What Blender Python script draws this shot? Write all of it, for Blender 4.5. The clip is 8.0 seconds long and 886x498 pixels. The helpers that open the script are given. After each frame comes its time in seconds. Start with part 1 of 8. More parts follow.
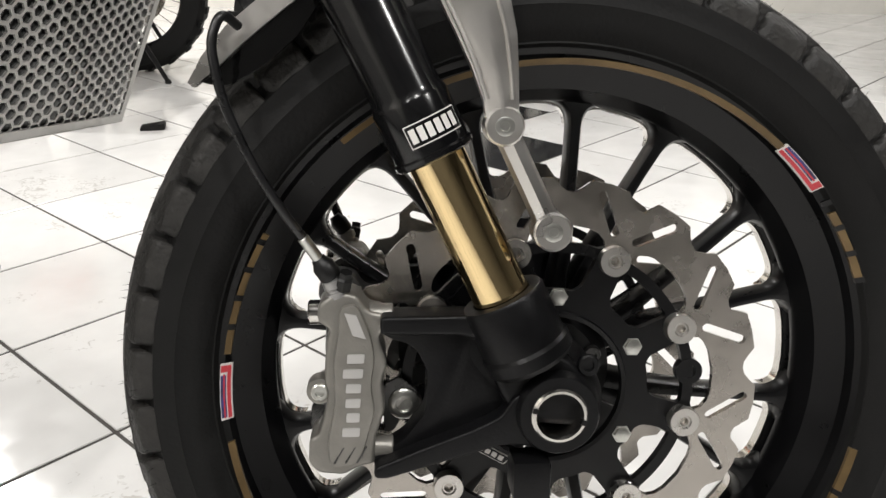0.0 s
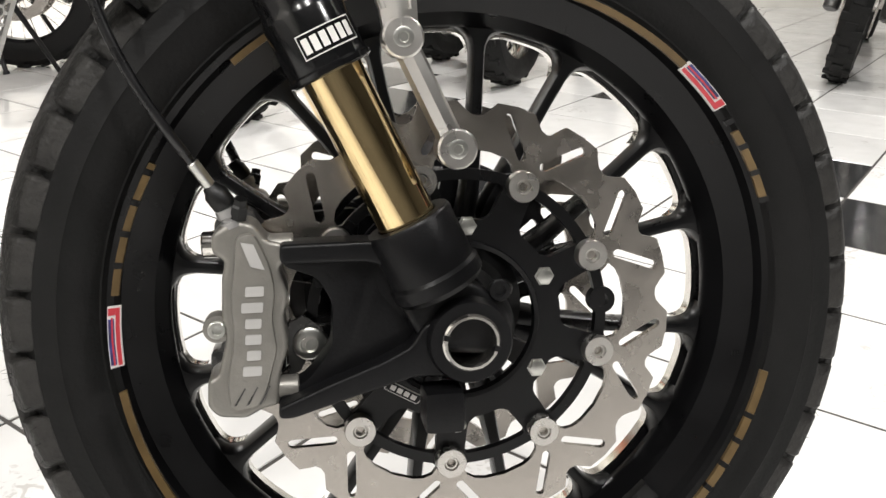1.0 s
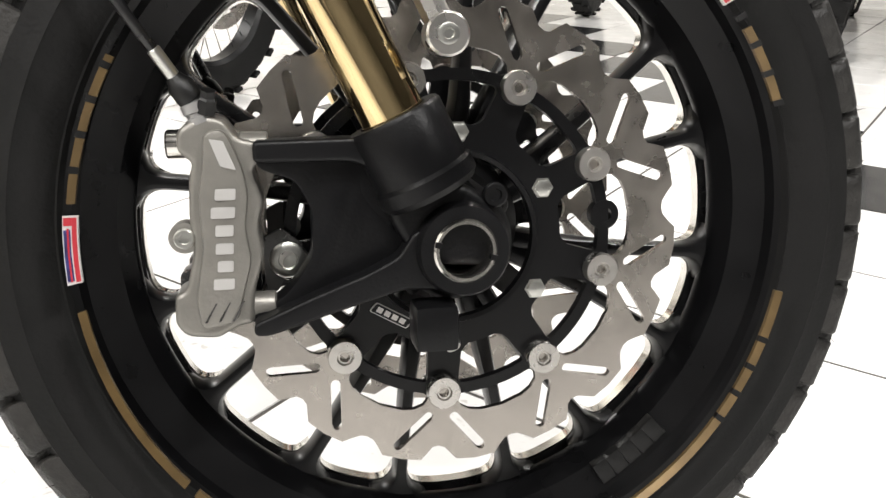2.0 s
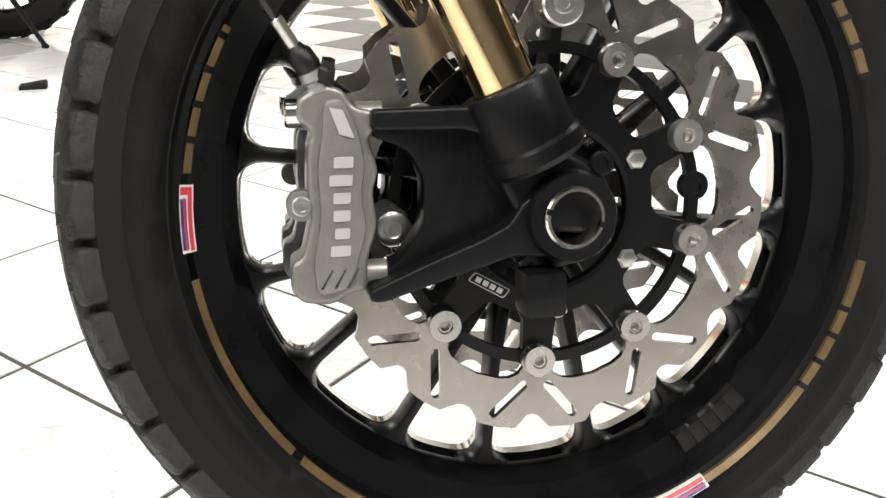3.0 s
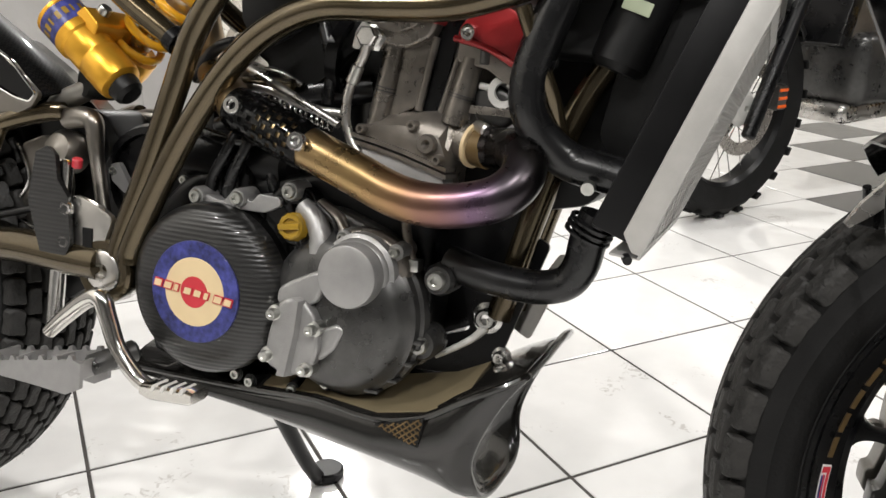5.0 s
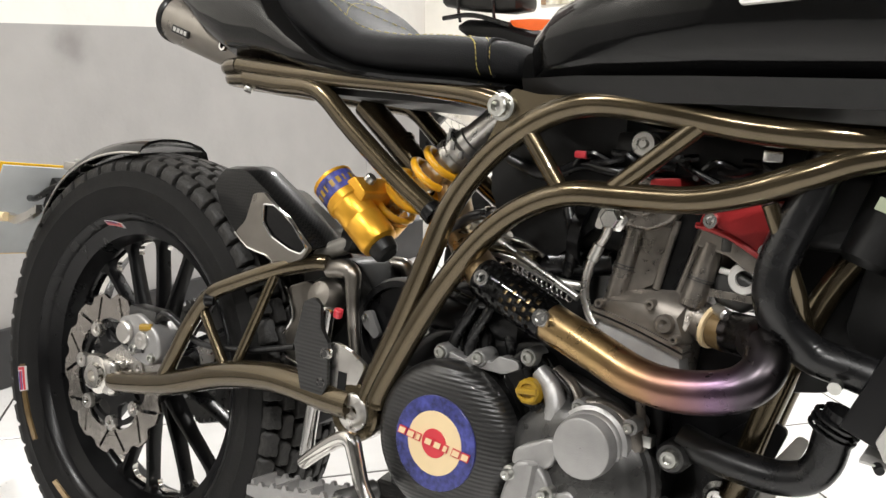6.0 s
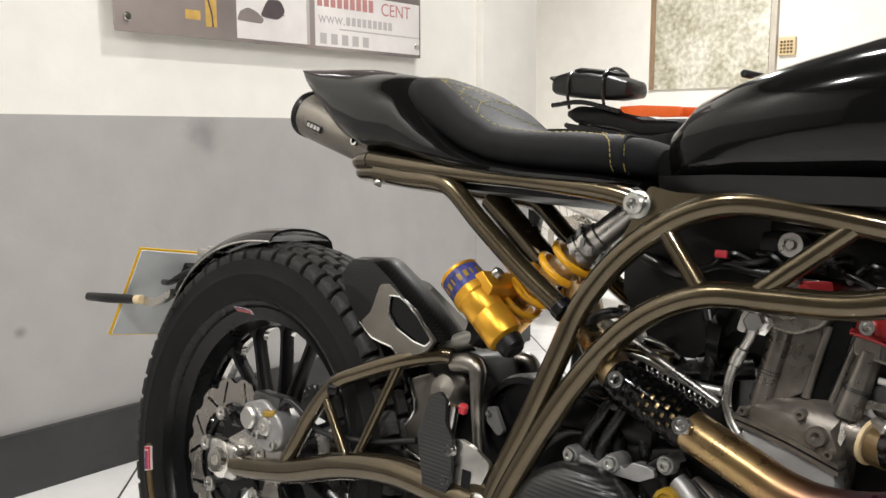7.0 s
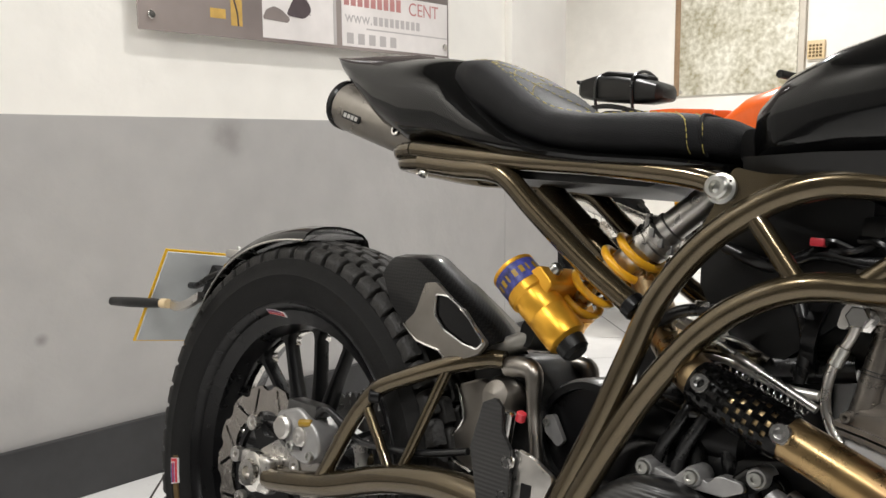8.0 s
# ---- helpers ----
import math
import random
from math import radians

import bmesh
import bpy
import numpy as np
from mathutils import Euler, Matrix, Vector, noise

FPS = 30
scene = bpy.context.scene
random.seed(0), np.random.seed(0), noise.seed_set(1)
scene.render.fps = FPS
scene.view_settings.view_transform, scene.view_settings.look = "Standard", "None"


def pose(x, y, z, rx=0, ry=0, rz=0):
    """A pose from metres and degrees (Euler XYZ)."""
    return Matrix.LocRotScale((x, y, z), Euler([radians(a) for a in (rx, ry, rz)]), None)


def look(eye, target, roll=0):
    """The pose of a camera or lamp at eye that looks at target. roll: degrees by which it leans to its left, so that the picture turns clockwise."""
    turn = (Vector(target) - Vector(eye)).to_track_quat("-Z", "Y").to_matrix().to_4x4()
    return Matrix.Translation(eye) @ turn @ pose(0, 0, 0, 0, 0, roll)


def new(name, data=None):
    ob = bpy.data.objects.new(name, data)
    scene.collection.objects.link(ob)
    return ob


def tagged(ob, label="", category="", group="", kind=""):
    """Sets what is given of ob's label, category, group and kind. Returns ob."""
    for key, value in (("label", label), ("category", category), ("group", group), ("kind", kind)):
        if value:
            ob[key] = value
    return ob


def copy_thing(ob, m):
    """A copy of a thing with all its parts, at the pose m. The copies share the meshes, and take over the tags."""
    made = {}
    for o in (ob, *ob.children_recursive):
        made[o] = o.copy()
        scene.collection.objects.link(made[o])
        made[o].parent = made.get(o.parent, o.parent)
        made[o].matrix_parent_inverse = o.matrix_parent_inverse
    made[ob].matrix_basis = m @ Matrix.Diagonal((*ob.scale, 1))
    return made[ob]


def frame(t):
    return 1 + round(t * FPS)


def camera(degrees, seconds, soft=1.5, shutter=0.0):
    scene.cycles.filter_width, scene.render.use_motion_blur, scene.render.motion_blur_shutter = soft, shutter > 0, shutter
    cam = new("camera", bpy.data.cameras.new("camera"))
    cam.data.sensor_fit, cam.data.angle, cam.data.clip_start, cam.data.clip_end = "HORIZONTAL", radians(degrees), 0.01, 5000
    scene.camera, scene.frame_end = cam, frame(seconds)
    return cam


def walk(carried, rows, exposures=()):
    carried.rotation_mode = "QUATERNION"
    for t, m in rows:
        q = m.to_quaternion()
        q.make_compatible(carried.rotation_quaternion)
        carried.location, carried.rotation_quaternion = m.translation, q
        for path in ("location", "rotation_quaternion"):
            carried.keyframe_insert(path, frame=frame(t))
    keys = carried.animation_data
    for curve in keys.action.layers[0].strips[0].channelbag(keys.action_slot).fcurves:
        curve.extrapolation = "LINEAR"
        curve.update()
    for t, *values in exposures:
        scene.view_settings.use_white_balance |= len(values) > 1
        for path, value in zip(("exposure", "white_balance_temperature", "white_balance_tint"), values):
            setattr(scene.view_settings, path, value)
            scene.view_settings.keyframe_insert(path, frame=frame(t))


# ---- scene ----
cam = camera(56.0, 8.0)
PATH = [
    (0, (-0.071, -0.614, 0.707), (-0.079, 1.232, -0.06), 0.6),
    (0.5, (-0.063, -0.616, 0.676), (0.049, 1.24, -0.061), 0.6),
    (1, (-0.061, -0.612, 0.647), (0.127, 1.231, -0.108), 0.9),
    (1.2, (-0.056, -0.611, 0.632), (0.137, 1.231, -0.121), 0.8),
    (2.5, (-0.078, -0.577, 0.562), (0.162, 1.248, -0.219), 0.7),
    (3, (-0.137, -0.594, 0.562), (0.108, 1.231, -0.217), 0.7),
    (3.3, (-0.165, -0.608, 0.586), (0.044, 1.227, -0.18), 0.7),
    (3.5, (-0.194, -0.619, 0.612), (-0.023, 1.222, -0.152), 1.0),
    (4, (-0.249, -0.657, 0.660), (-0.325, 1.194, -0.093), 1.3),
    (4.5, (-0.290, -0.717, 0.719), (-0.693, 1.105, -0.001), 1.3),
    (5, (-0.309, -0.757, 0.786), (-1.007, 0.997, 0.126), 1.1),
    (5.2, (-0.32, -0.770, 0.807), (-1.111, 0.957, 0.178), 1.0),
    (6.3, (-0.343, -0.811, 0.899), (-1.561, 0.726, 0.507), 0.0),
    (6.5, (-0.348, -0.816, 0.904), (-1.609, 0.697, 0.559), 0.0),
    (7, (-0.372, -0.814, 0.897), (-1.708, 0.648, 0.622), -0.1),
    (7.5, (-0.409, -0.819, 0.868), (-1.776, 0.62, 0.62), -0.3),
    (8, (-0.456, -0.784, 0.865), (-1.825, 0.653, 0.619), -0.5),
]
EXPOSURES = [(0.0, -0.08), (0.6, 0.12), (1.2, 0.27), (2.4, 0.58), (3.0, 0.54), (3.5, 0.2), (3.9, -0.24), (4.3, -0.24), (4.6, -0.16), (5.2, 0.02), (6.3, 0.2), (6.6, 0.16), (7.0, -0.12), (8.0, -0.2)]
walk(cam, [(t, look(eye, target, roll)) for t, eye, target, roll in PATH], EXPOSURES)

# ---------- light ----------
world = bpy.data.worlds.new("world")
scene.world = world
world.use_nodes = True
world.node_tree.nodes["Background"].inputs[0].default_value = (1.0, 0.98, 0.95, 1)
world.node_tree.nodes["Background"].inputs[1].default_value = 0.05


def spot_panel(x, y, sx, watts, z=2.86):
    data = bpy.data.lights.new("ceiling_lamp", "AREA")
    data.shape, data.size, data.energy = "DISK", sx, watts
    data.color = (1.0, 0.978, 0.948)
    ob = new("ceiling_lamp", data)
    ob.matrix_basis = pose(x, y, z)
    return ob


LAMPS = [(-1.9, -1.4, 34), (-0.9, -2.2, 26), (0.2, -1.5, 36), (1.7, -1.2, 34), (-1.5, 0.9, 32), (0.4, 1.3, 34), (2.2, 1.4, 32), (-2.9, 3.6, 95), (-0.3, 3.4, 14), (2.4, 3.6, 24)]
for lx, ly, lw in LAMPS:
    spot_panel(lx, ly, 0.11, lw)


# ---------- materials ----------
def mat(name, color, rough=0.5, metal=0.0, vary=0.0, scale=40.0, bump=0.0, bscale=None, coat=0.0, rvary=0.0, color2=None, spec=0.5):
    m = bpy.data.materials.new(name)
    m.use_nodes = True
    nt = m.node_tree
    b = nt.nodes["Principled BSDF"]
    b.inputs["Base Color"].default_value = (*color, 1)
    b.inputs["Roughness"].default_value = rough
    b.inputs["Metallic"].default_value = metal
    b.inputs["Specular IOR Level"].default_value = spec
    b.inputs["Coat Weight"].default_value = coat
    b.inputs["Coat Roughness"].default_value = 0.04
    tc = nt.nodes.new("ShaderNodeTexCoord")
    if vary or rvary:
        n1 = nt.nodes.new("ShaderNodeTexNoise")
        n1.inputs["Scale"].default_value = scale
        n1.inputs["Detail"].default_value = 6
        n2 = nt.nodes.new("ShaderNodeTexNoise")
        n2.inputs["Scale"].default_value = scale / 7
        nt.links.new(tc.outputs["Object"], n1.inputs["Vector"])
        nt.links.new(tc.outputs["Object"], n2.inputs["Vector"])
        add = nt.nodes.new("ShaderNodeMath")
        add.operation = "ADD"
        nt.links.new(n1.outputs["Fac"], add.inputs[0])
        nt.links.new(n2.outputs["Fac"], add.inputs[1])
        if vary:
            ramp = nt.nodes.new("ShaderNodeMix")
            ramp.data_type = "RGBA"
            mr = nt.nodes.new("ShaderNodeMapRange")
            mr.inputs["From Min"].default_value, mr.inputs["From Max"].default_value = 0.7, 1.3
            nt.links.new(add.outputs[0], mr.inputs["Value"])
            nt.links.new(mr.outputs["Result"], ramp.inputs["Factor"])
            c2 = color2 or tuple(min(1, c * (1 + vary)) for c in color)
            ramp.inputs[6].default_value = (*[c * (1 - vary) for c in color], 1)
            ramp.inputs[7].default_value = (*c2, 1)
            nt.links.new(ramp.outputs[2], b.inputs["Base Color"])
        if rvary:
            mr2 = nt.nodes.new("ShaderNodeMapRange")
            mr2.inputs["From Min"].default_value, mr2.inputs["From Max"].default_value = 0.7, 1.3
            mr2.inputs["To Min"].default_value, mr2.inputs["To Max"].default_value = max(0.02, rough - rvary), rough + rvary
            nt.links.new(add.outputs[0], mr2.inputs["Value"])
            nt.links.new(mr2.outputs["Result"], b.inputs["Roughness"])
    if bump:
        n3 = nt.nodes.new("ShaderNodeTexNoise")
        n3.inputs["Scale"].default_value = bscale or scale * 4
        n3.inputs["Detail"].default_value = 5
        nt.links.new(tc.outputs["Object"], n3.inputs["Vector"])
        bp = nt.nodes.new("ShaderNodeBump")
        bp.inputs["Strength"].default_value = bump
        bp.inputs["Distance"].default_value = 0.002
        nt.links.new(n3.outputs["Fac"], bp.inputs["Height"])
        nt.links.new(bp.outputs["Normal"], b.inputs["Normal"])
    return m


def carbon_mat(name):
    """Woven carbon under clear lacquer."""
    m = mat(name, (0.02, 0.02, 0.021), 0.4, 0.0, coat=0.4, spec=0.06)
    nt = m.node_tree
    b = nt.nodes["Principled BSDF"]
    tc = nt.nodes.new("ShaderNodeTexCoord")
    mp = nt.nodes.new("ShaderNodeMapping")
    mp.inputs["Rotation"].default_value = (0, radians(45), 0)
    mp.inputs["Scale"].default_value = (330, 330, 330)
    ck = nt.nodes.new("ShaderNodeTexChecker")
    ck.inputs["Scale"].default_value = 1.0
    ck.inputs["Color1"].default_value = (0.011, 0.0107, 0.0103, 1)
    ck.inputs["Color2"].default_value = (0.003, 0.003, 0.0032, 1)
    nt.links.new(tc.outputs["Object"], mp.inputs["Vector"])
    nt.links.new(mp.outputs["Vector"], ck.inputs["Vector"])
    nt.links.new(ck.outputs["Color"], b.inputs["Base Color"])
    return m


def heat_mat():
    """Titanium pipe with straw, purple and blue heat bands along its run."""
    m = mat("heated_titanium", (0.5, 0.36, 0.2), 0.30, 1.0, rvary=0.08, scale=60)
    nt = m.node_tree
    b = nt.nodes["Principled BSDF"]
    tc = nt.nodes.new("ShaderNodeTexCoord")
    sep = nt.nodes.new("ShaderNodeSeparateXYZ")
    nz = nt.nodes.new("ShaderNodeTexNoise")
    nz.inputs["Scale"].default_value = 14
    ad = nt.nodes.new("ShaderNodeMath")
    ad.operation = "MULTIPLY_ADD"
    ad.inputs[1].default_value = 0.05
    nt.links.new(tc.outputs["Object"], sep.inputs[0])
    nt.links.new(tc.outputs["Object"], nz.inputs["Vector"])
    run = nt.nodes.new("ShaderNodeMath")
    run.operation = "ADD"
    nt.links.new(sep.outputs["X"], run.inputs[0])
    side = nt.nodes.new("ShaderNodeMapRange")
    side.inputs["From Min"].default_value, side.inputs["From Max"].default_value = -0.117, -0.05
    side.inputs["To Min"].default_value, side.inputs["To Max"].default_value = 0.0, 0.11
    nt.links.new(sep.outputs["Y"], side.inputs["Value"])
    nt.links.new(side.outputs["Result"], run.inputs[1])
    nt.links.new(nz.outputs["Fac"], ad.inputs[0])
    nt.links.new(run.outputs[0], ad.inputs[2])
    mr = nt.nodes.new("ShaderNodeMapRange")
    mr.inputs["From Min"].default_value, mr.inputs["From Max"].default_value = -0.735, -0.460
    nt.links.new(ad.outputs[0], mr.inputs["Value"])
    cr = nt.nodes.new("ShaderNodeValToRGB")
    els = cr.color_ramp.elements
    els[0].position, els[0].color = 0.0, (0.34, 0.25, 0.14, 1)
    els[1].position, els[1].color = 1.0, (0.05, 0.046, 0.046, 1)
    for p, c in ((0.35, (0.37, 0.25, 0.115, 1)), (0.55, (0.34, 0.20, 0.11, 1)), (0.66, (0.25, 0.135, 0.12, 1)), (0.76, (0.17, 0.11, 0.17, 1)), (0.86, (0.085, 0.072, 0.085, 1))):
        e = els.new(p)
        e.color = c
    nt.links.new(mr.outputs["Result"], cr.inputs["Fac"])
    nt.links.new(cr.outputs["Color"], b.inputs["Base Color"])
    return m


def ribbed_mat():
    """Carbon laid in fine level ridges under satin lacquer."""
    m = mat("ribbed_carbon", (0.02, 0.02, 0.02), 0.34, coat=0.4)
    nt = m.node_tree
    b = nt.nodes["Principled BSDF"]
    tc = nt.nodes.new("ShaderNodeTexCoord")
    wave = nt.nodes.new("ShaderNodeTexWave")
    wave.bands_direction = "Z"
    wave.inputs["Scale"].default_value = 66
    wave.inputs["Distortion"].default_value = 0.0
    wave.inputs["Detail"].default_value = 1
    nt.links.new(tc.outputs["Object"], wave.inputs["Vector"])
    mr = nt.nodes.new("ShaderNodeMix")
    mr.data_type = "RGBA"
    mr.inputs[6].default_value = (0.008, 0.008, 0.008, 1)
    mr.inputs[7].default_value = (0.019, 0.0185, 0.018, 1)
    nt.links.new(wave.outputs["Fac"], mr.inputs["Factor"])
    nt.links.new(mr.outputs[2], b.inputs["Base Color"])
    bp = nt.nodes.new("ShaderNodeBump")
    bp.inputs["Strength"].default_value = 0.35
    bp.inputs["Distance"].default_value = 0.001
    nt.links.new(wave.outputs["Fac"], bp.inputs["Height"])
    nt.links.new(bp.outputs["Normal"], b.inputs["Normal"])
    return m


RIBBED = ribbed_mat()
SHELF = mat("satin_bronze_shield", (0.30, 0.245, 0.15), 0.36, 0.45, vary=0.12, scale=30, rvary=0.06)
STAY = mat("bright_milled_stay", (0.72, 0.70, 0.67), 0.32, 1.0, vary=0.06, scale=60, rvary=0.06)
SILENCER = mat("dull_titanium", (0.27, 0.25, 0.225), 0.32, 1.0, vary=0.1, scale=50, rvary=0.08)
RUBBER = mat("tyre_rubber", (0.0062, 0.0061, 0.006), 0.62, vary=0.45, scale=25, bump=0.25, bscale=300, rvary=0.12, spec=0.22)
TREAD = mat("dusty_tread_rubber", (0.022, 0.0207, 0.0190), 0.60, vary=0.6, scale=60, bump=0.8, bscale=220, rvary=0.14, spec=0.40)
BLACKPAINT = mat("satin_black_paint", (0.0032, 0.0032, 0.0036), 0.30, vary=0.2, scale=30, rvary=0.06, spec=0.3)
GLOSSBLACK = mat("gloss_black_lacquer", (0.003, 0.003, 0.003), 0.10, coat=0.35, vary=0.3, scale=8, spec=0.2)
ANOD = mat("black_anodised_casting", (0.0045, 0.0045, 0.005), 0.36, 0.0, vary=0.25, scale=40, bump=0.12, bscale=420, rvary=0.08, spec=0.2)
FORKTUBE = mat("black_anodised_tube", (0.004, 0.004, 0.0045), 0.16, 0.0, rvary=0.05, scale=50)
PLASTIC = mat("black_plastic", (0.0055, 0.0055, 0.0055), 0.42, vary=0.3, scale=60, bump=0.1, spec=0.35)
HOSE = mat("black_rubber_hose", (0.007, 0.007, 0.0075), 0.30, vary=0.25, scale=50, rvary=0.08)
GOLD = mat("gold_stanchion", (0.80, 0.62, 0.34), 0.06, 1.0, vary=0.04, scale=20, rvary=0.03)
STEEL = mat("brushed_disc_steel", (0.46, 0.43, 0.395), 0.24, 1.0, vary=0.12, scale=55, rvary=0.1)


def brushed(m, scale, strength):
    """Fine turning rings round the part's own y axis."""
    nt = m.node_tree
    tc = nt.nodes.new("ShaderNodeTexCoord")
    wave = nt.nodes.new("ShaderNodeTexWave")
    wave.wave_type = "RINGS"
    wave.rings_direction = "Y"
    wave.inputs["Scale"].default_value = scale
    wave.inputs["Distortion"].default_value = 1.5
    wave.inputs["Detail"].default_value = 3
    wave.inputs["Detail Scale"].default_value = 6
    nt.links.new(tc.outputs["Object"], wave.inputs["Vector"])
    bp = nt.nodes.new("ShaderNodeBump")
    bp.inputs["Strength"].default_value = strength
    bp.inputs["Distance"].default_value = 0.0004
    nt.links.new(wave.outputs["Fac"], bp.inputs["Height"])
    nt.links.new(bp.outputs["Normal"], nt.nodes["Principled BSDF"].inputs["Normal"])


brushed(STEEL, 420, 0.10)
ALU = mat("bare_aluminium", (0.62, 0.60, 0.57), 0.3, 1.0, vary=0.08, scale=70, rvary=0.1)
POLISHED = mat("polished_aluminium", (0.72, 0.70, 0.66), 0.16, 1.0, vary=0.05, scale=50, rvary=0.06)
CASTLIGHT = mat("pale_cast_cover", (0.35, 0.345, 0.34), 0.38, 0.6, vary=0.08, scale=90, bump=0.2, bscale=600, rvary=0.06)
CAST = mat("cast_engine_metal", (0.215, 0.195, 0.172), 0.34, 0.75, vary=0.18, scale=90, bump=0.12, bscale=600, rvary=0.1)
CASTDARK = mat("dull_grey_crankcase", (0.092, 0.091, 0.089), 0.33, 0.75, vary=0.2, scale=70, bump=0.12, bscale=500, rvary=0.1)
CALIPER = mat("grey_caliper_coat", (0.235, 0.225, 0.205), 0.38, 0.55, vary=0.1, scale=80, bump=0.15, bscale=500)
BRONZE = mat("bronze_frame_paint", (0.098, 0.076, 0.044), 0.20, 0.85, vary=0.12, scale=40, coat=0.5, rvary=0.05)
CHROME = mat("chrome_fastener", (0.75, 0.74, 0.72), 0.18, 1.0, vary=0.05, scale=120)
ZINC = mat("zinc_bolt", (0.55, 0.55, 0.52), 0.32, 1.0, vary=0.12, scale=150)
CARBON = carbon_mat("carbon_weave")
PANGLOSS = mat("lacquered_dark_carbon", (0.010, 0.0092, 0.0082), 0.20, coat=0.6, spec=0.45)
TITAN = heat_mat()
SHOCKGOLD = mat("gold_anodised_shock", (0.80, 0.41, 0.040), 0.34, 0.7, vary=0.08, scale=60, rvary=0.05)
SPRING = mat("yellow_spring_paint", (0.86, 0.43, 0.02), 0.28, 0.0, vary=0.08, scale=40, coat=0.4)
LEATHER = mat("black_leather", (0.006, 0.006, 0.0065), 0.55, vary=0.25, scale=30, bump=0.35, bscale=700, spec=0.16)
THREAD = mat("yellow_thread", (0.46, 0.37, 0.09), 0.7, vary=0.1)
RED = mat("red_rocker_cover", (0.36, 0.018, 0.02), 0.35, 0.2, vary=0.15, scale=60, bump=0.15)
REDPAINT = mat("red_decal", (0.55, 0.035, 0.05), 0.35, vary=0.05)
BLUE = mat("blue_decal", (0.040, 0.046, 0.19), 0.30, vary=0.75, scale=170)
CREAM = mat("cream_decal", (0.72, 0.56, 0.33), 0.4, vary=0.05)
LETTER = mat("pale_grey_letter", (0.46, 0.45, 0.44), 0.4, 0.3, vary=0.06)
WHITEDECAL = mat("white_decal", (0.72, 0.70, 0.68), 0.45, vary=0.06)
GOLDDECAL = mat("dull_gold_rim_tape", (0.135, 0.088, 0.036), 0.35, 0.4, vary=0.3, scale=50)
GUARD = mat("grey_powder_coat", (0.46, 0.45, 0.43), 0.42, 0.3, vary=0.08, scale=60, bump=0.1, bscale=500)
OILCAP = mat("yellow_cap", (0.30, 0.18, 0.010), 0.4, vary=0.15, scale=100)
ORANGE = mat("orange_plastic", (0.85, 0.13, 0.01), 0.35, vary=0.06)
PLATEWHITE = mat("number_plate_back", (0.55, 0.57, 0.57), 0.45, vary=0.05)
PLATEYELLOW = mat("number_plate_yellow", (0.85, 0.50, 0.02), 0.4, vary=0.04)
# Dark colour for the unseen walls, so gloss parts reflect little light.
WALLDARK = mat("unseen_wall_dark", (0.12, 0.118, 0.115), 0.6, vary=0.08, scale=9, bump=0.3, bscale=30)
WALLGREY = mat("grey_wall_paint", (0.41, 0.398, 0.386), 0.6, vary=0.07, scale=9, bump=1.0, bscale=24)


def smudge(m, centre, radius, depth):
    """A soft grey rub mark on painted plaster, at one place."""
    nt = m.node_tree
    b = nt.nodes["Principled BSDF"]
    src = b.inputs["Base Color"].links[0].from_socket
    tc = nt.nodes.new("ShaderNodeTexCoord")
    dist = nt.nodes.new("ShaderNodeVectorMath")
    dist.operation = "DISTANCE"
    dist.inputs[1].default_value = centre
    nt.links.new(tc.outputs["Object"], dist.inputs[0])
    nz = nt.nodes.new("ShaderNodeTexNoise")
    nz.inputs["Scale"].default_value = 16
    nz.inputs["Detail"].default_value = 4
    nt.links.new(tc.outputs["Object"], nz.inputs["Vector"])
    ad = nt.nodes.new("ShaderNodeMath")
    ad.operation = "MULTIPLY_ADD"
    ad.inputs[1].default_value = radius * 1.2
    nt.links.new(nz.outputs["Fac"], ad.inputs[0])
    nt.links.new(dist.outputs["Value"], ad.inputs[2])
    mr = nt.nodes.new("ShaderNodeMapRange")
    mr.interpolation_type = "SMOOTHSTEP"
    mr.inputs["From Min"].default_value, mr.inputs["From Max"].default_value = radius * 0.5, radius * 1.7
    mr.inputs["To Min"].default_value, mr.inputs["To Max"].default_value = depth, 0.0
    nt.links.new(ad.outputs[0], mr.inputs["Value"])
    mix = nt.nodes.new("ShaderNodeMix")
    mix.data_type = "RGBA"
    nt.links.new(mr.outputs["Result"], mix.inputs["Factor"])
    nt.links.new(src, mix.inputs[6])
    mix.inputs[7].default_value = (0.10, 0.09, 0.08, 1)
    nt.links.new(mix.outputs[2], b.inputs["Base Color"])


smudge(WALLGREY, (-2.46, 0.48, 0.905), 0.075, 0.45)
smudge(WALLGREY, (-2.46, -0.05, 0.42), 0.02, 0.55)
WALLWHITE = mat("warm_white_wall_paint", (0.88, 0.855, 0.80), 0.6, vary=0.04, scale=9, bump=1.0, bscale=24)
CEIL = mat("dark_ceiling_paint", (0.09, 0.088, 0.085), 0.8, vary=0.03, scale=4, bump=0.2, bscale=60)
SKIRT = mat("charcoal_skirting", (0.035, 0.035, 0.036), 0.45, vary=0.2, scale=20, bump=0.1)
GROUT = mat("dark_grout", (0.05, 0.045, 0.04), 0.8, vary=0.3, scale=60, bump=0.3)
WHITEPLASTIC = mat("white_plastic", (0.62, 0.61, 0.58), 0.35, vary=0.06, scale=20)
CLEAR = mat("clear_acrylic_edge", (0.55, 0.56, 0.56), 0.1, vary=0.03)


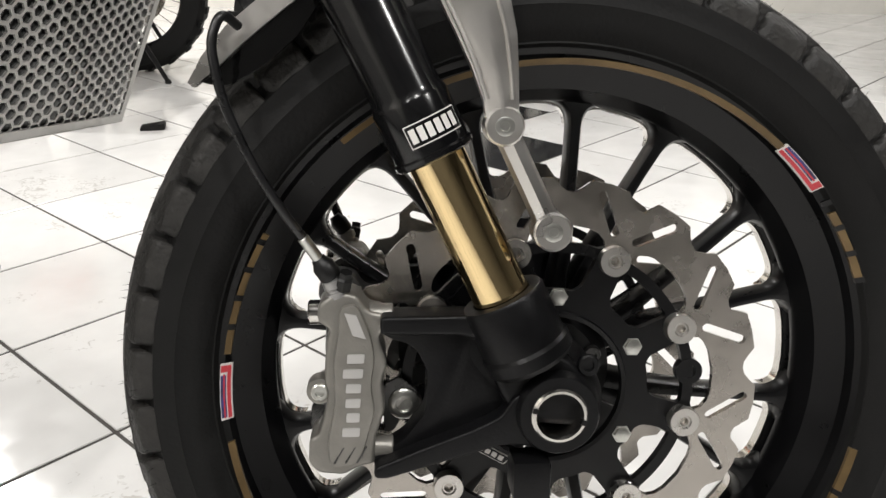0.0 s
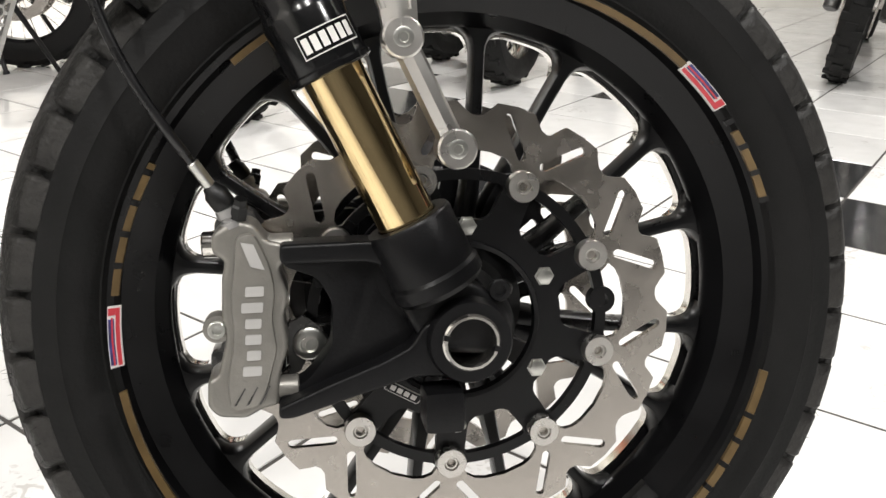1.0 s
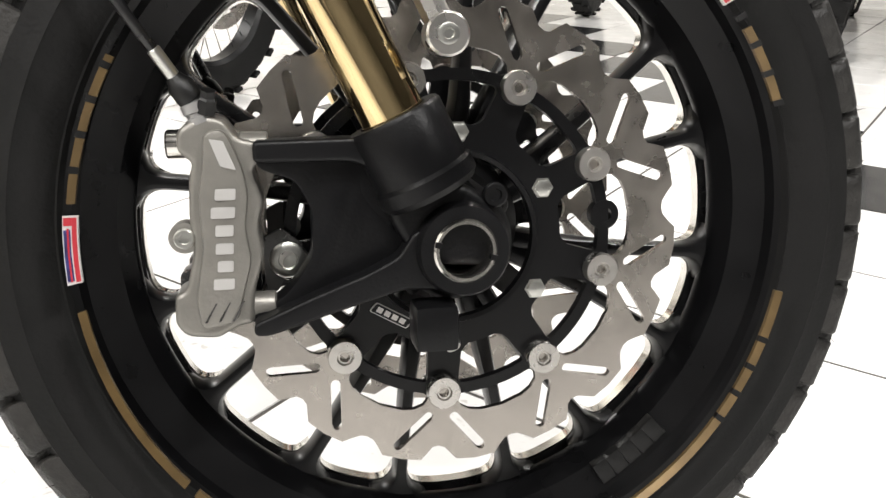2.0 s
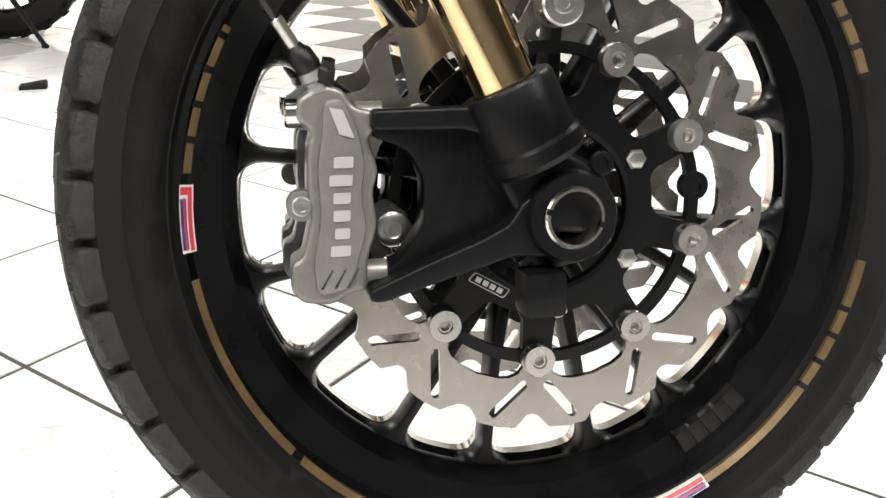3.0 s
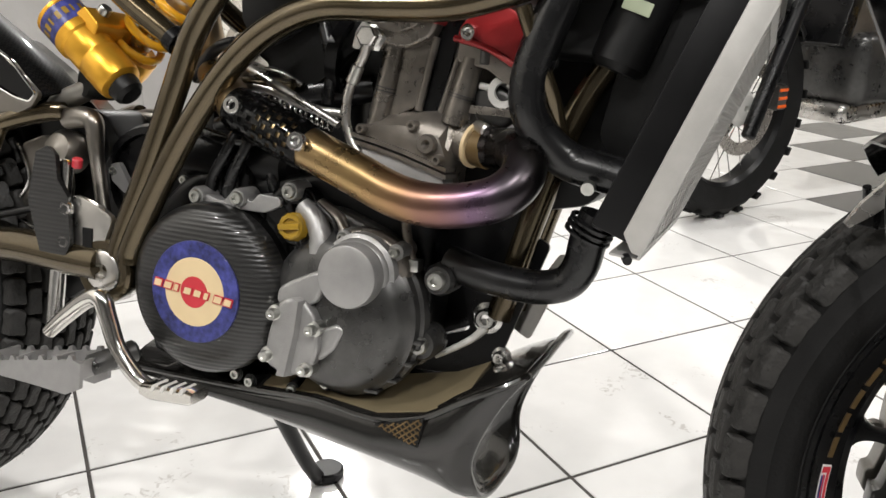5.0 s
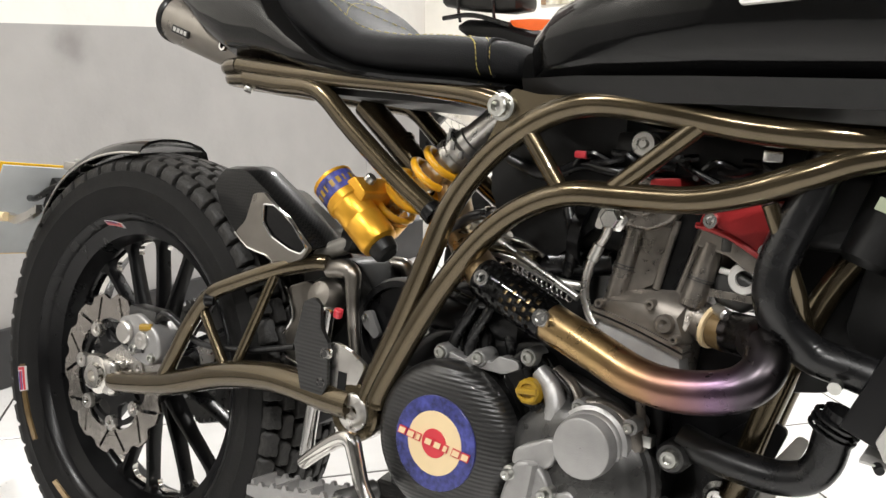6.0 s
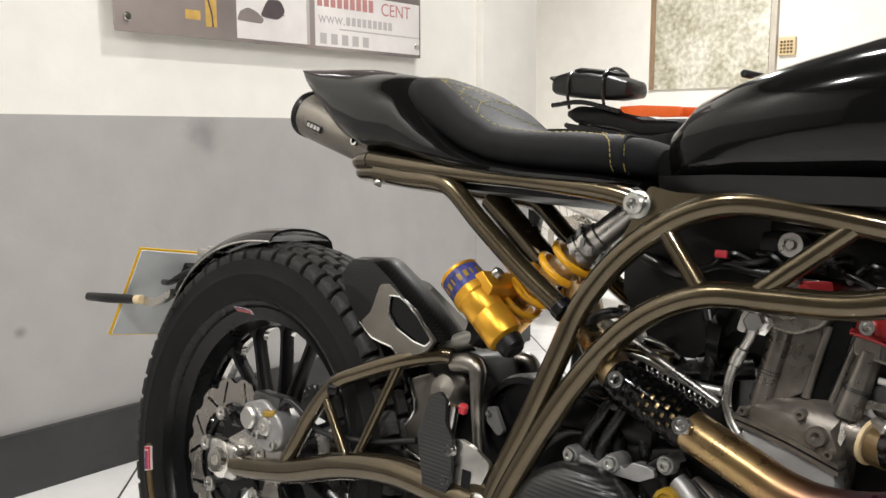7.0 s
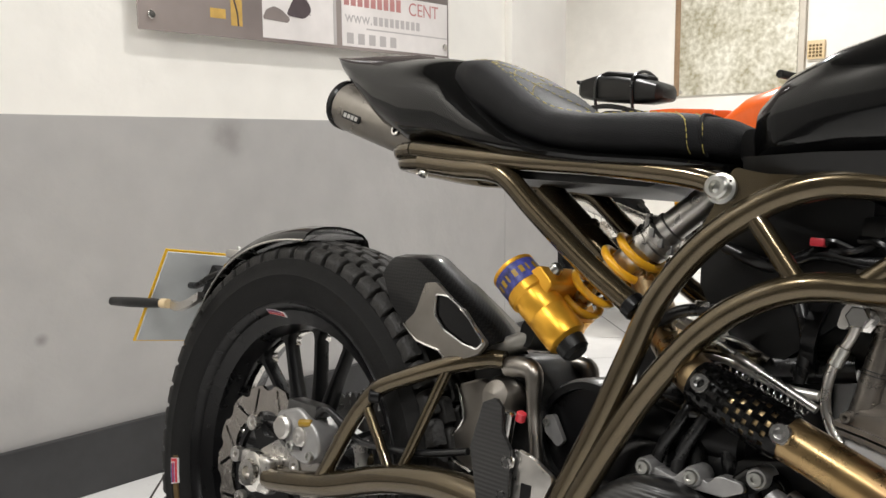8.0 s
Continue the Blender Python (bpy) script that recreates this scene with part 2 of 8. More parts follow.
def tile_mat(name, base, dark):
    """Glazed floor tile: faint clouding, scuffs, slight change of tone from tile to tile."""
    m = mat(name, base, 0.13, vary=0.05, scale=14, rvary=0.07, bump=0.02, bscale=60)
    nt = m.node_tree
    b = nt.nodes["Principled BSDF"]
    link = b.inputs["Base Color"].links[0]
    src = link.from_socket
    info = nt.nodes.new("ShaderNodeObjectInfo")
    mr = nt.nodes.new("ShaderNodeMapRange")
    mr.inputs["To Min"].default_value, mr.inputs["To Max"].default_value = 0.95, 1.03
    nt.links.new(info.outputs["Random"], mr.inputs["Value"])
    tc = nt.nodes.new("ShaderNodeTexCoord")
    add = nt.nodes.new("ShaderNodeVectorMath")
    add.operation = "MULTIPLY_ADD"
    add.inputs[1].default_value = (37, 37, 37)
    nt.links.new(info.outputs["Random"], add.inputs[0])
    nt.links.new(tc.outputs["Object"], add.inputs[2])
    scuff = nt.nodes.new("ShaderNodeTexNoise")
    scuff.inputs["Scale"].default_value = 55
    scuff.inputs["Detail"].default_value = 8
    scuff.inputs["Distortion"].default_value = 1.5
    nt.links.new(add.outputs[0], scuff.inputs["Vector"])
    big = nt.nodes.new("ShaderNodeTexNoise")
    big.inputs["Scale"].default_value = 7
    nt.links.new(add.outputs[0], big.inputs["Vector"])
    mul0 = nt.nodes.new("ShaderNodeMath")
    mul0.operation = "MULTIPLY"
    nt.links.new(scuff.outputs["Fac"], mul0.inputs[0])
    nt.links.new(big.outputs["Fac"], mul0.inputs[1])
    edge = nt.nodes.new("ShaderNodeMapRange")
    edge.inputs["From Min"].default_value, edge.inputs["From Max"].default_value = 0.37, 0.44
    edge.inputs["To Min"].default_value, edge.inputs["To Max"].default_value = 0.0, 0.55
    nt.links.new(mul0.outputs[0], edge.inputs["Value"])
    mix = nt.nodes.new("ShaderNodeMix")
    mix.data_type = "RGBA"
    nt.links.new(edge.outputs["Result"], mix.inputs["Factor"])
    nt.links.new(src, mix.inputs[6])
    mix.inputs[7].default_value = (*dark, 1)
    hsv = nt.nodes.new("ShaderNodeHueSaturation")
    nt.links.new(mr.outputs["Result"], hsv.inputs["Value"])
    nt.links.new(mix.outputs[2], hsv.inputs["Color"])
    nt.links.new(hsv.outputs["Color"], b.inputs["Base Color"])
    return m


TILE = tile_mat("white_glazed_tile", (0.82, 0.81, 0.795), (0.45, 0.42, 0.39))
TILEBLACK = tile_mat("black_glazed_tile", (0.03, 0.03, 0.031), (0.08, 0.08, 0.08))


# ---------- mesh helpers ----------
def link_mesh(name, bm, material, parent=None, label="", smooth=True, m=None):
    me = bpy.data.meshes.new(name)
    bmesh.ops.recalc_face_normals(bm, faces=bm.faces)
    bm.to_mesh(me)
    bm.free()
    me.materials.append(material)
    if smooth:
        for p in me.polygons:
            p.use_smooth = True
        me.set_sharp_from_angle(angle=radians(38))
    ob = new(name, me)
    if parent:
        ob.parent = parent
    if m is not None:
        ob.matrix_basis = m
    if label:
        tagged(ob, label)
    return ob


def part(name, bm, material, parent, label="", m=None, smooth=True):
    return link_mesh(name, bm, material, parent, label, smooth, m)


def bevelled(bm, w, seg=2, angle=35):
    bm.normal_update()
    es = [e for e in bm.edges if len(e.link_faces) == 2 and e.calc_face_angle(0) > radians(angle)]
    if es and w > 0:
        bmesh.ops.bevel(bm, geom=es, offset=w, segments=seg, profile=0.6, affect="EDGES", clamp_overlap=True)
    return bm


def box(x0, x1, y0, y1, z0, z1, bev=0.0, seg=2, bm=None):
    b = bmesh.new()
    vs = [b.verts.new((x, y, z)) for x in (x0, x1) for y in (y0, y1) for z in (z0, z1)]
    for f in ((0, 1, 3, 2), (4, 6, 7, 5), (0, 4, 5, 1), (2, 3, 7, 6), (0, 2, 6, 4), (1, 5, 7, 3)):
        b.faces.new([vs[i] for i in f])
    bmesh.ops.recalc_face_normals(b, faces=b.faces)
    bevelled(b, bev, seg)
    return join(bm, b)


def join(bm, other):
    if bm is None:
        return other
    tmp = bpy.data.meshes.new("tmp")
    other.to_mesh(tmp)
    other.free()
    bm.from_mesh(tmp)
    bpy.data.meshes.remove(tmp)
    return bm


def moved(bm, m):
    bmesh.ops.transform(bm, matrix=m, verts=bm.verts)
    return bm


def axis_frame(p0, p1):
    p0, p1 = Vector(p0), Vector(p1)
    q = (p1 - p0).to_track_quat("Z", "Y")
    return Matrix.Translation(p0) @ q.to_matrix().to_4x4(), (p1 - p0).length


def lathe(profile, n=48, a0=0.0, a1=360.0, closed=False):
    """Turned body round z: profile rows (radius, z)."""
    b = bmesh.new()
    full = abs(a1 - a0) >= 359.9
    cnt = n if full else n + 1
    rings = []
    for i in range(cnt):
        a = radians(a0 + (a1 - a0) * i / n)
        rings.append([b.verts.new((r * math.cos(a), r * math.sin(a), z)) for r, z in profile])
    rows = len(profile)
    for i in range(n):
        A, B = rings[i], rings[(i + 1) % cnt]
        for k in range(rows if closed else rows - 1):
            k2 = (k + 1) % rows
            q = [A[k], B[k], B[k2], A[k2]]
            b.faces.new(q)
    bmesh.ops.remove_doubles(b, verts=b.verts, dist=1e-6)
    bmesh.ops.recalc_face_normals(b, faces=b.faces)
    return b


def turned(p0, p1, profile, n=32, bm=None):
    """Turned body along p0..p1: profile rows (radius, fraction of the length)."""
    m, length = axis_frame(p0, p1)
    b = lathe([(r, f * length) for r, f in profile], n)
    return join(bm, moved(b, m))


def rod(p0, p1, r, r2=None, n=20, bev=0.0, bm=None):
    r2 = r if r2 is None else r2
    length = (Vector(p1) - Vector(p0)).length
    e = min(bev / length, 0.3) if length else 0
    prof = [(0.0001, 0), (r - bev, 0), (r, e), (r2, 1 - e), (r2 - bev, 1), (0.0001, 1)] if bev else [(0.0001, 0), (r, 0), (r2, 1), (0.0001, 1)]
    return turned(p0, p1, prof, n, bm)


def smooth_path(pts, steps=6):
    """Catmull-Rom through the points."""
    pts = [Vector(p) for p in pts]
    ext = [pts[0] * 2 - pts[1]] + pts + [pts[-1] * 2 - pts[-2]]
    out = []
    for i in range(1, len(ext) - 2):
        p0, p1, p2, p3 = ext[i - 1:i + 3]
        for s in range(steps):
            t = s / steps
            out.append(0.5 * ((2 * p1) + (p2 - p0) * t + (2 * p0 - 5 * p1 + 4 * p2 - p3) * t * t + (3 * p1 - p0 - 3 * p2 + p3) * t ** 3))
    out.append(pts[-1])
    return out


def tube(pts, r, n=14, steps=6, bm=None, caps=True, squash=1.0):
    """Round tube along a smooth path; r a number or one per given point."""
    path = smooth_path(pts, steps) if steps > 1 else [Vector(p) for p in pts]
    b = bmesh.new()
    rings = []
    up = Vector((0, 1, 0))
    for i, p in enumerate(path):
        d = (path[min(i + 1, len(path) - 1)] - path[max(i - 1, 0)]).normalized()
        side = d.cross(up)
        if side.length < 1e-4:
            side = d.cross(Vector((1, 0, 0)))
        side.normalize()
        nrm = side.cross(d).normalized()
        up = nrm
        if isinstance(r, (int, float)):
            rr = r
        else:
            f = i / max(steps, 1)
            k = min(int(f), len(r) - 2)
            rr = r[k] + (r[k + 1] - r[k]) * (f - k)
        rings.append([b.verts.new(p + (side * math.cos(2 * math.pi * j / n) + nrm * squash * math.sin(2 * math.pi * j / n)) * rr) for j in range(n)])
    for A, B in zip(rings, rings[1:]):
        for j in range(n):
            b.faces.new((A[j], A[(j + 1) % n], B[(j + 1) % n], B[j]))
    if caps:
        b.faces.new(list(reversed(rings[0])))
        b.faces.new(rings[-1])
    return join(bm, b)


def inside(px, pz, loop):
    hit = False
    n = len(loop)
    for k in range(n):
        (x0, z0), (x1, z1) = loop[k - 1], loop[k]
        if (z0 > pz) != (z1 > pz) and px < (x1 - x0) * (pz - z0) / (z1 - z0) + x0:
            hit = not hit
    return hit


def plate(outer, y0, y1, holes=(), bev=0.0, seg=2, bm=None):
    """Flat plate with holes, drawn in x and z, between y0 and y1."""
    from mathutils import geometry
    loops = [list(outer)] + [list(h) for h in holes]
    pts, edges = [], []
    for l in loops:
        k = len(pts)
        pts += [Vector(p) for p in l]
        edges += [(k + i, k + (i + 1) % len(l)) for i in range(len(l))]
    vs, es, fs, *_ = geometry.delaunay_2d_cdt(pts, edges, [], 0, 1e-7)
    b = bmesh.new()
    lo = [b.verts.new((v.x, y0, v.y)) for v in vs]
    hi = [b.verts.new((v.x, y1, v.y)) for v in vs]
    for f in fs:
        c = sum((vs[i] for i in f), Vector((0, 0))) / len(f)
        if sum(inside(c.x, c.y, l) for l in loops) % 2:
            b.faces.new([lo[i] for i in f])
            b.faces.new([hi[i] for i in reversed(f)])
    rim = [e for e in b.edges if len(e.link_faces) == 1 and e.verts[0].co.y == lo[0].co.y]
    low, high = {v: k for k, v in enumerate(lo)}, hi
    for e in rim:
        p, q = low[e.verts[0]], low[e.verts[1]]
        b.faces.new((lo[p], lo[q], hi[q], hi[p]))
    bmesh.ops.delete(b, geom=[v for v in b.verts if not v.link_faces], context="VERTS")
    bmesh.ops.recalc_face_normals(b, faces=b.faces)
    if bev:
        bmesh.ops.dissolve_limit(b, angle_limit=radians(1), verts=b.verts, edges=b.edges)
        bevelled(b, bev, seg)
    return join(bm, b)


def circle(cx, cz, r, n=24, a0=0.0):
    return [(cx + r * math.cos(radians(a0) + 2 * math.pi * i / n), cz + r * math.sin(radians(a0) + 2 * math.pi * i / n)) for i in range(n)]


def rounded(poly, r, seg=4):
    """Polygon with its corners rounded."""
    out = []
    n = len(poly)
    for i in range(n):
        p, a, c = Vector(poly[i]), Vector(poly[i - 1]), Vector(poly[(i + 1) % n])
        u, w = (a - p), (c - p)
        rr = min(r, u.length * 0.45, w.length * 0.45)
        s, e = p + u.normalized() * rr, p + w.normalized() * rr
        for k in range(seg + 1):
            t = k / seg
            q = s * (1 - t) ** 2 + p * 2 * t * (1 - t) + e * t * t
            out.append((q.x, q.y))
    return out


def slot(cx, cz, ang, length, w, n=6):
    """Long rounded slot."""
    out = []
    a = radians(ang)
    for end in (1, -1):
        for k in range(n + 1):
            b = a + end * 0 + (math.pi / 2) * (-1 + 2 * k / n) + (0 if end > 0 else math.pi)
            out.append((cx + end * math.cos(a) * (length / 2 - w / 2) + math.cos(b) * w / 2, cz + end * math.sin(a) * (length / 2 - w / 2) + math.sin(b) * w / 2))
    return out


def skin(rings, cap=True):
    """Surface through rings of equally many points."""
    b = bmesh.new()
    vs = [[b.verts.new(p) for p in ring] for ring in rings]
    n = len(vs[0])
    for A, B in zip(vs, vs[1:]):
        for j in range(n):
            b.faces.new((A[j], A[(j + 1) % n], B[(j + 1) % n], B[j]))
    if cap:
        b.faces.new(list(reversed(vs[0])))
        b.faces.new(vs[-1])
    bmesh.ops.recalc_face_normals(b, faces=b.faces)
    return b


def oval(cx, cy, cz, wy, hz, n=28, power=2.5, flat_bottom=0.0):
    """Ring across the x axis, a rounded rectangle of half sizes wy and hz."""
    out = []
    for i in range(n):
        a = 2 * math.pi * i / n
        c, s = math.cos(a), math.sin(a)
        y = math.copysign(abs(c) ** (2 / power), c) * wy
        z = math.copysign(abs(s) ** (2 / power), s) * hz
        if z < 0:
            z *= 1 - flat_bottom
        out.append(Vector((cx, cy + y, cz + z)))
    return out


def bolt(parent, p, r=0.008, h=0.006, d=(0, -1, 0), name="bolt", material=None, socket=True, m=None):
    """Round head with a hex socket, or a hex head."""
    p, d = Vector(p), Vector(d).normalized()
    q = p + d * h
    if socket:
        fr, length = axis_frame(p, q)
        b = lathe([(0.0001, 0), (r, 0), (r, h * 0.75), (r * 0.86, h), (r * 0.52, h), (r * 0.47, h * 0.45), (0.0001, h * 0.4)], 18)
        moved(b, fr)
    else:
        fr, length = axis_frame(p, q)
        b = lathe([(0.0001, 0), (r * 1.25, 0), (r * 1.25, h * 0.25), (r, h * 0.25), (r, h * 0.9), (r * 0.85, h), (0.0001, h)], 6)
        moved(b, fr)
    return part(name, b, material or ZINC, parent, m=m)


# ---------- the room ----------
FZ = 0.02      # floor level
TS, TA, TX, TY = 0.338, -41.2, -0.561, 0.836


def tile_pose(i, j, z=0.0):
    a = radians(TA)
    u, v = (i + 0.5) * TS, (j + 0.5) * TS
    return pose(TX + u * math.cos(a) - v * math.sin(a), TY + u * math.sin(a) + v * math.cos(a), FZ + z, 0, 0, TA)


def is_black(i, j):
    return (i + j == 2 and j >= 2) or (i + j == 6 and j >= 3)


floor = tagged(link_mesh("floor", box(-6, 6, -4.2, 5.6, -0.12, FZ - 0.0012), GROUT), "white glazed tile floor laid diagonally with dark joints", "floor", kind="structure")
X0, X1, Y0, Y1 = -6.0, 6.0, -4.2, 5.6
WX, WE, BAND = -2.46, 2.0, 0.944      # west wall's face, its end, top of the grey band
wall_west = tagged(link_mesh("wall_west", box(WX - 0.155, WX, Y0, WE, 0, BAND), WALLGREY), "painted wall, grey below and warm white above", "wall", kind="structure")
link_mesh("upper_wall", box(WX - 0.155, WX, Y0, WE, BAND, 2.9), WALLWHITE, wall_west, "warm white upper wall")
pilaster = tagged(link_mesh("wall_pilaster", box(WX, WX + 0.035, 1.66, WE, BAND, 2.9, 0.004), WALLWHITE), "plain pilaster at the wall's end, white over grey", "wall", kind="structure")
link_mesh("lower_pilaster", box(WX, WX + 0.0025, 1.66, WE, 0, BAND - 0.002), WALLGREY, pilaster, "grey lower part")
wall_north = tagged(link_mesh("wall_north", box(-6, 6, 5.4, 5.55, 0, 2.9), WALLWHITE), "bright white back wall", "wall", kind="structure")
wall_far = tagged(link_mesh("wall_far_west", box(-6.1, -5.95, WE - 0.15, 5.55, 0, 2.9), WALLWHITE), "plain white side wall", "wall", kind="structure")
wall_return = tagged(link_mesh("wall_return", box(-6.1, WX - 0.155, WE - 0.15, WE, 0, 2.9), WALLWHITE), "plain white return wall", "wall", kind="structure")
# East and south walls are out of view, added dark to hold reflections down.
wall_east = tagged(link_mesh("wall_east", box(5.9, 6.05, Y0, 5.55, 0, 2.9), WALLDARK), "unseen side wall, added dark to keep gloss reflections low", "wall", kind="structure")
wall_south = tagged(link_mesh("wall_south", box(WX - 0.155, 6.05, Y0 - 0.15, Y0, 0, 2.9), WALLDARK), "unseen rear wall, added dark to keep gloss reflections low", "wall", kind="structure")
ceiling = tagged(link_mesh("ceiling", box(-6.1, 6.05, Y0 - 0.15, 5.55, 2.9, 3.0), CEIL), "dark flat ceiling with round lamps", "ceiling", kind="structure")
skirt = tagged(link_mesh("baseboard_west", box(WX, WX + 0.020, Y0, 1.66, FZ, 0.176, 0.004), SKIRT), "charcoal painted skirting board", "skirting", kind="structure")
skirt2 = tagged(link_mesh("baseboard_pilaster", box(WX + 0.0025, WX + 0.0225, 1.66, WE, FZ, 0.176, 0.004), SKIRT), "charcoal painted skirting board", "skirting", kind="structure")

# ---------- the motorcycle: base poses ----------
R0 = 0.350
BIKE = pose(0.0023, -0.0604, 0.0041, 0, 0, 0.6) @ pose(0, 0, 0, -10.0)
bike = new("motorcycle")
bike.matrix_basis = BIKE
tagged(bike, "black and bronze custom motorcycle leaning on its side stand", "motorcycle")
AX = Vector((-math.sin(radians(24.5)), 0, math.cos(radians(24.5))))
FRONT = Matrix.Translation((0, 0, R0)) @ Matrix.Rotation(radians(4.1), 4, AX)
DISC = FRONT @ Matrix.Translation((0.003, 0, 0.001))       # brake discs and hub
WHEEL = FRONT @ Matrix.Translation((0.005, 0, 0.002)) @ Matrix.Diagonal((1.03, 1.0, 1.03, 1.0))
REAR = Matrix.Translation((-1.475, -0.005, 0.371))
YTURN = Matrix.Rotation(radians(90), 4, "X")


def wheel_lathe(profile, n=96):
    """Turned body round the wheel's axle: rows (radius, side), side towards the near flank negative."""
    b = lathe([(r, -s) for r, s in profile], n, closed=True)
    return moved(b, Matrix.Rotation(radians(90), 4, "X"))


def tyre(parent, name, base, R, W, label, per_row=45, rim=0.2465):
    """Flat-track tyre: carcass with tread blocks in six rows."""
    c = R - 0.006

    def surf(s):
        f = abs(s) / (W * 0.5)
        return c - 0.015 * f ** 2 - 0.009 * f ** 5
    H = surf(W * 0.5) - 0.005 - rim
    prof = [(rim, -W * 0.36), (rim + 0.05 * H, -W * 0.40), (rim + 0.09 * H, -W * 0.425), (rim + 0.12 * H, -W * 0.422), (rim + 0.22 * H, -W * 0.455), (rim + 0.45 * H, -W * 0.49), (rim + 0.66 * H, -W * 0.5), (rim + 0.68 * H, -W * 0.506), (rim + 0.71 * H, -W * 0.5), (rim + 0.88 * H, -W * 0.496)]
    prof += [(surf(W * q) - d, -W * q) for q, d in ((0.488, 0.0050), (0.470, 0.0062), (0.44, 0.0068), (0.36, 0.0065), (0.24, 0.0065), (0.12, 0.0065), (0.0, 0.0065))]
    prof = prof + [(r, -s) for r, s in reversed(prof[:-1])]
    inner = [(rim - 0.004, W * 0.34), (rim - 0.004, -W * 0.34)]
    t = part(name, wheel_lathe(prof + inner, 120), RUBBER, parent, label, m=base)
    # blocks follow the crown's curve
    rows = [(-0.425, 0.0), (-0.305, 0.34), (-0.183, 0.69), (-0.061, 0.12), (0.061, 0.62), (0.183, 0.19), (0.305, 0.84), (0.425, 0.5)]
    step = 2 * math.pi / per_row
    shape = [(-0.475, 0.0), (-0.455, -0.45), (-0.38, -0.82), (-0.25, -0.97), (0.0, -0.80), (0.28, -1.0), (0.43, -0.95), (0.465, -0.6), (0.435, 0.0), (0.465, 0.6), (0.43, 0.95), (0.28, 1.0), (0.0, 0.84), (-0.25, 0.97), (-0.38, 0.82), (-0.455, 0.45)]
    n = len(shape)
    far_v, far_f = [], []
    for k, (fs, ph) in enumerate(rows):
        half = W * (0.0600 if abs(fs) > 0.4 else 0.0560)
        sg = -1 if fs < 0 else 1
        vs = []
        for gu, gv, lift in ((0.965, 0.99, -0.0085), (0.95, 0.955, 0.0018), (0.92, 0.90, 0.0046), (0.84, 0.76, 0.0062)):
            for u, v in shape:
                s = fs * W + v * sg * half * gv
                r = surf(s) + lift
                vs.append((r * math.sin(u * gu * step), s, r * math.cos(u * gu * step)))
        fcs = [tuple(range(3 * n, 4 * n))] + [(l * n + i, l * n + (i + 1) % n, (l + 1) * n + (i + 1) % n, (l + 1) * n + i) for l in range(3) for i in range(n)]
        if k < 5:
            b = bmesh.new()
            bv = [b.verts.new(v) for v in vs]
            for f in fcs:
                b.faces.new([bv[q] for q in f])
            first = part("tread_block", b, TREAD, t)
        for i in range(per_row):
            m = pose(0, 0, 0, 0, (i + ph) * 360 / per_row, 0)
            if k >= 5:
                far_f += [tuple(q + len(far_v) for q in f) for f in fcs]
                far_v += [m @ Vector(v) for v in vs]
            elif i == 0:
                first.matrix_basis = m
            else:
                o = new("tread_block", first.data)
                o.parent = t
                o.matrix_basis = m
    fm = bpy.data.meshes.new("far_tread")
    fm.from_pydata(far_v, [], far_f)
    fm.materials.append(TREAD)
    fo = new("far_tread", fm)
    fo.parent = t
    tagged(fo, kind="stuff")
    # moulding whiskers
    b = bmesh.new()
    rng = random.Random(len(name) + int(R * 1000))
    for k in range(520):
        a = rng.uniform(0, 2 * math.pi)
        s = rng.choice((-1, 1)) * rng.uniform(0.12, 0.49) * W
        r = surf(s) + 0.004
        d = Vector((math.sin(a + rng.uniform(-0.5, 0.5)), math.copysign(rng.uniform(0.1, 0.6), s), math.cos(a + rng.uniform(-0.5, 0.5)))).normalized()
        p = Vector((r * math.sin(a), s, r * math.cos(a)))
        tip = p + d * rng.uniform(0.004, 0.009)
        u = d.orthogonal().normalized() * 0.00035
        w = d.cross(u)
        ring = [b.verts.new(p + u), b.verts.new(p - u * 0.5 + w * 0.87), b.verts.new(p - u * 0.5 - w * 0.87)]
        top = b.verts.new(tip)
        for q in range(3):
            b.faces.new((ring[q], ring[(q + 1) % 3], top))
    tagged(part("tyre_fuzz", b, RUBBER, t, smooth=False), kind="stuff")
    return t


